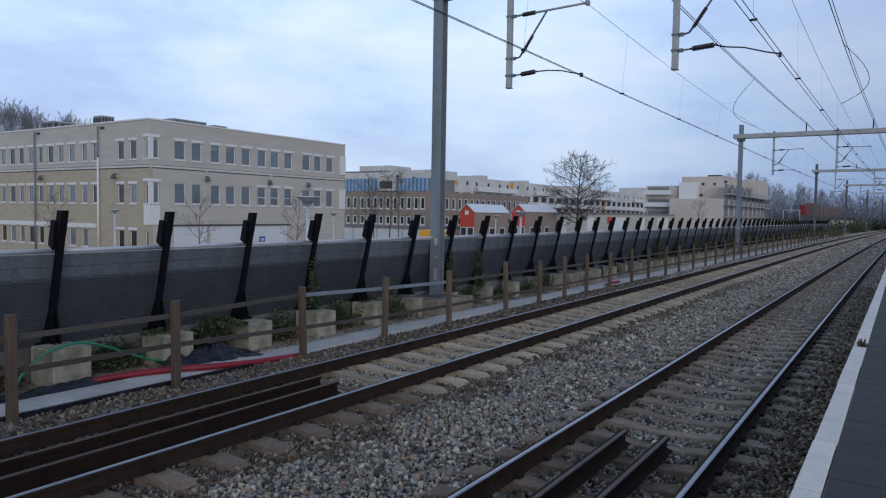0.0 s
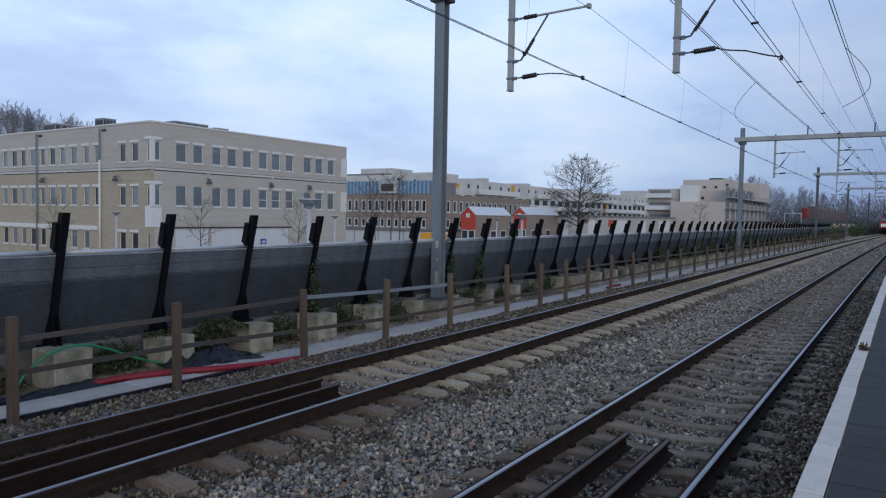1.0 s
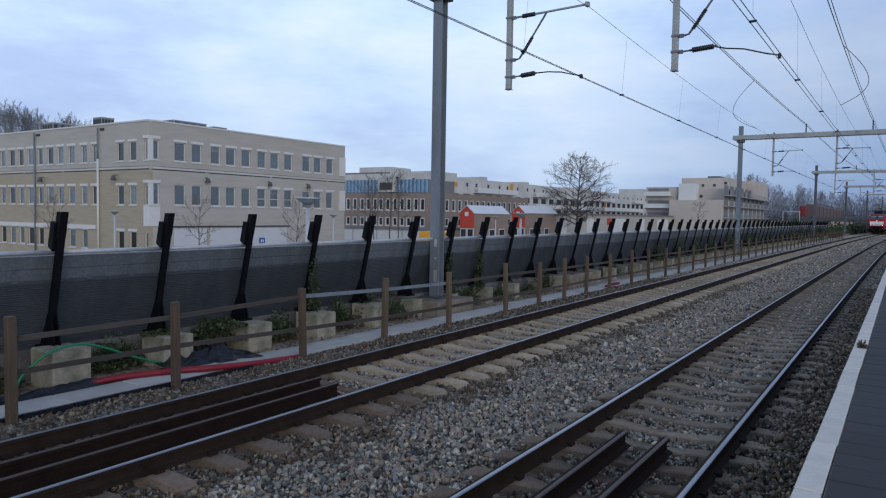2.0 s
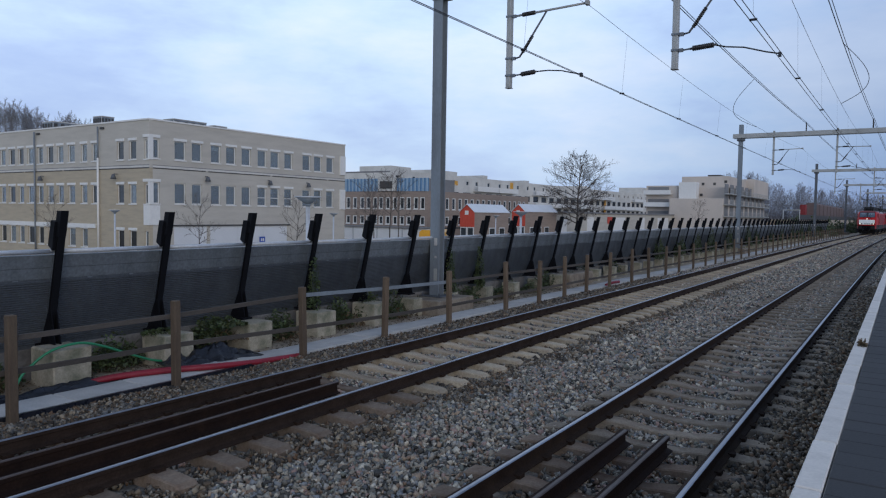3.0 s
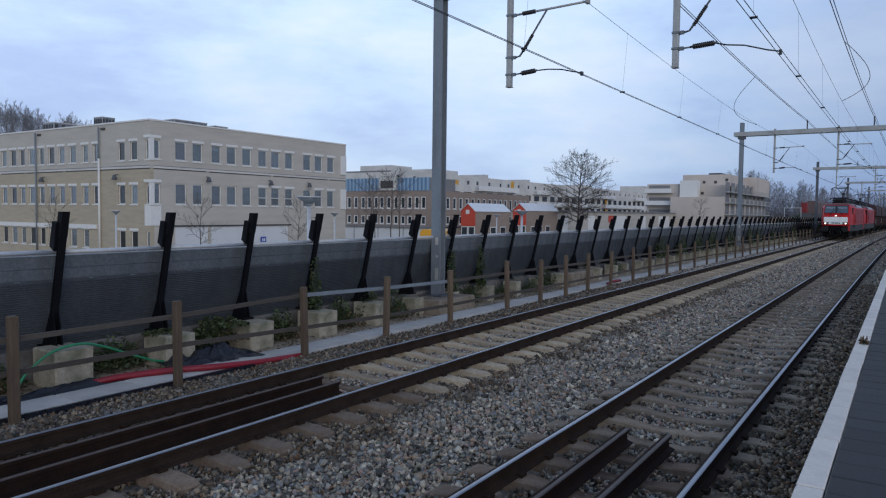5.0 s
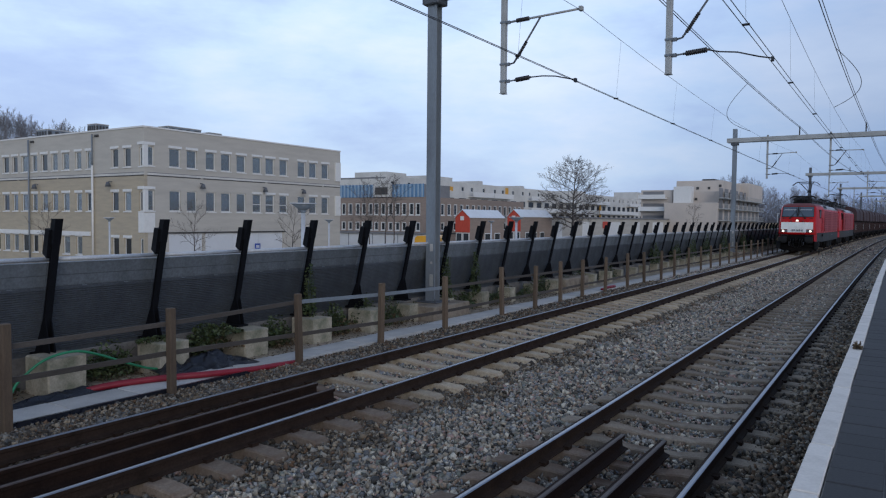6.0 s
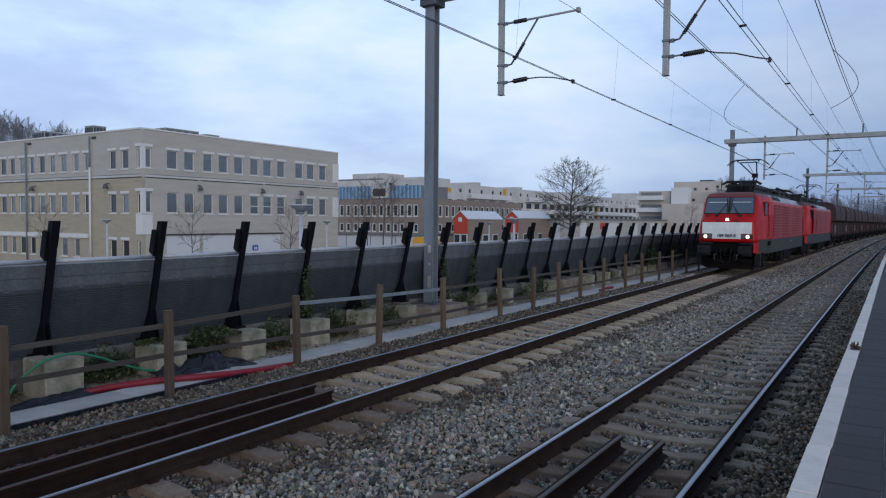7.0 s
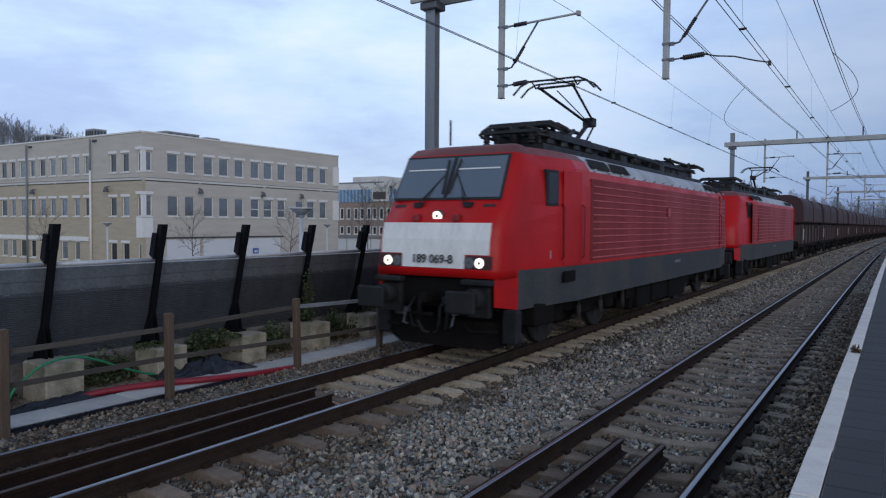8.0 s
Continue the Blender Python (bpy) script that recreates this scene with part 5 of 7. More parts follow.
def build_van():
    v = thing("yellow_van", pose(-32.95, 49.8, TOWN, 0, 0, 20) @ Matrix.Diagonal((1, 1, 1.12, 1)), "yellow works van parked behind the barrier", "van")
    bm = bmesh.new()
    prof = [(-0.95, 0.35), (0.95, 0.35), (1.0, 1.2), (0.9, 2.35), (0.7, 2.5), (-0.7, 2.5), (-0.9, 2.35), (-1.0, 1.2)]
    extrude(bm, prof, [(-2.4, 0, 0), (1.6, 0, 0)])
    extrude(bm, [(-0.95, 0.35), (0.95, 0.35), (0.98, 1.2), (-0.98, 1.2)], [(1.6, 0, 0), (2.6, 0, 0)])
    bmesh.ops.recalc_face_normals(bm, faces=bm.faces)
    part("body", bm, M_YELLOW, v)
    bm = bmesh.new()
    box(bm, 0.9, 1.0, 0.3, 1.5, 1.4, 2.1)
    part("side_window", bm, M_GLASS, v)
    for x in (-0.9, 0.9):
        for y in (-1.6, 1.7):
            bm = bmesh.new()
            disc(bm, (x, y, 0.35), (1, 0, 0), 0.35, 0.22)
            part("wheel", bm, M_BLACK, v)


def ivy(x, y, z, w, d, h, seed, n, material, label, leaf=1.0):
    """A clump of small leaves on a few stems."""
    rnd = random.Random(seed)
    bm = bmesh.new()
    for k in range(n):
        a, r = rnd.uniform(0, 2 * math.pi), math.sqrt(rnd.random())
        px, py = math.cos(a) * r * w / 2, math.sin(a) * r * d / 2
        pz = h * (1 - r * r * 0.8) * rnd.random() ** 0.7 * (0.7 + 0.3 * math.sin(px * 9 + seed))
        c = Vector((px, py, pz))
        s = leaf * rnd.uniform(0.018, 0.042)
        q = Euler((rnd.uniform(-1, 1), rnd.uniform(-1, 1), rnd.uniform(0, 6.3))).to_matrix()
        bm.faces.new([bm.verts.new(c + q @ Vector(v) * s) for v in ((-1, 0, 0), (-0.2, -0.8, 0.15), (1.2, 0, 0), (-0.2, 0.8, 0.15))])
    for k in range(6):
        tube(bm, [(rnd.uniform(-0.1, 0.1) * w, rnd.uniform(-0.3, 0.3) * d, -0.05), (rnd.uniform(-0.4, 0.4) * w, rnd.uniform(-0.4, 0.4) * d, h * 0.6)], 0.006, 4)
    ob = part("ivy_clump", bm, material)
    ob.matrix_basis = pose(x + curve_off(y), y, z)
    return tagged(ob, label, "ivy", "ivy along the barrier")


def build_plants():
    green, dry = "dark green ivy clump over the concrete blocks", "dry brown ivy stems and leaves beside the blocks"
    rnd = random.Random(8)
    for i, (x, y, z, w, d, h, n) in enumerate(((-10.55, 4.55, -0.3, 0.5, 0.9, 0.7, 420), (-10.6, 6.62, -0.3, 0.5, 1.0, 0.65, 520), (-10.45, 8.45, -0.1, 0.6, 0.9, 0.55, 600), (-10.4, 8.75, 0.15, 0.8, 0.7, 0.22, 380), (-10.5, 10.1, -0.3, 0.5, 0.8, 0.75, 480), (-10.4, 7.35, 0.18, 0.6, 0.6, 0.14, 200), (-10.5, 11.95, -0.3, 0.5, 0.9, 0.7, 480), (-10.4, 12.9, -0.2, 0.6, 0.9, 0.75, 520), (-10.45, 13.9, -0.3, 0.6, 0.9, 0.9, 560), (-10.4, 17.2, -0.3, 0.6, 1.6, 0.8, 700), (-10.4, 19.0, -0.3, 0.6, 1.2, 0.7, 500), (-10.4, 21.6, -0.3, 0.6, 1.8, 0.7, 600), (-10.4, 24.5, -0.3, 0.6, 2.0, 0.6, 600))):
        ivy(x, y, z, w, d, h, i + 1, n, M_LEAF, green)
        if i % 2 == 0:
            ivy(x + 0.15, y + 0.2, z, w * 1.1, d, h * 0.5, i + 40, n // 4, M_DRYLEAF, dry)
    for i, (y, h) in enumerate(((11.08, 1.5), (18.1, 1.4), (16.5, 1.9), (36.5, 1.8), (40.1, 1.9), (43.7, 1.8), (47.3, 1.7), (52.7, 1.9), (59.9, 1.8), (63.5, 1.8), (70.7, 1.8), (76, 1.8), (83, 1.9), (90, 1.9), (97, 2.0), (104, 2.0), (110, 2.0))):
        far = y > 30
        ivy(-10.45, y, 0.1, 0.34 if not far else 0.55, 0.3 if not far else 1.6, h, i + 70, 420 if not far else 900, M_LEAF, "dark ivy climbing a barrier post")
    for i, (y, w, d, h) in enumerate(((4.9, 0.5, 0.7, 0.5), (6.75, 0.55, 0.9, 0.62), (8.35, 0.7, 0.9, 0.62), (10.25, 0.5, 0.9, 0.6), (12.05, 0.6, 0.9, 0.66), (13.3, 0.7, 1.0, 0.75), (15.0, 0.4, 0.9, 0.6), (18.2, 0.7, 1.4, 0.8), (20.2, 0.6, 1.2, 0.6), (23.0, 0.6, 1.6, 0.7), (26.5, 0.6, 2.0, 0.7), (30.0, 0.6, 2.4, 0.7))):
        ivy(-10.62, y, -0.25, w, d, h, 130 + i, 520, M_LEAF, green)
    for i in range(30):
        y = 84 + 6.0 * i
        b = ivy(-11.6 + 0.5 * math.sin(i * 2.1), y, -0.4, 2.0, 8.0, 2.9 + 0.6 * math.sin(i * 1.7), 300 + i, 800, M_LEAF, "dark green hedge bush beside the line", 5.0)
        b.name = "hedge_bush"
        tagged(b, category="hedge", group="hedge beside the line")
    bm = bmesh.new()
    for k in range(3000):
        c = Vector((rnd.uniform(-10.6, -9.5), rnd.uniform(3.5, 24), -0.315 + rnd.uniform(0, 0.02)))
        s = rnd.uniform(0.012, 0.035)
        q = Euler((rnd.uniform(-0.6, 0.6), rnd.uniform(-0.6, 0.6), rnd.uniform(0, 6.3))).to_matrix()
        bm.faces.new([bm.verts.new(c + q @ Vector(v) * s) for v in ((-1, 0, 0), (0, -0.6, 0.1), (1.1, 0, 0), (0, 0.6, 0.1))])
    tagged(part("leaf_litter", bm, M_DRYLEAF), "dry brown leaves scattered over the soil", "leaf litter", kind="stuff")
    ivy(EDGE + 0.09, 10.13, PLAT, 0.12, 0.25, 0.13, 99, 26, M_DRYLEAF, "small weed tuft growing at the platform edge")


def build_clutter():
    def hose(name, pts, r, material, label, category):
        bm = bmesh.new()
        fine = []
        for i in range(len(pts) - 1):
            p0, p1, p2, p3 = (Vector(pts[max(0, min(len(pts) - 1, j))]) for j in (i - 1, i, i + 1, i + 2))
            for k in range(8):
                u = k / 8
                fine.append(0.5 * (2 * p1 + (p2 - p0) * u + (2 * p0 - 5 * p1 + 4 * p2 - p3) * u * u + (3 * p1 - p0 - 3 * p2 + p3) * u ** 3))
        fine.append(Vector(pts[-1]))
        tube(bm, fine, r, 8)
        tagged(part(name, bm, material), label, category)

    hose("red_duct", [(-9.72, 5.75, -0.24), (-9.6, 6.05, -0.2), (-9.34, 6.7, -0.185), (-9.0, 7.35, -0.19), (-8.83, 8.0, -0.215), (-8.8, 8.5, -0.235), (-8.8, 9.0, -0.26)], 0.05, M_RED_HOSE, "red plastic duct lying beside the cable duct", "duct")
    hose("red_duct", [(-8.95, 24.6, -0.22), (-8.9, 25.2, -0.17), (-8.95, 26.0, -0.2)], 0.05, M_RED_HOSE, "short red plastic duct lying farther along", "duct")
    hose("green_hose", [(-9.9, 4.75, -0.3), (-10.0, 4.88, -0.1), (-10.0, 5.02, 0.06), (-9.95, 5.3, 0.26), (-9.93, 5.7, 0.315), (-9.98, 6.1, 0.2), (-10.05, 6.5, 0.03), (-10.1, 7.0, -0.17), (-10.1, 7.35, -0.24)], 0.019, M_GREEN_HOSE, "green garden hose arching over a concrete block", "hose")
    rnd = random.Random(3)
    for x, y, w, l, h, tw in ((-9.74, 5.4, 0.42, 2.7, 0.16, -6), (-9.75, 7.9, 0.75, 1.7, 0.34, -14)):
        bm = bmesh.new()
        nx, ny = 22, 50
        g = []
        for j in range(ny + 1):
            row = []
            for i in range(nx + 1):
                u, v = i / nx - 0.5, j / ny - 0.5
                e = max(0.0, 1 - (2 * abs(u)) ** 2.5) * max(0.0, 1 - (2 * abs(v)) ** 3)
                z = h * e * (0.34 + 0.62 * noise.noise(Vector((u * 2.4, v * 4.2, x * 3)))) + 0.34 * h * e * (0.5 - abs(noise.noise(Vector((u * 4 + v * 3, v * 7, 2)))) * 1.8) + 0.05 * e * noise.noise(Vector((u * 9, v * 14, 5)))
                row.append(bm.verts.new((u * w * (1 + 0.25 * noise.noise(Vector((v * 4, x, 0)))), v * l, z + 0.006)))
            g.append(row)
        for j in range(ny):
            for i in range(nx):
                bm.faces.new((g[j][i], g[j][i + 1], g[j + 1][i + 1], g[j + 1][i])).smooth = True
        ob = part("plastic_sheet", bm, M_FOIL)
        ob.matrix_basis = pose(x, y, -0.3 if w < 0.6 else -0.26, 0, 0, tw)
        tagged(ob, "crumpled black plastic sheet lying on the soil", "plastic sheet")


build_office()
build_school()
build_hut(74.6, 83.6, 2.5, 3.4)
build_hut(88.4, 99.0, 2.7, 3.65)
build_hall()
build_flats()
build_stepped()
build_portal()
for x, y, z, s in ((-12.35, 12.89, 2.6, 0.62), (-31.7, 35.5, 2.15, 0.62), (-13.16, 26.08, 2.36, 0.6), (-39.2, 24.7, 2.15, 0.62), (-29.0, 52.8, 2.13, 0.58)):
    street_lamp(x, y, z, s)
build_trees()
build_van()
build_plants()
build_clutter()


# ---- train ----
M_TRAIN_RED = mat("traffic_red_paint", (0.49, 0.007, 0.008), 0.4, vary=0.14, scale=0.9, fine=30, bump=0.04, tint=(0.38, 0.008, 0.009), spec=0.25)
M_RIB = mat("worn_rib_edge", (0.48, 0.085, 0.08), 0.55, vary=0.25, scale=1.2, fine=25, bump=0.05, tint=(0.30, 0.05, 0.05), spec=0.35)
M_TRAIN_RED_DULL = mat("dull_red_paint", (0.285, 0.023, 0.027), 0.55, vary=0.25, scale=0.5, fine=25, bump=0.05, tint=(0.18, 0.015, 0.015), stretch=(1, 1, 0.4), spec=0.35)
M_TRAIN_DUSTY = mat("dusty_red_cab_roof", (0.19, 0.035, 0.035), 0.6, vary=0.25, scale=1.2, fine=25, bump=0.05, tint=(0.12, 0.05, 0.05))
M_TRAIN_GREY = mat("dusty_grey_skirt", (0.05, 0.055, 0.06), 0.75, vary=0.25, scale=1.1, fine=25, bump=0.1, tint=(0.078, 0.076, 0.072), spec=0.15)
M_TRAIN_ROOF = mat("pale_grey_roof", (0.43, 0.45, 0.48), 0.5, vary=0.15, scale=0.7, fine=20, bump=0.05, tint=(0.27, 0.265, 0.27))
M_TRAIN_WHITE = mat("dirty_white_panel", (0.82, 0.81, 0.77), 0.5, vary=0.1, scale=2.0, fine=25, bump=0.04, tint=(0.66, 0.65, 0.61), stretch=(2, 1, 0.5))
# Sooty steel, taken near black so the colour holds the shade beneath.
M_UNDER = mat("sooty_shaded_underframe", (0.008, 0.0075, 0.0075), 0.85, vary=0.3, scale=2, fine=30, tint=(0.015, 0.012, 0.0105), spec=0.08)
M_UNDER_PALE = mat("faded_pale_marking", (0.16, 0.165, 0.165), 0.7, vary=0.25, scale=6, fine=40)
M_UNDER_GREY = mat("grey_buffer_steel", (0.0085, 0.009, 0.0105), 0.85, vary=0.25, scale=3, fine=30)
M_DUSTY_STEEL = mat("dusty_bogie_steel", (0.03, 0.028, 0.026), 0.8, vary=0.3, scale=3, fine=30)
M_ROOF_GEAR = mat("black_roof_gear", (0.012, 0.012, 0.013), 0.6, vary=0.25, fine=30)
# Wheel colour is lowered for the shade under the train as well.
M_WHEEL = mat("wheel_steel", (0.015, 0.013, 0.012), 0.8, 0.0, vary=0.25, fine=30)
M_LAMP = glow("lit_headlamp", (1.0, 0.93, 0.80), 1.3)
M_LAMP_BOX = mat("dark_red_lamp_housing", (0.05, 0.009, 0.01), 0.5, vary=0.2, fine=30, bump=0)
M_LAMP_RIM = mat("lamp_rim", (0.09, 0.09, 0.1), 0.3, vary=0.1, fine=20, bump=0)
M_LAMP_OFF = mat("unlit_lamp_lens", (0.16, 0.17, 0.18), 0.15, vary=0.1, fine=20, bump=0)
M_TEXT = mat("dark_lettering", (0.05, 0.05, 0.05), 0.6, vary=0.05, fine=20, bump=0)
M_RUBBER = mat("black_rubber", (0.012, 0.012, 0.012), 0.7, vary=0.1, fine=20, bump=0)
M_SCREEN = bpy.data.materials.new("windscreen_glass")
M_SCREEN.use_nodes = True
_b = M_SCREEN.node_tree.nodes["Principled BSDF"]
_b.inputs["Base Color"].default_value = (0.13, 0.175, 0.225, 1)
_b.inputs["Roughness"].default_value = 0.08
_b.inputs["Transmission Weight"].default_value = 0.35
_b.inputs["Coat Weight"].default_value = 0.6
M_CABGLASS = mat("dark_cab_glass", (0.02, 0.024, 0.028), 0.2, vary=0.05, fine=10, bump=0, spec=0.3)
M_WAGON = mat("dark_brown_wagon_paint", (0.055, 0.03, 0.031), 0.7, vary=0.3, scale=0.7, fine=20, bump=0.1, tint=(0.06, 0.038, 0.034), spec=0.25, stretch=(1, 1, 0.5))
M_WAGON_LOW = mat("dusty_brown_wagon_side", (0.062, 0.042, 0.039), 0.75, vary=0.3, scale=0.6, fine=20, bump=0.1, tint=(0.085, 0.066, 0.06), spec=0.25)

# level, front, half width of the front, start of the flank, half width of the flank
NOSE = [(1.38, -9.0, 1.16, -8.78, 1.49), (1.52, -9.01, 1.15, -8.76, 1.5), (2.0, -8.98, 1.12, -8.7, 1.5), (2.28, -8.92, 1.10, -8.6, 1.5), (2.6, -8.66, 1.09, -8.36, 1.5), (3.0, -8.45, 1.075, -8.16, 1.5), (3.3, -8.29, 1.06, -8.02, 1.47), (3.48, -8.19, 1.06, -7.93, 1.36), (3.61, -8.04, 1.0, -7.83, 1.18), (3.68, -7.74, 0.85, -7.55, 0.95), (3.71, -7.3, 0.7, -7.2, 0.72)]


def front_y(z):
    return float(np.interp(z, [n[0] for n in NOSE], [n[1] for n in NOSE]))


def on_face(bm, pts, lift, thick, mi=0):
    """A plate that lies on the sloped front: outline as (x, z)."""
    a = [bm.verts.new((x, front_y(z) - lift, z)) for x, z in pts]
    b = [bm.verts.new((x, front_y(z) - lift + thick, z)) for x, z in pts]
    n = len(pts)
    for k in range(n):
        bm.faces.new((a[k], a[(k + 1) % n], b[(k + 1) % n], b[k])).material_index = mi
    bm.faces.new(a[::-1]).material_index = mi
    bm.faces.new(b).material_index = mi


def wheelset_mesh(r):
    bm = bmesh.new()
    for s in (-1, 1):
        disc(bm, (s * 0.75, 0, 0), (1, 0, 0), r, 0.13, 28)
        disc(bm, (s * 0.69, 0, 0), (1, 0, 0), r + 0.028, 0.03, 28)
        disc(bm, (s * 0.83, 0, 0), (1, 0, 0), r * 0.32, 0.06, 14)
        for k in range(3):
            a = k * 2.094
            disc(bm, (s * 0.82, math.cos(a) * r * 0.62, math.sin(a) * r * 0.62), (1, 0, 0), r * 0.09, 0.03, 8)
    tube(bm, [(-1.0, 0, 0), (1.0, 0, 0)], 0.09, 10)
    me = bpy.data.meshes.new("wheelset")
    bm.to_mesh(me)
    bm.free()
    me.materials.append(M_WHEEL)
    return me


def build_bogie(parent, y, span, r, wheel_me, wide=1.02):
    bm = bmesh.new()
    for s in (-1, 1):
        box(bm, s * wide - 0.07, s * wide + 0.07, -span / 2 - 0.75, span / 2 + 0.75, 0.55, 0.8, 0.03)
        box(bm, s * wide - 0.09, s * wide + 0.09, -0.5, 0.5, 0.42, 0.98, 0.04)
        for q in (-span / 2, span / 2):
            box(bm, s * wide - 0.1, s * wide + 0.14, q - 0.2, q + 0.2, r - 0.2, r + 0.22, 0.03)
            for e in (-0.34, 0.34):
                tube(bm, [(s * (wide + 0.05), q + e, 0.6), (s * (wide + 0.05), q + e, 0.95)], 0.09, 10)
            tube(bm, [(s * (wide + 0.08), q + 0.55, 0.5), (s * (wide + 0.08), q + 0.2, 0.9)], 0.035, 6)
    box(bm, -wide, wide, -0.35, 0.35, 0.6, 0.9, 0.03)
    # Hidden filler box, added to keep light from passing through the bogie.
    box(bm, -wide + 0.1, wide - 0.1, -span / 2 - 0.5, span / 2 + 0.5, 0.35 if span > 2 else 0.5, 0.88, 0.05)
    b = part("bogie", bm, M_UNDER, parent, "sooty bogie frame, blackened for the shade beneath the train")
    b.matrix_basis = pose(0, y, 0)
    if span > 2:
        for s in (-1, 1):
            for q in (-span / 2 - 0.62, -0.62, 0.62, span / 2 + 0.62):
                bm = bmesh.new()
                tube(bm, [(s * (wide + 0.2), q, 0.42), (s * (wide + 0.2), q, 0.66)], 0.055, 8)
                tube(bm, [(s * (wide + 0.2), q, 0.66), (s * (wide + 0.2), q, 0.9)], 0.035, 8)
                box(bm, s * (wide + 0.16) - 0.08, s * (wide + 0.16) + 0.08, q - 0.06, q + 0.06, 0.4, 0.45)
                part("damper", bm, M_DUSTY_STEEL, b, "dusty grey damper")
    for q in (-span / 2, span / 2):
        w = shared("wheelset", wheel_me, b, pose(0, q, r))
    return b


def build_loco():
    l = thing("electric_locomotive", label="red electric freight locomotive with a white front panel and lit headlamps", category="locomotive", group="locomotives of the freight train")
    bm = bmesh.new()
    rings = []
    for z, yf, wf, ys, w in NOSE:
        wn = max(w - 0.23, wf * 0.9)
        yn = ys + 0.36
        side = [(wf, yf), ((wf + wn) / 2 + 0.045, (yf + yn) / 2 - 0.06), (wn, yn), (w, -6.4), (w, -5.7)]
        mid = [(-wf * 0.5, yf - 0.015), (wf * 0.5, yf - 0.015)]
        ring = mid + side + [(x, -y) for x, y in side[::-1]] + [(-x, -y) for x, y in mid] + [(-x, -y) for x, y in side] + [(-x, y) for x, y in side[::-1]]
        rings.append([bm.verts.new((x, y, z)) for x, y in ring])
    n = len(rings[0])
    for i, (u, v) in enumerate(zip(rings, rings[1:])):
        for k in range(n):
            f = bm.faces.new((u[k], u[(k + 1) % n], v[(k + 1) % n], v[k]))
            mid = sum((w.co.y for w in f.verts)) / 4
            f.material_index = 1 if i >= 6 and k in (6, 18) else 3 if i >= 7 else 0
            f.smooth = k in (0, 1, 2, 3, 8, 9, 10, 11, 12, 13, 14, 15, 20, 21, 22, 23)
    top = bm.faces.new(rings[-1])
    top.material_index = 2
    bm.faces.new(rings[0][::-1])
    bmesh.ops.recalc_face_normals(bm, faces=bm.faces)
    body = part("body", bm, [M_TRAIN_RED, M_TRAIN_ROOF, M_UNDER, M_TRAIN_DUSTY], l, "red painted steel body with a pale grey roof slope")
    # front details
    bm = bmesh.new()
    for xa, xb, za, zb in ((-0.62, 0.62, 1.53, 1.76), (-1.07, -0.62, 1.76, 2.0), (-0.62, 0.62, 1.76, 2.0), (0.62, 1.07, 1.76, 2.0), (-1.07, -0.62, 2.0, 2.28), (-0.62, 0.62, 2.0, 2.28), (0.62, 1.07, 2.0, 2.28)):
        on_face(bm, [(xa, za), (xb, za), (xb, zb), (xa, zb)], 0.03, 0.03)
    part("front_panel", bm, M_TRAIN_WHITE, body, "dirty white front panel")
    bm = bmesh.new()
    on_face(bm, [(-1.085, 2.67), (1.085, 2.67), (1.05, 3.46), (-1.05, 3.46)], 0.034, 0.05)
    part("windscreen_seal", bm, M_RUBBER, body, "black rubber windscreen surround")
    for s in (-1, 1):
        bm = bmesh.new()
        on_face(bm, [(s * 1.05, 2.71), (s * 0.04, 2.71), (s * 0.04, 3.425), (s * 1.015, 3.425)][::s], 0.046, 0.014)
        part("windscreen", bm, M_SCREEN, body, "blue-grey windscreen pane")
        bm = bmesh.new()
        on_face(bm, [(s * 0.93, 3.2), (s * 0.12, 3.2), (s * 0.12, 3.225), (s * 0.93, 3.225)][::s], 0.054, 0.006)
        part("sun_blind_edge", bm, M_TRIM, body, "pale edge of a sun blind")
        bm = bmesh.new()
        ya, yb = front_y(2.6) - 0.07, front_y(3.2) - 0.07
        tube(bm, [(s * 0.5, ya, 2.6), (s * 0.1, yb, 3.15)], 0.014, 5)
        tube(bm, [(s * 0.42, ya, 2.58), (s * 0.14, yb, 3.1)], 0.01, 5)
        tube(bm, [(s * 0.06, front_y(2.78) - 0.07, 2.78), (s * 0.12, front_y(3.38) - 0.07, 3.38)], 0.02, 5)
        box(bm, s * 0.5 - 0.08, s * 0.5 + 0.08, ya - 0.02, ya + 0.1, 2.54, 2.63)
        part("wiper", bm, M_RUBBER, body, "black windscreen wiper")
        bm = bmesh.new()
        on_face(bm, [(s * 0.64, 1.53), (s * 1.12, 1.53), (s * 1.12, 1.74), (s * 0.64, 1.74)][::s], 0.024, 0.03)
        unit = part("lamp_housing", bm, M_LAMP_BOX, body, "dark red lamp housing")
        for x, m2, nm, lab in ((0.91, M_LAMP, "headlamp", "lit round headlamp"), (0.72, M_LAMP_OFF, "tail_lamp", "unlit round lamp")):
            bm = bmesh.new()
            yl = front_y(1.63)
            disc(bm, (s * x, yl - 0.03, 1.63), (0, 1, 0), 0.094, 0.02, 20)
            disc(bm, (s * x, yl - 0.042, 1.63), (0, 1, 0), 0.082, 0.016, 20, mi=1)
            disc(bm, (s * x, yl - 0.052, 1.63), (0, 1, 0), 0.027, 0.01, 12)
            for k in range(9):
                disc(bm, (s * x + 0.055 * math.cos(k * 0.698), yl - 0.052, 1.63 + 0.055 * math.sin(k * 0.698)), (0, 1, 0), 0.0075, 0.008, 6)
            part(nm, bm, [M_LAMP_RIM, m2], unit, lab)
        for xa, xb, z in ((0.78, 1.02, 2.57),):
            bm = bmesh.new()
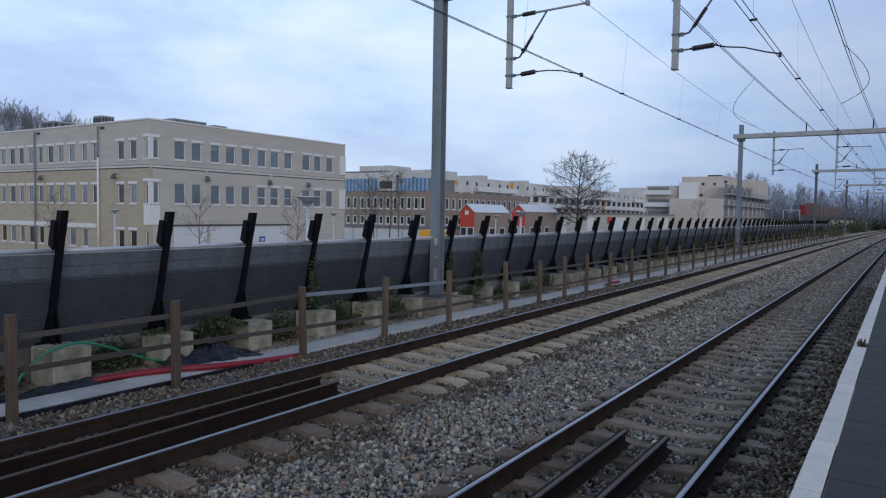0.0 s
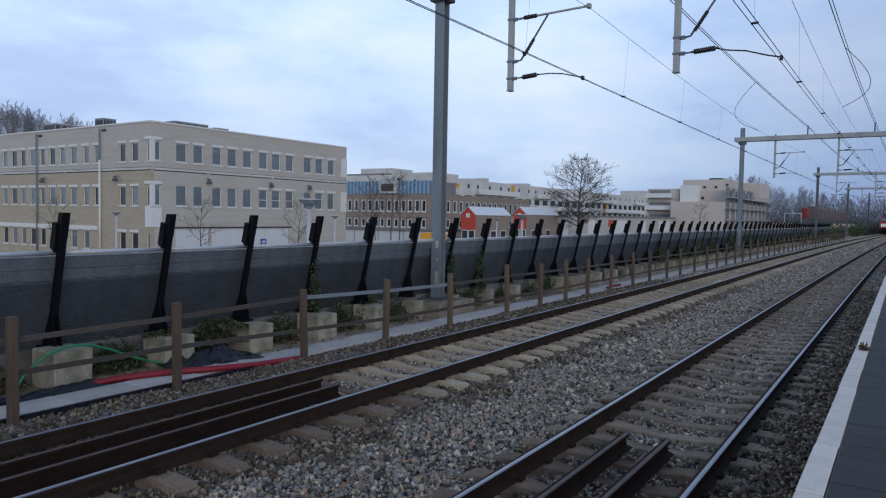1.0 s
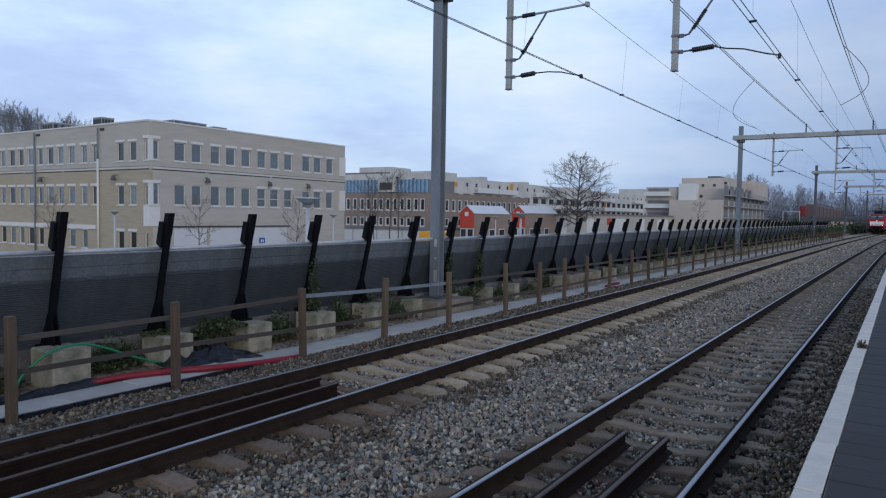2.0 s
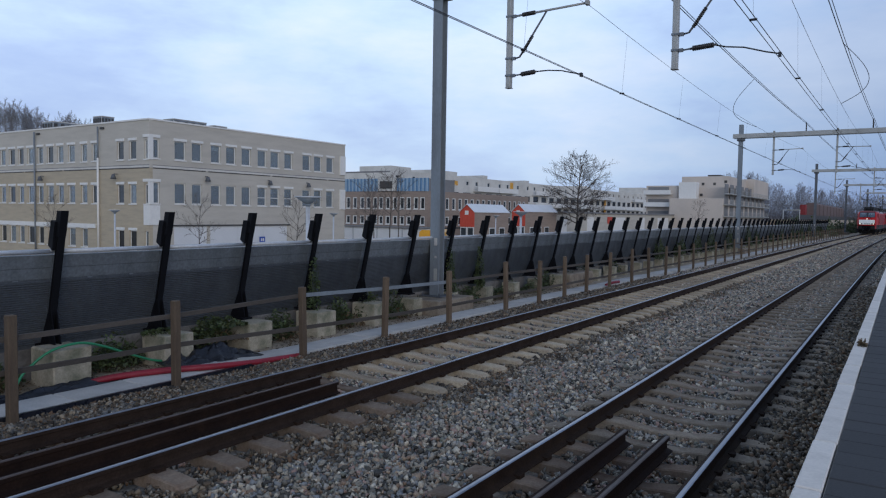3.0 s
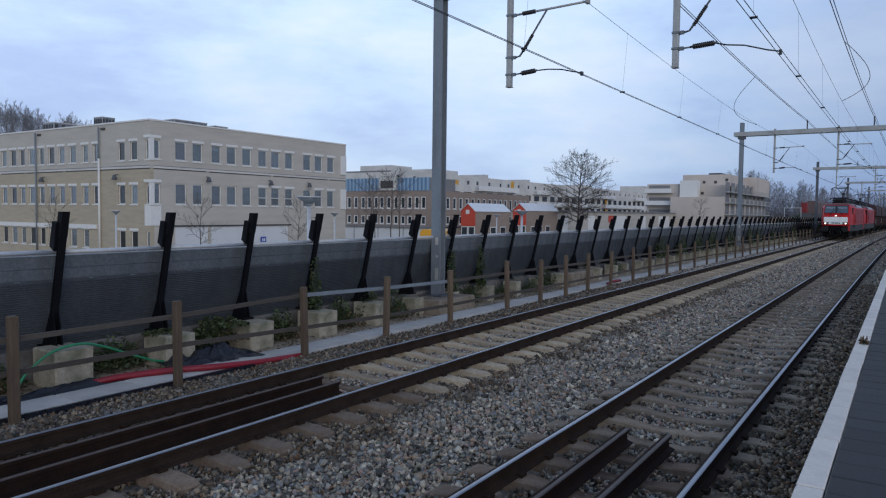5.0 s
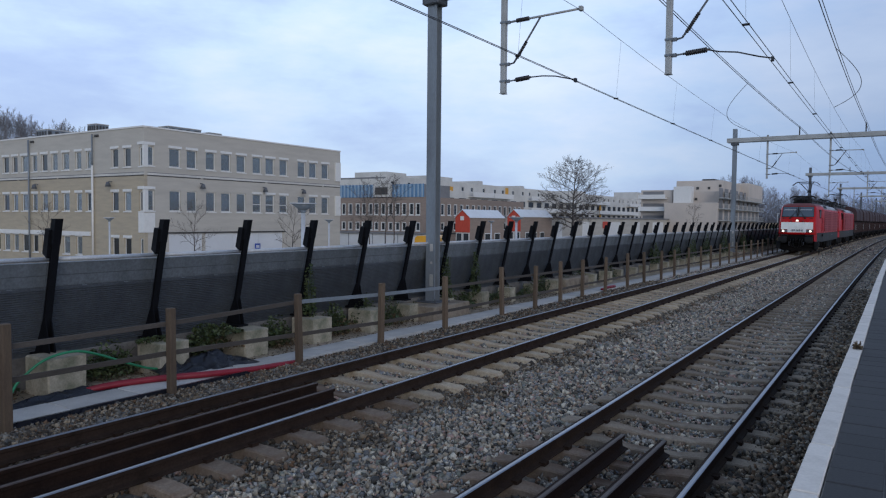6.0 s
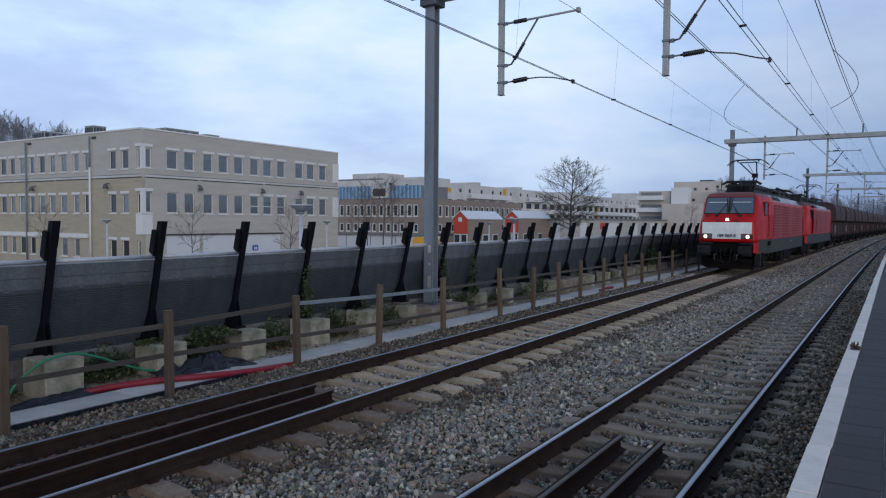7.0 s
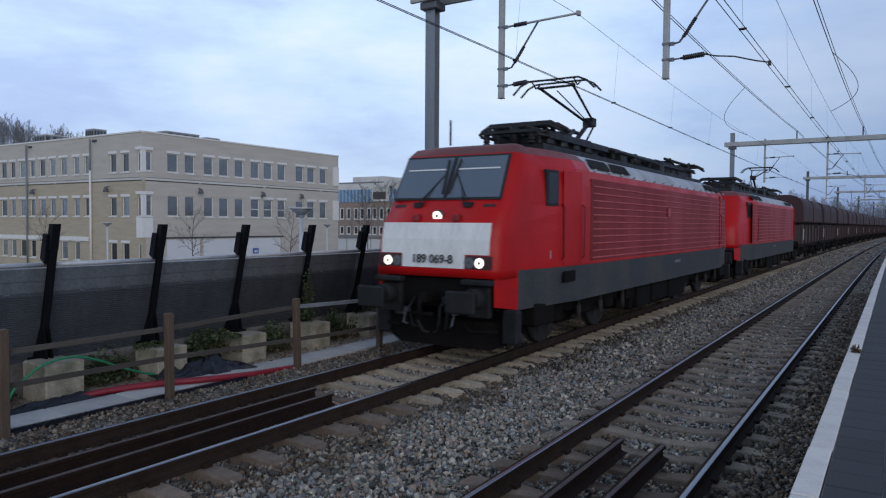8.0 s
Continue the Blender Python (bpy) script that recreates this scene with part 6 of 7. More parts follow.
            on_face(bm, [(s * xa, z - 0.025), (s * xb, z - 0.025), (s * xb, z + 0.025), (s * xa, z + 0.025)][::s], 0.012, 0.02)
            part("grab_slot", bm, M_LAMP_BOX, body, "dark red grab slot")
        bm = bmesh.new()
        box(bm, s * 0.4 - 0.06, s * 0.4 + 0.06, -8.97, -8.80, 2.3, 2.42, 0.02)
        part("socket_cover", bm, M_TRAIN_RED_DULL, body, "small dull red socket cover")
    bm = bmesh.new()
    on_face(bm, [(-0.26, 2.54), (0.26, 2.54), (0.26, 2.59), (-0.26, 2.59)], 0.012, 0.02)
    part("grab_slot", bm, M_LAMP_BOX, body, "dark red grab slot")
    bm = bmesh.new()
    yl = front_y(2.4)
    disc(bm, (0, yl - 0.03, 2.4), (0, 1, 0.3), 0.1, 0.06, 18)
    disc(bm, (0, yl - 0.065, 2.39), (0, 1, 0.3), 0.085, 0.016, 18, mi=1)
    disc(bm, (0, yl - 0.078, 2.39), (0, 1, 0.3), 0.028, 0.012, 10)
    part("headlamp", bm, [M_LAMP_RIM, M_LAMP], body, "lit round upper headlamp")
    cu = bpy.data.curves.new("running_number", "FONT")
    cu.body, cu.size, cu.align_x, cu.extrude, cu.offset = "189 069-8", 0.2, "CENTER", 0.003, 0.004
    tmp = bpy.data.objects.new("running_number", cu)
    scene.collection.objects.link(tmp)
    me = bpy.data.meshes.new_from_object(tmp.evaluated_get(bpy.context.evaluated_depsgraph_get()))
    bpy.data.objects.remove(tmp)
    me.materials.clear()
    me.materials.append(M_TEXT)
    num = shared("running_number", me, body, pose(0.0, -9.056, 1.61, 86.5, 0, 0))
    num["label"] = "dark painted running number"
    bm = bmesh.new()
    tube(bm, [(-0.55, -7.6, 3.73), (-0.55, -7.6, 4.2)], 0.02, 6)
    part("aerial", bm, M_ROOF_GEAR, l, "thin black roof aerial")
    # flanks
    for s in (-1, 1):
        for e in (-1, 1):
            bm = bmesh.new()
            pts = [(1.15, -8.98), (1.268, -8.44), (1.276, -8.385), (1.1, -8.385), (1.02, -8.8)]
            a = [bm.verts.new((s * x, e * -y, 0.85 if i in (1, 2, 3) else 0.93)) for i, (x, y) in enumerate(pts)]
            b = [bm.verts.new((s * x, e * -y, 1.376)) for x, y in pts]
            for k in range(5):
                bm.faces.new((a[k], a[(k + 1) % 5], b[(k + 1) % 5], b[k]))
            bm.faces.new(a)
            bm.faces.new(b)
            bmesh.ops.recalc_face_normals(bm, faces=bm.faces)
            part("cheek", bm, M_TRAIN_RED, l, "red lower corner cheek")
        bm = bmesh.new()
        pts = [(1.279, -8.38), (1.505, -6.4), (1.505, 6.4), (1.279, 8.38), (1.21, 8.38), (1.44, 6.4), (1.44, -6.4), (1.21, -8.38)]
        lo, hi = [bm.verts.new((s * x, y, 0.84)) for x, y in pts], [bm.verts.new((s * x, y, 1.5)) for x, y in pts]
        for k in range(8):
            bm.faces.new((lo[k], lo[(k + 1) % 8], hi[(k + 1) % 8], hi[k]))
        bm.faces.new((hi[0], hi[1], hi[6], hi[7]))
        bm.faces.new((hi[1], hi[2], hi[5], hi[6]))
        bm.faces.new((hi[2], hi[3], hi[4], hi[5]))
        bmesh.ops.recalc_face_normals(bm, faces=bm.faces)
        part("side_skirt", bm, M_TRAIN_GREY, l, "dusty grey side skirt")
        bm = bmesh.new()
        box(bm, min(s * 1.498, s * 1.506), max(s * 1.498, s * 1.506), -5.7, 7.15, 1.56, 3.16)
        side = part("ribbed_side", bm, M_TRAIN_RED_DULL, l, "dull red ribbed side panel")
        rib = bmesh.new()
        rv = [(0.0, 0.0), (0.016, 0.004), (0.02, 0.012), (0.016, 0.026), (0.0, 0.032)]
        extrude(rib, [(s * (1.504 + x), z) for x, z in rv], [(-5.6, 0, 0), (7.05, 0, 0)])
        bmesh.ops.recalc_face_normals(rib, faces=rib.faces)
        first = part("rib", rib, M_RIB, side, "worn pale red rib edge")
        for k in range(11):
            if k == 0:
                first.matrix_basis = pose(0, 0, 1.6)
            else:
                shared("rib", first.data, side, pose(0, 0, 1.6 + k * 0.14))
        for e in (-1, 1):
            # cab flank: local x outward, y from the nose backwards
            fl = Matrix.Diagonal((s, -e, 1, 1)) @ Matrix.Translation((1.295, -8.17, 0.03)) @ Matrix.Rotation(-math.atan(0.115), 4, "Z")
            bm = bmesh.new()
            box(bm, -0.09, -0.008, 0.70, 1.12, 2.56, 3.2, 0.006, m=fl)
            w = part("cab_window", bm, M_RUBBER, l, "black rubber frame")
            bm = bmesh.new()
            box(bm, -0.03, -0.003, 0.745, 1.075, 2.61, 3.15, m=fl)
            part("pane", bm, M_CABGLASS, w)
            bm = bmesh.new()
            box(bm, -0.01, 0.014, 1.27, 1.95, 1.5, 3.22, 0.004, m=fl)
            d = part("cab_door", bm, M_TRAIN_RED, l, "red cab door")
            bmesh_rails = (1.235, 1.99)
            for u in bmesh_rails:
                bm = bmesh.new()
                tube(bm, [fl @ Vector(v) for v in ((0, u, 1.6), (0.06, u, 1.65), (0.06, u, 2.55), (0, u, 2.6))], 0.016, 6)
                part("handrail", bm, M_TRAIN_RED_DULL, d)
        bm = bmesh.new()
        box(bm, min(s * 1.49, s * 1.53), max(s * 1.49, s * 1.53), -7.0, -6.5, 1.22, 1.42, 0.01)
        part("step_recess", bm, M_UNDER, l, "dark step recess")
        for y in (-5.6, -4.3, 4.4, 5.7):
            bm = bmesh.new()
            a = [(1.455, 3.36), (1.30, 3.56)]
            q = [bm.verts.new((s * (x + 0.014), yy, z + 0.01)) for x, z in a for yy in (y, y + 1.15)]
            bm.faces.new((q[0], q[1], q[3], q[2]))
            bmesh.ops.solidify(bm, geom=bm.faces[:], thickness=0.02)
            part("roof_grille", bm, M_TRAIN_GREY, l, "dark grey roof grille")
        bm = bmesh.new()
        box(bm, min(s * 1.55, s * 1.556), max(s * 1.55, s * 1.556), -0.3, -0.1, 2.5, 2.7)
        part("maker_mark", bm, M_RIB, side, "small pale marking")
        bm = bmesh.new()
        box(bm, min(s * 1.5, s * 1.509), max(s * 1.5, s * 1.509), 0.6, 1.2, 1.26, 1.33)
        part("data_mark", bm, M_UNDER_PALE, l, "small pale data marking")
        bm = bmesh.new()
        box(bm, min(s * 1.30, s * 1.395), max(s * 1.30, s * 1.395), -7.36, -7.33, 1.66, 1.8)
        part("cab_number", bm, M_TRAIN_ROOF, l, "small pale cab marking")
        for k in range(16):
            bm = bmesh.new()
            y = -5.5 + 0.82 * k
            tube(bm, [(s * 1.475, y, 3.32), (s * 1.5, y + 0.05, 3.35), (s * 1.475, y + 0.1, 3.32)], 0.018, 5)
            part("lifting_eye", bm, M_TRAIN_ROOF, l, "small pale roof eye")
    # underside
    for e in (-1, 1):
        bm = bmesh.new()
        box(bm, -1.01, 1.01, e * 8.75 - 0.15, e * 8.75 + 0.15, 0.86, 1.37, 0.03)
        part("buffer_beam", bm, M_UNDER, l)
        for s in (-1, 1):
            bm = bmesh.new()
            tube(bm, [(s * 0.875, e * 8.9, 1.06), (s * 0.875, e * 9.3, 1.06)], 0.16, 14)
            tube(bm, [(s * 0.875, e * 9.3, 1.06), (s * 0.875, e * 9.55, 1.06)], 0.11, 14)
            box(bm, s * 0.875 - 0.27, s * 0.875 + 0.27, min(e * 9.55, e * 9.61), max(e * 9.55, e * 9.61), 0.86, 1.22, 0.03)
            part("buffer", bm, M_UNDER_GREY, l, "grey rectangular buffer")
            bm = bmesh.new()
            box(bm, s * 1.28 - 0.14, s * 1.28 + 0.14, e * 8.6 - 0.1, e * 8.6 + 0.1, 0.3, 0.86, 0.03)
            part("step_bracket", bm, M_UNDER_GREY, l, "grey step bracket")
            bm = bmesh.new()
            tube(bm, [(s * 0.4, e * 8.95, 1.0), (s * 0.38, e * 9.15, 0.85), (s * 0.34, e * 9.12, 0.55), (s * 0.26, e * 9.0, 0.5)], 0.028, 7)
            part("brake_hose", bm, M_RUBBER, l)
        bm = bmesh.new()
        box(bm, -0.07, 0.07, min(e * 8.9, e * 9.35), max(e * 8.9, e * 9.35), 0.96, 1.12, 0.02)
        tube(bm, [(0, e * 9.3, 1.1), (0, e * 9.42, 0.95), (0, e * 9.38, 0.7)], 0.04, 8)
        tube(bm, [(-0.2, e * 9.3, 0.78), (0.2, e * 9.3, 0.78)], 0.035, 8)
        part("coupling", bm, M_UNDER, l, "black screw coupling")
        for s in (-1, 1):
            bm = bmesh.new()
            tube(bm, [(s * 0.22, e * 8.92, 0.98), (s * 0.22, e * 9.12, 0.9), (s * 0.2, e * 9.14, 0.62), (s * 0.14, e * 9.1, 0.46), (s * 0.05, e * 9.05, 0.44)], 0.024, 7)
            box(bm, s * 0.22 - 0.035, s * 0.22 + 0.035, min(e * 8.9, e * 9.02), max(e * 8.9, e * 9.02), 0.95, 1.04)
            part("air_hose", bm, M_RUBBER, l)
            bm = bmesh.new()
            tube(bm, [(s * 0.48, e * 9.1, 0.78), (s * 0.48, e * 9.18, 0.6), (s * 0.42, e * 9.14, 0.56)], 0.02, 6)
            disc(bm, (s * 0.48, e * 9.06, 0.8), (0, 1, 0), 0.045, 0.12, 10)
            part("hose_cock", bm, M_LAMP_RIM, l, "grey hose cock")
            bm = bmesh.new()
            box(bm, s * 0.875 - 0.28, s * 0.875 + 0.28, min(e * 8.95, e * 9.12), max(e * 8.95, e * 9.12), 1.27, 1.36, 0.02)
            box(bm, s * 0.875 - 0.2, s * 0.875 + 0.2, min(e * 8.88, e * 9.0), max(e * 8.88, e * 9.0), 0.74, 1.25, 0.02)
            part("buffer_mount", bm, M_UNDER_GREY, l)
            bm = bmesh.new()
            tube(bm, [(s * 0.55, e * 8.95, 0.62), (s * 0.72, e * 8.98, 0.5), (s * 1.1, e * 8.75, 0.5)], 0.03, 6)
            part("guard_iron", bm, M_UNDER, l)
        bm = bmesh.new()
        prof = [(-1.25, 0.3), (-0.9, 0.16), (0.9, 0.16), (1.25, 0.3), (1.25, 0.62), (-1.25, 0.62)]
        a = [bm.verts.new((x, e * (8.55 + 0.4 * (1 - abs(x) / 1.3)), z)) for x, z in prof]
        b = [bm.verts.new((x, e * (8.45 + 0.4 * (1 - abs(x) / 1.3)), z)) for x, z in prof]
        for k in range(6):
            bm.faces.new((a[k], a[(k + 1) % 6], b[(k + 1) % 6], b[k]))
        bm.faces.new(a)
        bm.faces.new(b)
        bmesh.ops.recalc_face_normals(bm, faces=bm.faces)
        part("snow_plough", bm, M_UNDER, l, "black snow plough")
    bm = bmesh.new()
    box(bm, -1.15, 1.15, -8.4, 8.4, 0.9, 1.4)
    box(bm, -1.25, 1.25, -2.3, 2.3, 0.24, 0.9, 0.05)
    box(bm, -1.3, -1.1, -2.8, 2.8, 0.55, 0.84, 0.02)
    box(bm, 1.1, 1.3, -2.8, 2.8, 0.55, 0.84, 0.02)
    # Unseen core between the wheels, added to block light from the far side.
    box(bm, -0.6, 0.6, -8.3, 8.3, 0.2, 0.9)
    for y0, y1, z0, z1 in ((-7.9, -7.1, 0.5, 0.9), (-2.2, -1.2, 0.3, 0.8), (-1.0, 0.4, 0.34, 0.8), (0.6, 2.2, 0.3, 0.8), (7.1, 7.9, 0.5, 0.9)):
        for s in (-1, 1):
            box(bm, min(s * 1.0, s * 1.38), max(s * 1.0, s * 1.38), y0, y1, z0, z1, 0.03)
    part("underframe", bm, M_UNDER, l, "sooty underframe, blackened for shade, with equipment boxes")
    wm = wheelset_mesh(0.625)
    for y in (-4.95, 4.95):
        build_bogie(l, y, 2.9, 0.625, wm)
    # roof gear
    bm = bmesh.new()
    box(bm, -0.66, 0.66, -6.1, 7.2, 3.66, 3.86)
    for k in range(9):
        y = -6.3 + 1.55 * k
        for x in (-0.5, 0.5):
            insulator(bm, (x, y, 3.84), (x, y, 4.08), 0.07, 4)
        box(bm, -0.6, 0.6, y - 0.08, y + 0.08, 4.06, 4.12)
    tube(bm, [(0.45, -6.4, 4.16), (0.45, 6.4, 4.16)], 0.03, 6)
    tube(bm, [(-0.45, -6.4, 4.14), (-0.45, 6.4, 4.14)], 0.03, 6)
    for y in (-5.6, -4.9, -4.2, -3.5):
        box(bm, -0.62, 0.62, y - 0.14, y + 0.14, 3.86, 4.1, 0.04)
    for x in (-0.6, 0.0, 0.6):
        box(bm, x - 0.06, x + 0.06, -5.8, -2.4, 4.0, 4.13)
    box(bm, -0.3, 0.35, -1.2, -0.4, 3.85, 4.25, 0.05)
    box(bm, -0.35, 0.25, 0.5, 1.6, 3.85, 4.2, 0.05)
    box(bm, -0.2, 0.5, 2.3, 2.9, 3.85, 4.22, 0.05)
    box(bm, -0.2, 0.2, 3.6, 5.0, 3.85, 4.18, 0.05)
    box(bm, -0.5, 0.5, -5.9, -2.7, 3.86, 4.1, 0.04)
    box(bm, -0.5, 0.5, 4.0, 6.6, 3.86, 4.1, 0.04)
    rnd = random.Random(61)
    for k in range(40):
        y, x = -6.2 + 13.2 * k / 39 + rnd.uniform(-0.1, 0.1), rnd.uniform(-0.6, 0.6)
        h = rnd.uniform(0.16, 0.42)
        if k % 3 == 0:
            tube(bm, [(x, y, 3.85), (x, y, 3.85 + h)], rnd.uniform(0.07, 0.13), 8)
        else:
            a, b = rnd.uniform(0.08, 0.22), rnd.uniform(0.12, 0.34)
            box(bm, x - a, x + a, y - b, y + b, 3.85, 3.85 + h, 0.02)
    for x in (-0.62, -0.2, 0.3, 0.62):
        tube(bm, [(x, -6.3, 4.02), (x * 0.9, -2.0, 4.12), (x, 2.0, 4.05), (x * 0.8, 7.0, 4.1)], 0.035, 6)
    part("roof_gear", bm, M_ROOF_GEAR, l, "black roof conductors and insulators")
    for y, e in ((-4.6, 1), (5.3, -1)):
        bm = bmesh.new()
        for x in (-0.55, 0.55):
            tube(bm, [(x, y - 1.2, 4.12), (x, y + 1.3, 4.15)], 0.035, 6)
            tube(bm, [(x * 0.8, y - e * 1.3, 4.24), (x * 0.4, y + e * 1.2, 4.2)], 0.03, 6)
        for yy in (-1.2, 0.0, 1.2):
            tube(bm, [(-0.6, y + yy, 4.13), (0.6, y + yy, 4.13)], 0.04, 6)
        tube(bm, [(-0.92, y - e * 1.25, 4.12), (-0.7, y - e * 1.3, 4.25), (0.7, y - e * 1.3, 4.25), (0.92, y - e * 1.25, 4.12)], 0.035, 6)
        tube(bm, [(-0.7, y - e * 1.0, 4.25), (0.7, y - e * 1.0, 4.25)], 0.03, 6)
        for x in (-0.5, 0.5):
            tube(bm, [(x, y - e * 1.2, 4.3), (x * 0.7, y, 4.34), (x * 0.5, y + e * 1.3, 4.38)], 0.045, 6)
            tube(bm, [(x, y - e * 0.6, 4.13), (x, y - e * 0.8, 4.36)], 0.055, 6)
            tube(bm, [(x * 0.6, y + e * 0.2, 4.14), (x * 0.6, y + e * 0.9, 4.38)], 0.06, 8)
        for q in (0.85, 1.2):
            tube(bm, [(-0.9, y - e * q, 4.18), (-0.68, y - e * q, 4.31), (0.68, y - e * q, 4.31), (0.9, y - e * q, 4.18)], 0.04, 6)
        box(bm, -0.3, 0.3, y + e * 0.7 - 0.15, y + e * 0.7 + 0.15, 4.14, 4.36, 0.03)
        part("folded_pantograph", bm, M_ROOF_GEAR, l, "black folded pantograph")
    bm = bmesh.new()
    for x in (-0.4, 0.4):
        tube(bm, [(x, -3.3, 4.14), (x, -2.4, 4.14)], 0.04, 6)
    tube(bm, [(0, -3.0, 4.16), (0, -1.95, 4.82)], 0.055, 8)
    tube(bm, [(0.12, -2.6, 4.16), (0.12, -1.9, 4.75)], 0.025, 6)
    box(bm, -0.14, 0.14, -2.05, -1.8, 4.7, 4.92, 0.02)
    for x in (-0.1, 0.1):
        tube(bm, [(x, -1.95, 4.84), (x * 4, -4.0, 5.36)], 0.032, 6)
    tube(bm, [(0, -1.9, 4.78), (0, -3.95, 5.28)], 0.014, 5)
    tube(bm, [(-0.45, -4.0, 5.36), (0.45, -4.0, 5.36)], 0.03, 6)
    for yy in (-4.2, -3.8):
        tube(bm, [(-0.98, yy, 5.22), (-0.8, yy, 5.40), (-0.6, yy, 5.49), (0.6, yy, 5.49), (0.8, yy, 5.40), (0.98, yy, 5.22)], 0.024, 6)
    for x in (-0.5, 0.5):
        tube(bm, [(x, -4.2, 5.47), (x, -4.0, 5.36), (x, -3.8, 5.47)], 0.018, 5)
    part("raised_pantograph", bm, M_ROOF_GEAR, l, "black raised pantograph touching the wire")
    return l


def build_wagon():
    w = thing("hopper_wagon", label="dark brown bulk hopper wagon with a rounded hood", category="freight wagon", group="hopper wagons of the freight train")
    L = 6.1
    bm = bmesh.new()
    hood = [(1.46, 2.5), (1.54, 2.58), (1.5, 3.55), (1.4, 3.86), (1.15, 4.08), (0.7, 4.2), (-0.7, 4.2), (-1.15, 4.08), (-1.4, 3.86), (-1.5, 3.55), (-1.54, 2.58), (-1.46, 2.5)]
    extrude(bm, hood, [(-L, 0, 0), (L, 0, 0)])
    bmesh.ops.recalc_face_normals(bm, faces=bm.faces)
    part("hood", bm, M_WAGON, w, "dark brown rounded hood")
    for k in range(3):
        y = -L + 0.06 + k * (2 * L - 0.12) / 2
        bm = bmesh.new()
        extrude(bm, [(x * 1.025, z * 1.006 if z > 2.6 else z) for x, z in hood], [(y - 0.05, 0, 0), (y + 0.05, 0, 0)])
        bmesh.ops.recalc_face_normals(bm, faces=bm.faces)
        part("hood_rib", bm, M_WAGON, w)
    bm = bmesh.new()
    extrude(bm, [(-1.25, 1.05), (1.25, 1.05), (1.38, 1.2), (1.38, 2.349), (-1.38, 2.349), (-1.38, 1.2)], [(-L + 0.15, 0, 0), (L - 0.15, 0, 0)])
    bmesh.ops.recalc_face_normals(bm, faces=bm.faces)
    low = part("hopper", bm, M_WAGON_LOW, w, "dusty brown hopper side")
    # Solid near-black strip that paints the shadow below the hood's ledge.
    bm = bmesh.new()
    box(bm, -1.3, 1.3, -L + 0.1, L - 0.1, 2.35, 2.499)
    part("hood_slot", bm, M_UNDER, w, "near-black strip for the shade under the hood")
    for s in (-1, 1):
        for k in range(7):
            y = -L + 0.25 + k * (2 * L - 0.5) / 6
            bm = bmesh.new()
            box(bm, min(s * 1.381, s * 1.47), max(s * 1.381, s * 1.47), y - 0.05, y + 0.05, 1.1, 2.348)
            part("side_rib", bm, M_WAGON, low)
        bm = bmesh.new()
        box(bm, min(s * 1.382, s * 1.396), max(s * 1.382, s * 1.396), -4.4, -3.7, 1.4, 2.1)
        part("pale_plate", bm, M_TRAIN_ROOF, low, "pale grey data plate")
        for k in range(3):
            y = -3.4 + k * 3.2
            bm = bmesh.new()
            box(bm, min(s * 1.382, s * 1.41), max(s * 1.382, s * 1.41), y, y + 0.5, 2.2, 2.33)
            part("latch", bm, M_UNDER, low, "dark hatch latch")
    bm = bmesh.new()
    for e in (-1, 1):
        box(bm, -1.3, 1.3, min(e * L, e * (L + 0.1)), max(e * L, e * (L + 0.1)), 0.95, 1.3)
        for s in (-1, 1):
            tube(bm, [(s * 0.875, e * (L + 0.1), 1.06), (s * 0.875, e * (L + 0.6), 1.06)], 0.1, 10)
            disc(bm, (s * 0.875, e * (L + 0.62), 1.06), (0, 1, 0), 0.25, 0.05, 16)
    box(bm, -0.4, 0.4, -L, L, 0.85, 1.06)
    for s in (-1, 1):
        box(bm, s * 1.25 - 0.06, s * 1.25 + 0.06, -L, L, 0.92, 1.12)
    box(bm, -1.1, 1.1, -1.6, 1.6, 0.5, 0.9, 0.1)
    part("underframe", bm, M_UNDER, w, "sooty underframe, blackened for shade, with round buffers")
    wm = wheelset_mesh(0.46)
    for y in (-4.2, 4.2):
        build_bogie(w, y, 1.8, 0.46, wm, 0.98)
    return w


loco = build_loco()
loco_rear = copy_thing(loco, pose(0, 0, 0))
tagged(loco_rear, "second red electric locomotive coupled behind the first")
wagon = build_wagon()
wagons = [wagon] + [copy_thing(wagon, pose(0, 0, 0)) for _ in range(17)]

# parked train on the bank beyond the bend
bm = bmesh.new()
extrude(bm, [(-33.0, -0.7), (-20.8, -0.7), (-22.4, 2.0), (-29.0, 2.0)], [(200, 0, 0), (300, 0, 0), (430, 4, 0)])
bmesh.ops.recalc_face_normals(bm, faces=bm.faces)
tagged(part("embankment", bm, M_GROUND), "grassy bank carrying a side line", "embankment", kind="structure")


bm = bmesh.new()
extrude(bm, [(-22.75, 1.9), (-22.5, 1.9), (-22.5, 3.35), (-22.75, 3.35)], [(200, 0, 0), (300, 0, 0), (430, 4, 0)])
bmesh.ops.recalc_face_normals(bm, faces=bm.faces)
tagged(part("bank_parapet", bm, M_DARK), "low dark parapet along the top of the bank", "parapet")


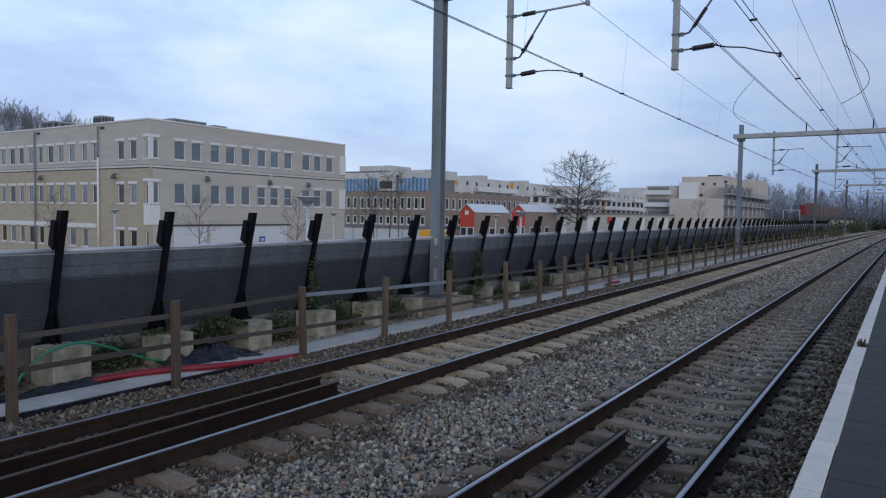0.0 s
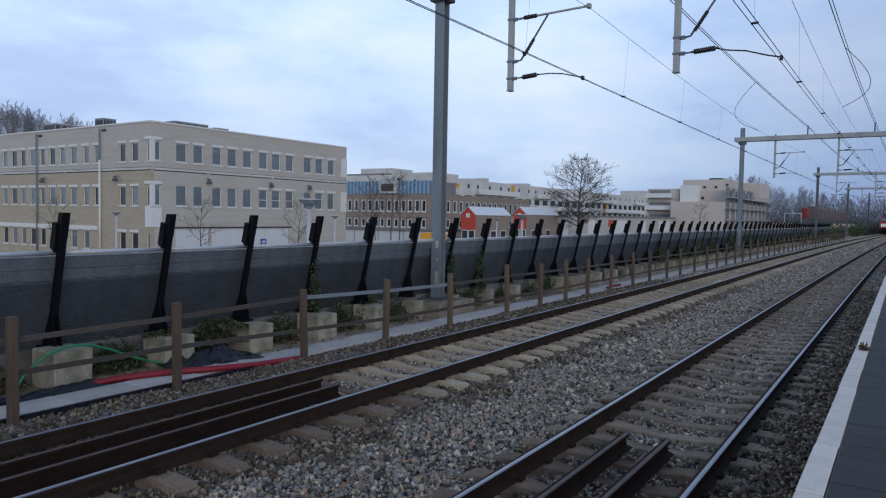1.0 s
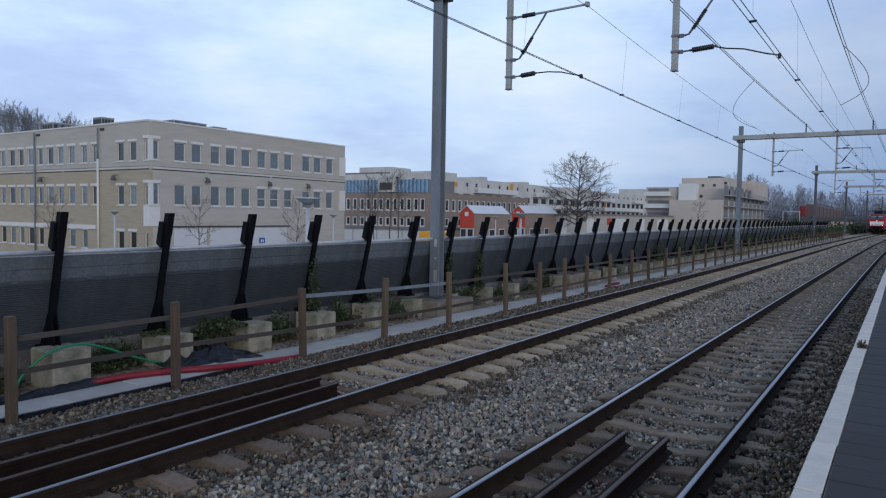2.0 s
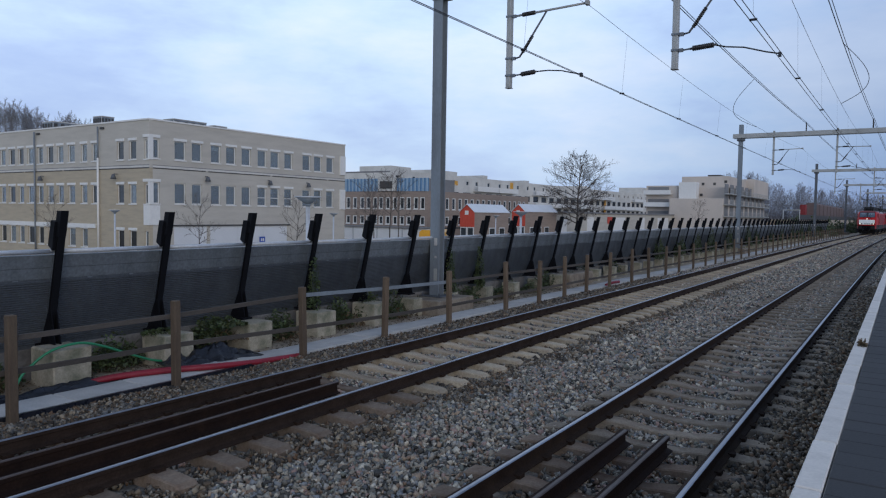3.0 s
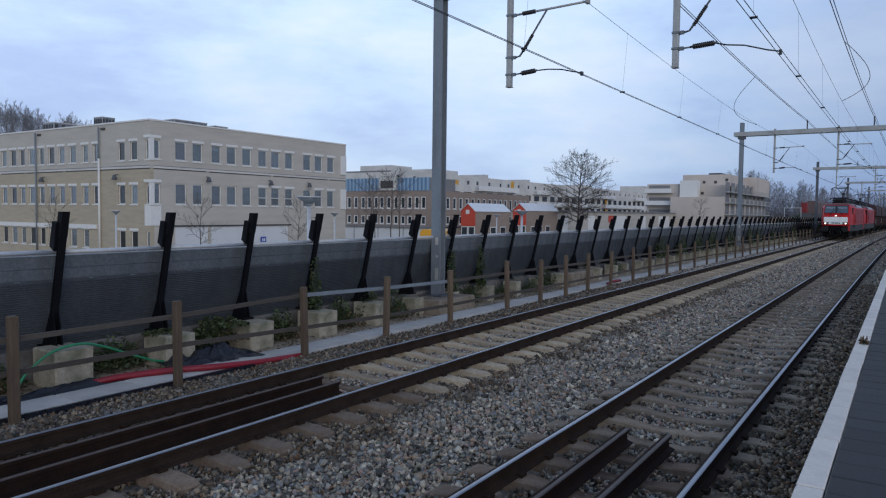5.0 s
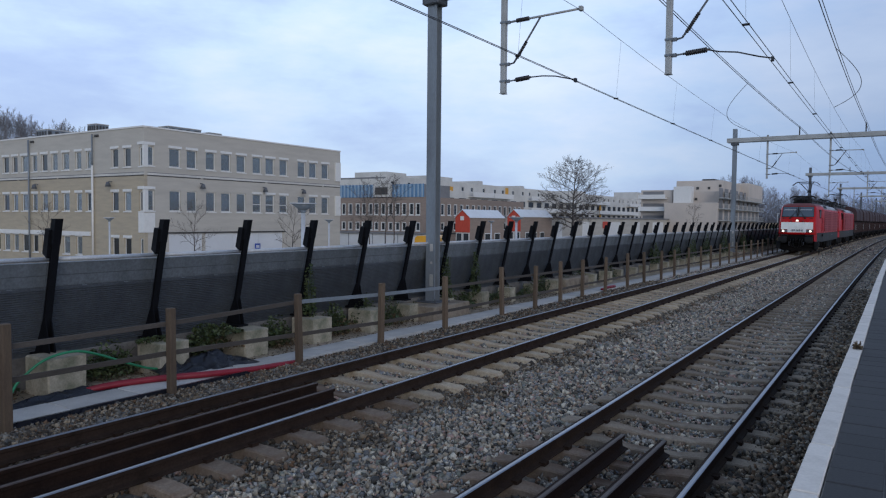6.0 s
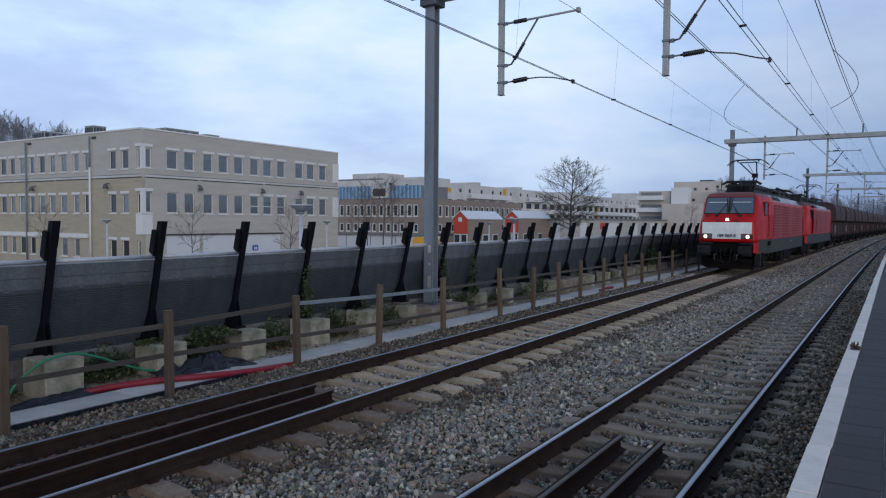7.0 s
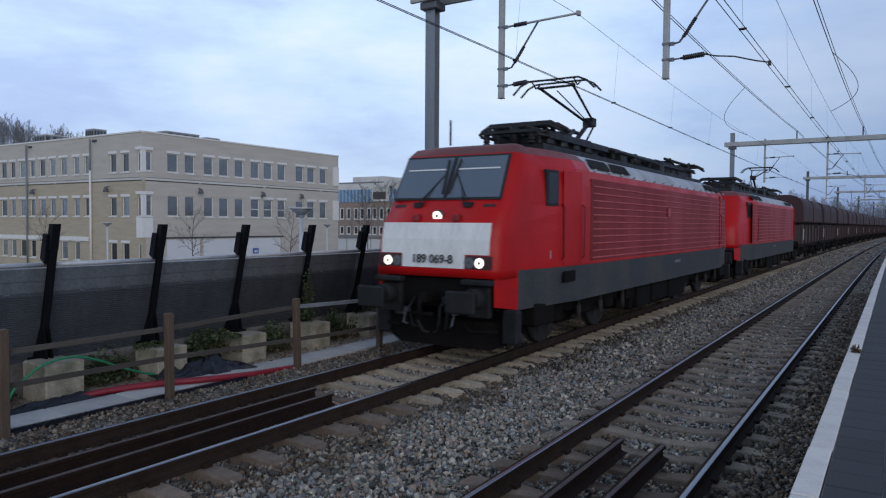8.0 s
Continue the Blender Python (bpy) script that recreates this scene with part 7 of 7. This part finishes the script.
def parked_wagon(y):
    w = thing("covered_wagon", pose(-24.6, y, 2.0), "red-brown covered wagon parked on the bank", "freight wagon", "parked wagons on the bank")
    bm = bmesh.new()
    extrude(bm, [(-1.4, 1.2), (1.4, 1.2), (1.4, 4.7), (1.0, 5.2), (-1.0, 5.2), (-1.4, 4.7)], [(-6.2, 0, 0), (6.2, 0, 0)])
    bmesh.ops.recalc_face_normals(bm, faces=bm.faces)
    part("body", bm, M_HAZED_WAGON, w)
    bm = bmesh.new()
    box(bm, -1.1, 1.1, -6.6, 6.6, 0.7, 1.2)
    part("underframe", bm, M_UNDER, w)
    for yy in (-4.5, -2.9, 2.9, 4.5):
        bm = bmesh.new()
        disc(bm, (0.75, yy, 0.46), (1, 0, 0), 0.46, 0.13, 18)
        disc(bm, (-0.75, yy, 0.46), (1, 0, 0), 0.46, 0.13, 18)
        tube(bm, [(-0.8, yy, 0.46), (0.8, yy, 0.46)], 0.08, 8)
        part("wheelset", bm, M_UNDER, w)


for k in range(9):
    parked_wagon(250.5 + 13.4 * k)
c = thing("red_container", pose(-25.95, 239.5, 2.0), "red steel container standing on the bank", "container")
bm = bmesh.new()
box(bm, -0.75, 0.75, -1.8, 1.8, 0.0, 4.5, 0.04)
for k in range(6):
    box(bm, -0.7 + 0.25 * k, -0.58 + 0.25 * k, -1.85, -1.8, 0.3, 4.3)
part("shell", bm, M_FAR_RED, c)


# ---- loose stones ----
def brown_ground(x, y):
    """Brake dust lies along the rails and outside the near track."""
    w = 0.22 * np.sin(y * 2.1 + 2 * np.sin(x * 2.3)) + 0.15 * np.sin(y * 7.3 + x * 4)
    return ((x - T1 > -1.25 - w) & (x - T1 < 1.65 + w) & (np.abs(x - T1) > 0.6 + 0.3 * w)) | (x < T1 - 1.2 + w) | ((x > T2 - 1.0 + w) & (np.abs(x - T2) > 0.5 + 0.5 * w))


stones("ballast_stones", 760, -8.83, -0.62, 2.6, 11.0, 0.0275, M_STONE, 3, "grey and brown crushed stones of the ballast", bed_height, lambda x, y: skip_all(x, y) | brown_ground(x, y))
stones("rusty_ballast_stones", 760, -8.83, -0.62, 2.6, 11.0, 0.027, M_STONE_B, 5, "rust-dusted crushed stones between the rails", bed_height, lambda x, y: skip_all(x, y) | ~brown_ground(x, y))
stones("farther_ballast_stones", 420, -8.83, -0.62, 11.0, 30.0, 0.034, M_STONE, 7, "grey crushed stones of the ballast farther along", bed_height, lambda x, y: skip_all(x, y) | brown_ground(x, y))
stones("farther_rusty_stones", 420, -8.83, -0.62, 11.0, 30.0, 0.034, M_STONE_B, 8, "rust-dusted crushed stones of the near track", bed_height, lambda x, y: skip_all(x, y) | ~brown_ground(x, y))
stones("distant_ballast_stones", 150, -8.5, -0.62, 30.0, 62.0, 0.046, M_STONE, 9, "grey crushed stones of the distant ballast", bed_height, skip_all)
stones("remote_ballast_stones", 34, -8.5, -0.62, 62.0, 125.0, 0.085, M_STONE, 10, "grey crushed stones of the remote ballast", bed_height, skip_all)


# ---- motion ----
def train_y(t):
    """Where the leading front stands at t seconds."""
    s = 8.0 - t
    return 9.96 + 24.482 * s - 0.088 * s * s


def on_line(y, lead, turn=0):
    c = y + lead
    return pose(T1 + curve_off(c), c, 0, 0, 0, turn - heading(c))


def spin(thing_ob, radius, way=1):
    for b in thing_ob.children:
        if b.name.split(".")[0] != "bogie":
            continue
        for ws in b.children:
            q = ws.matrix_basis.translation.copy()
            rows = []
            for k in range(241):
                t = k / 30
                rows.append((t, pose(q.x, q.y, q.z) @ Matrix.Rotation(way * (train_y(t) - 9.96) / radius, 4, "X")))
            walk(ws, rows)


def motions():
    times = [0.25 * k for k in range(33)]
    cars = [(loco, 9.0), (loco_rear, 9.0 + 19.9)]
    cars += [(w, 9.0 + 19.9 + 9.8 + 6.75 + 13.45 * k) for k, w in enumerate(wagons)]
    for car, lead in cars:
        turn = 180 if car == loco_rear else 0
        walk(car, [(t, on_line(train_y(t), lead, turn)) for t in times])
    spin(loco, 0.625)
    spin(loco_rear, 0.625, -1)
    for car, lead in cars[2:5]:
        spin(car, 0.46)


motions()
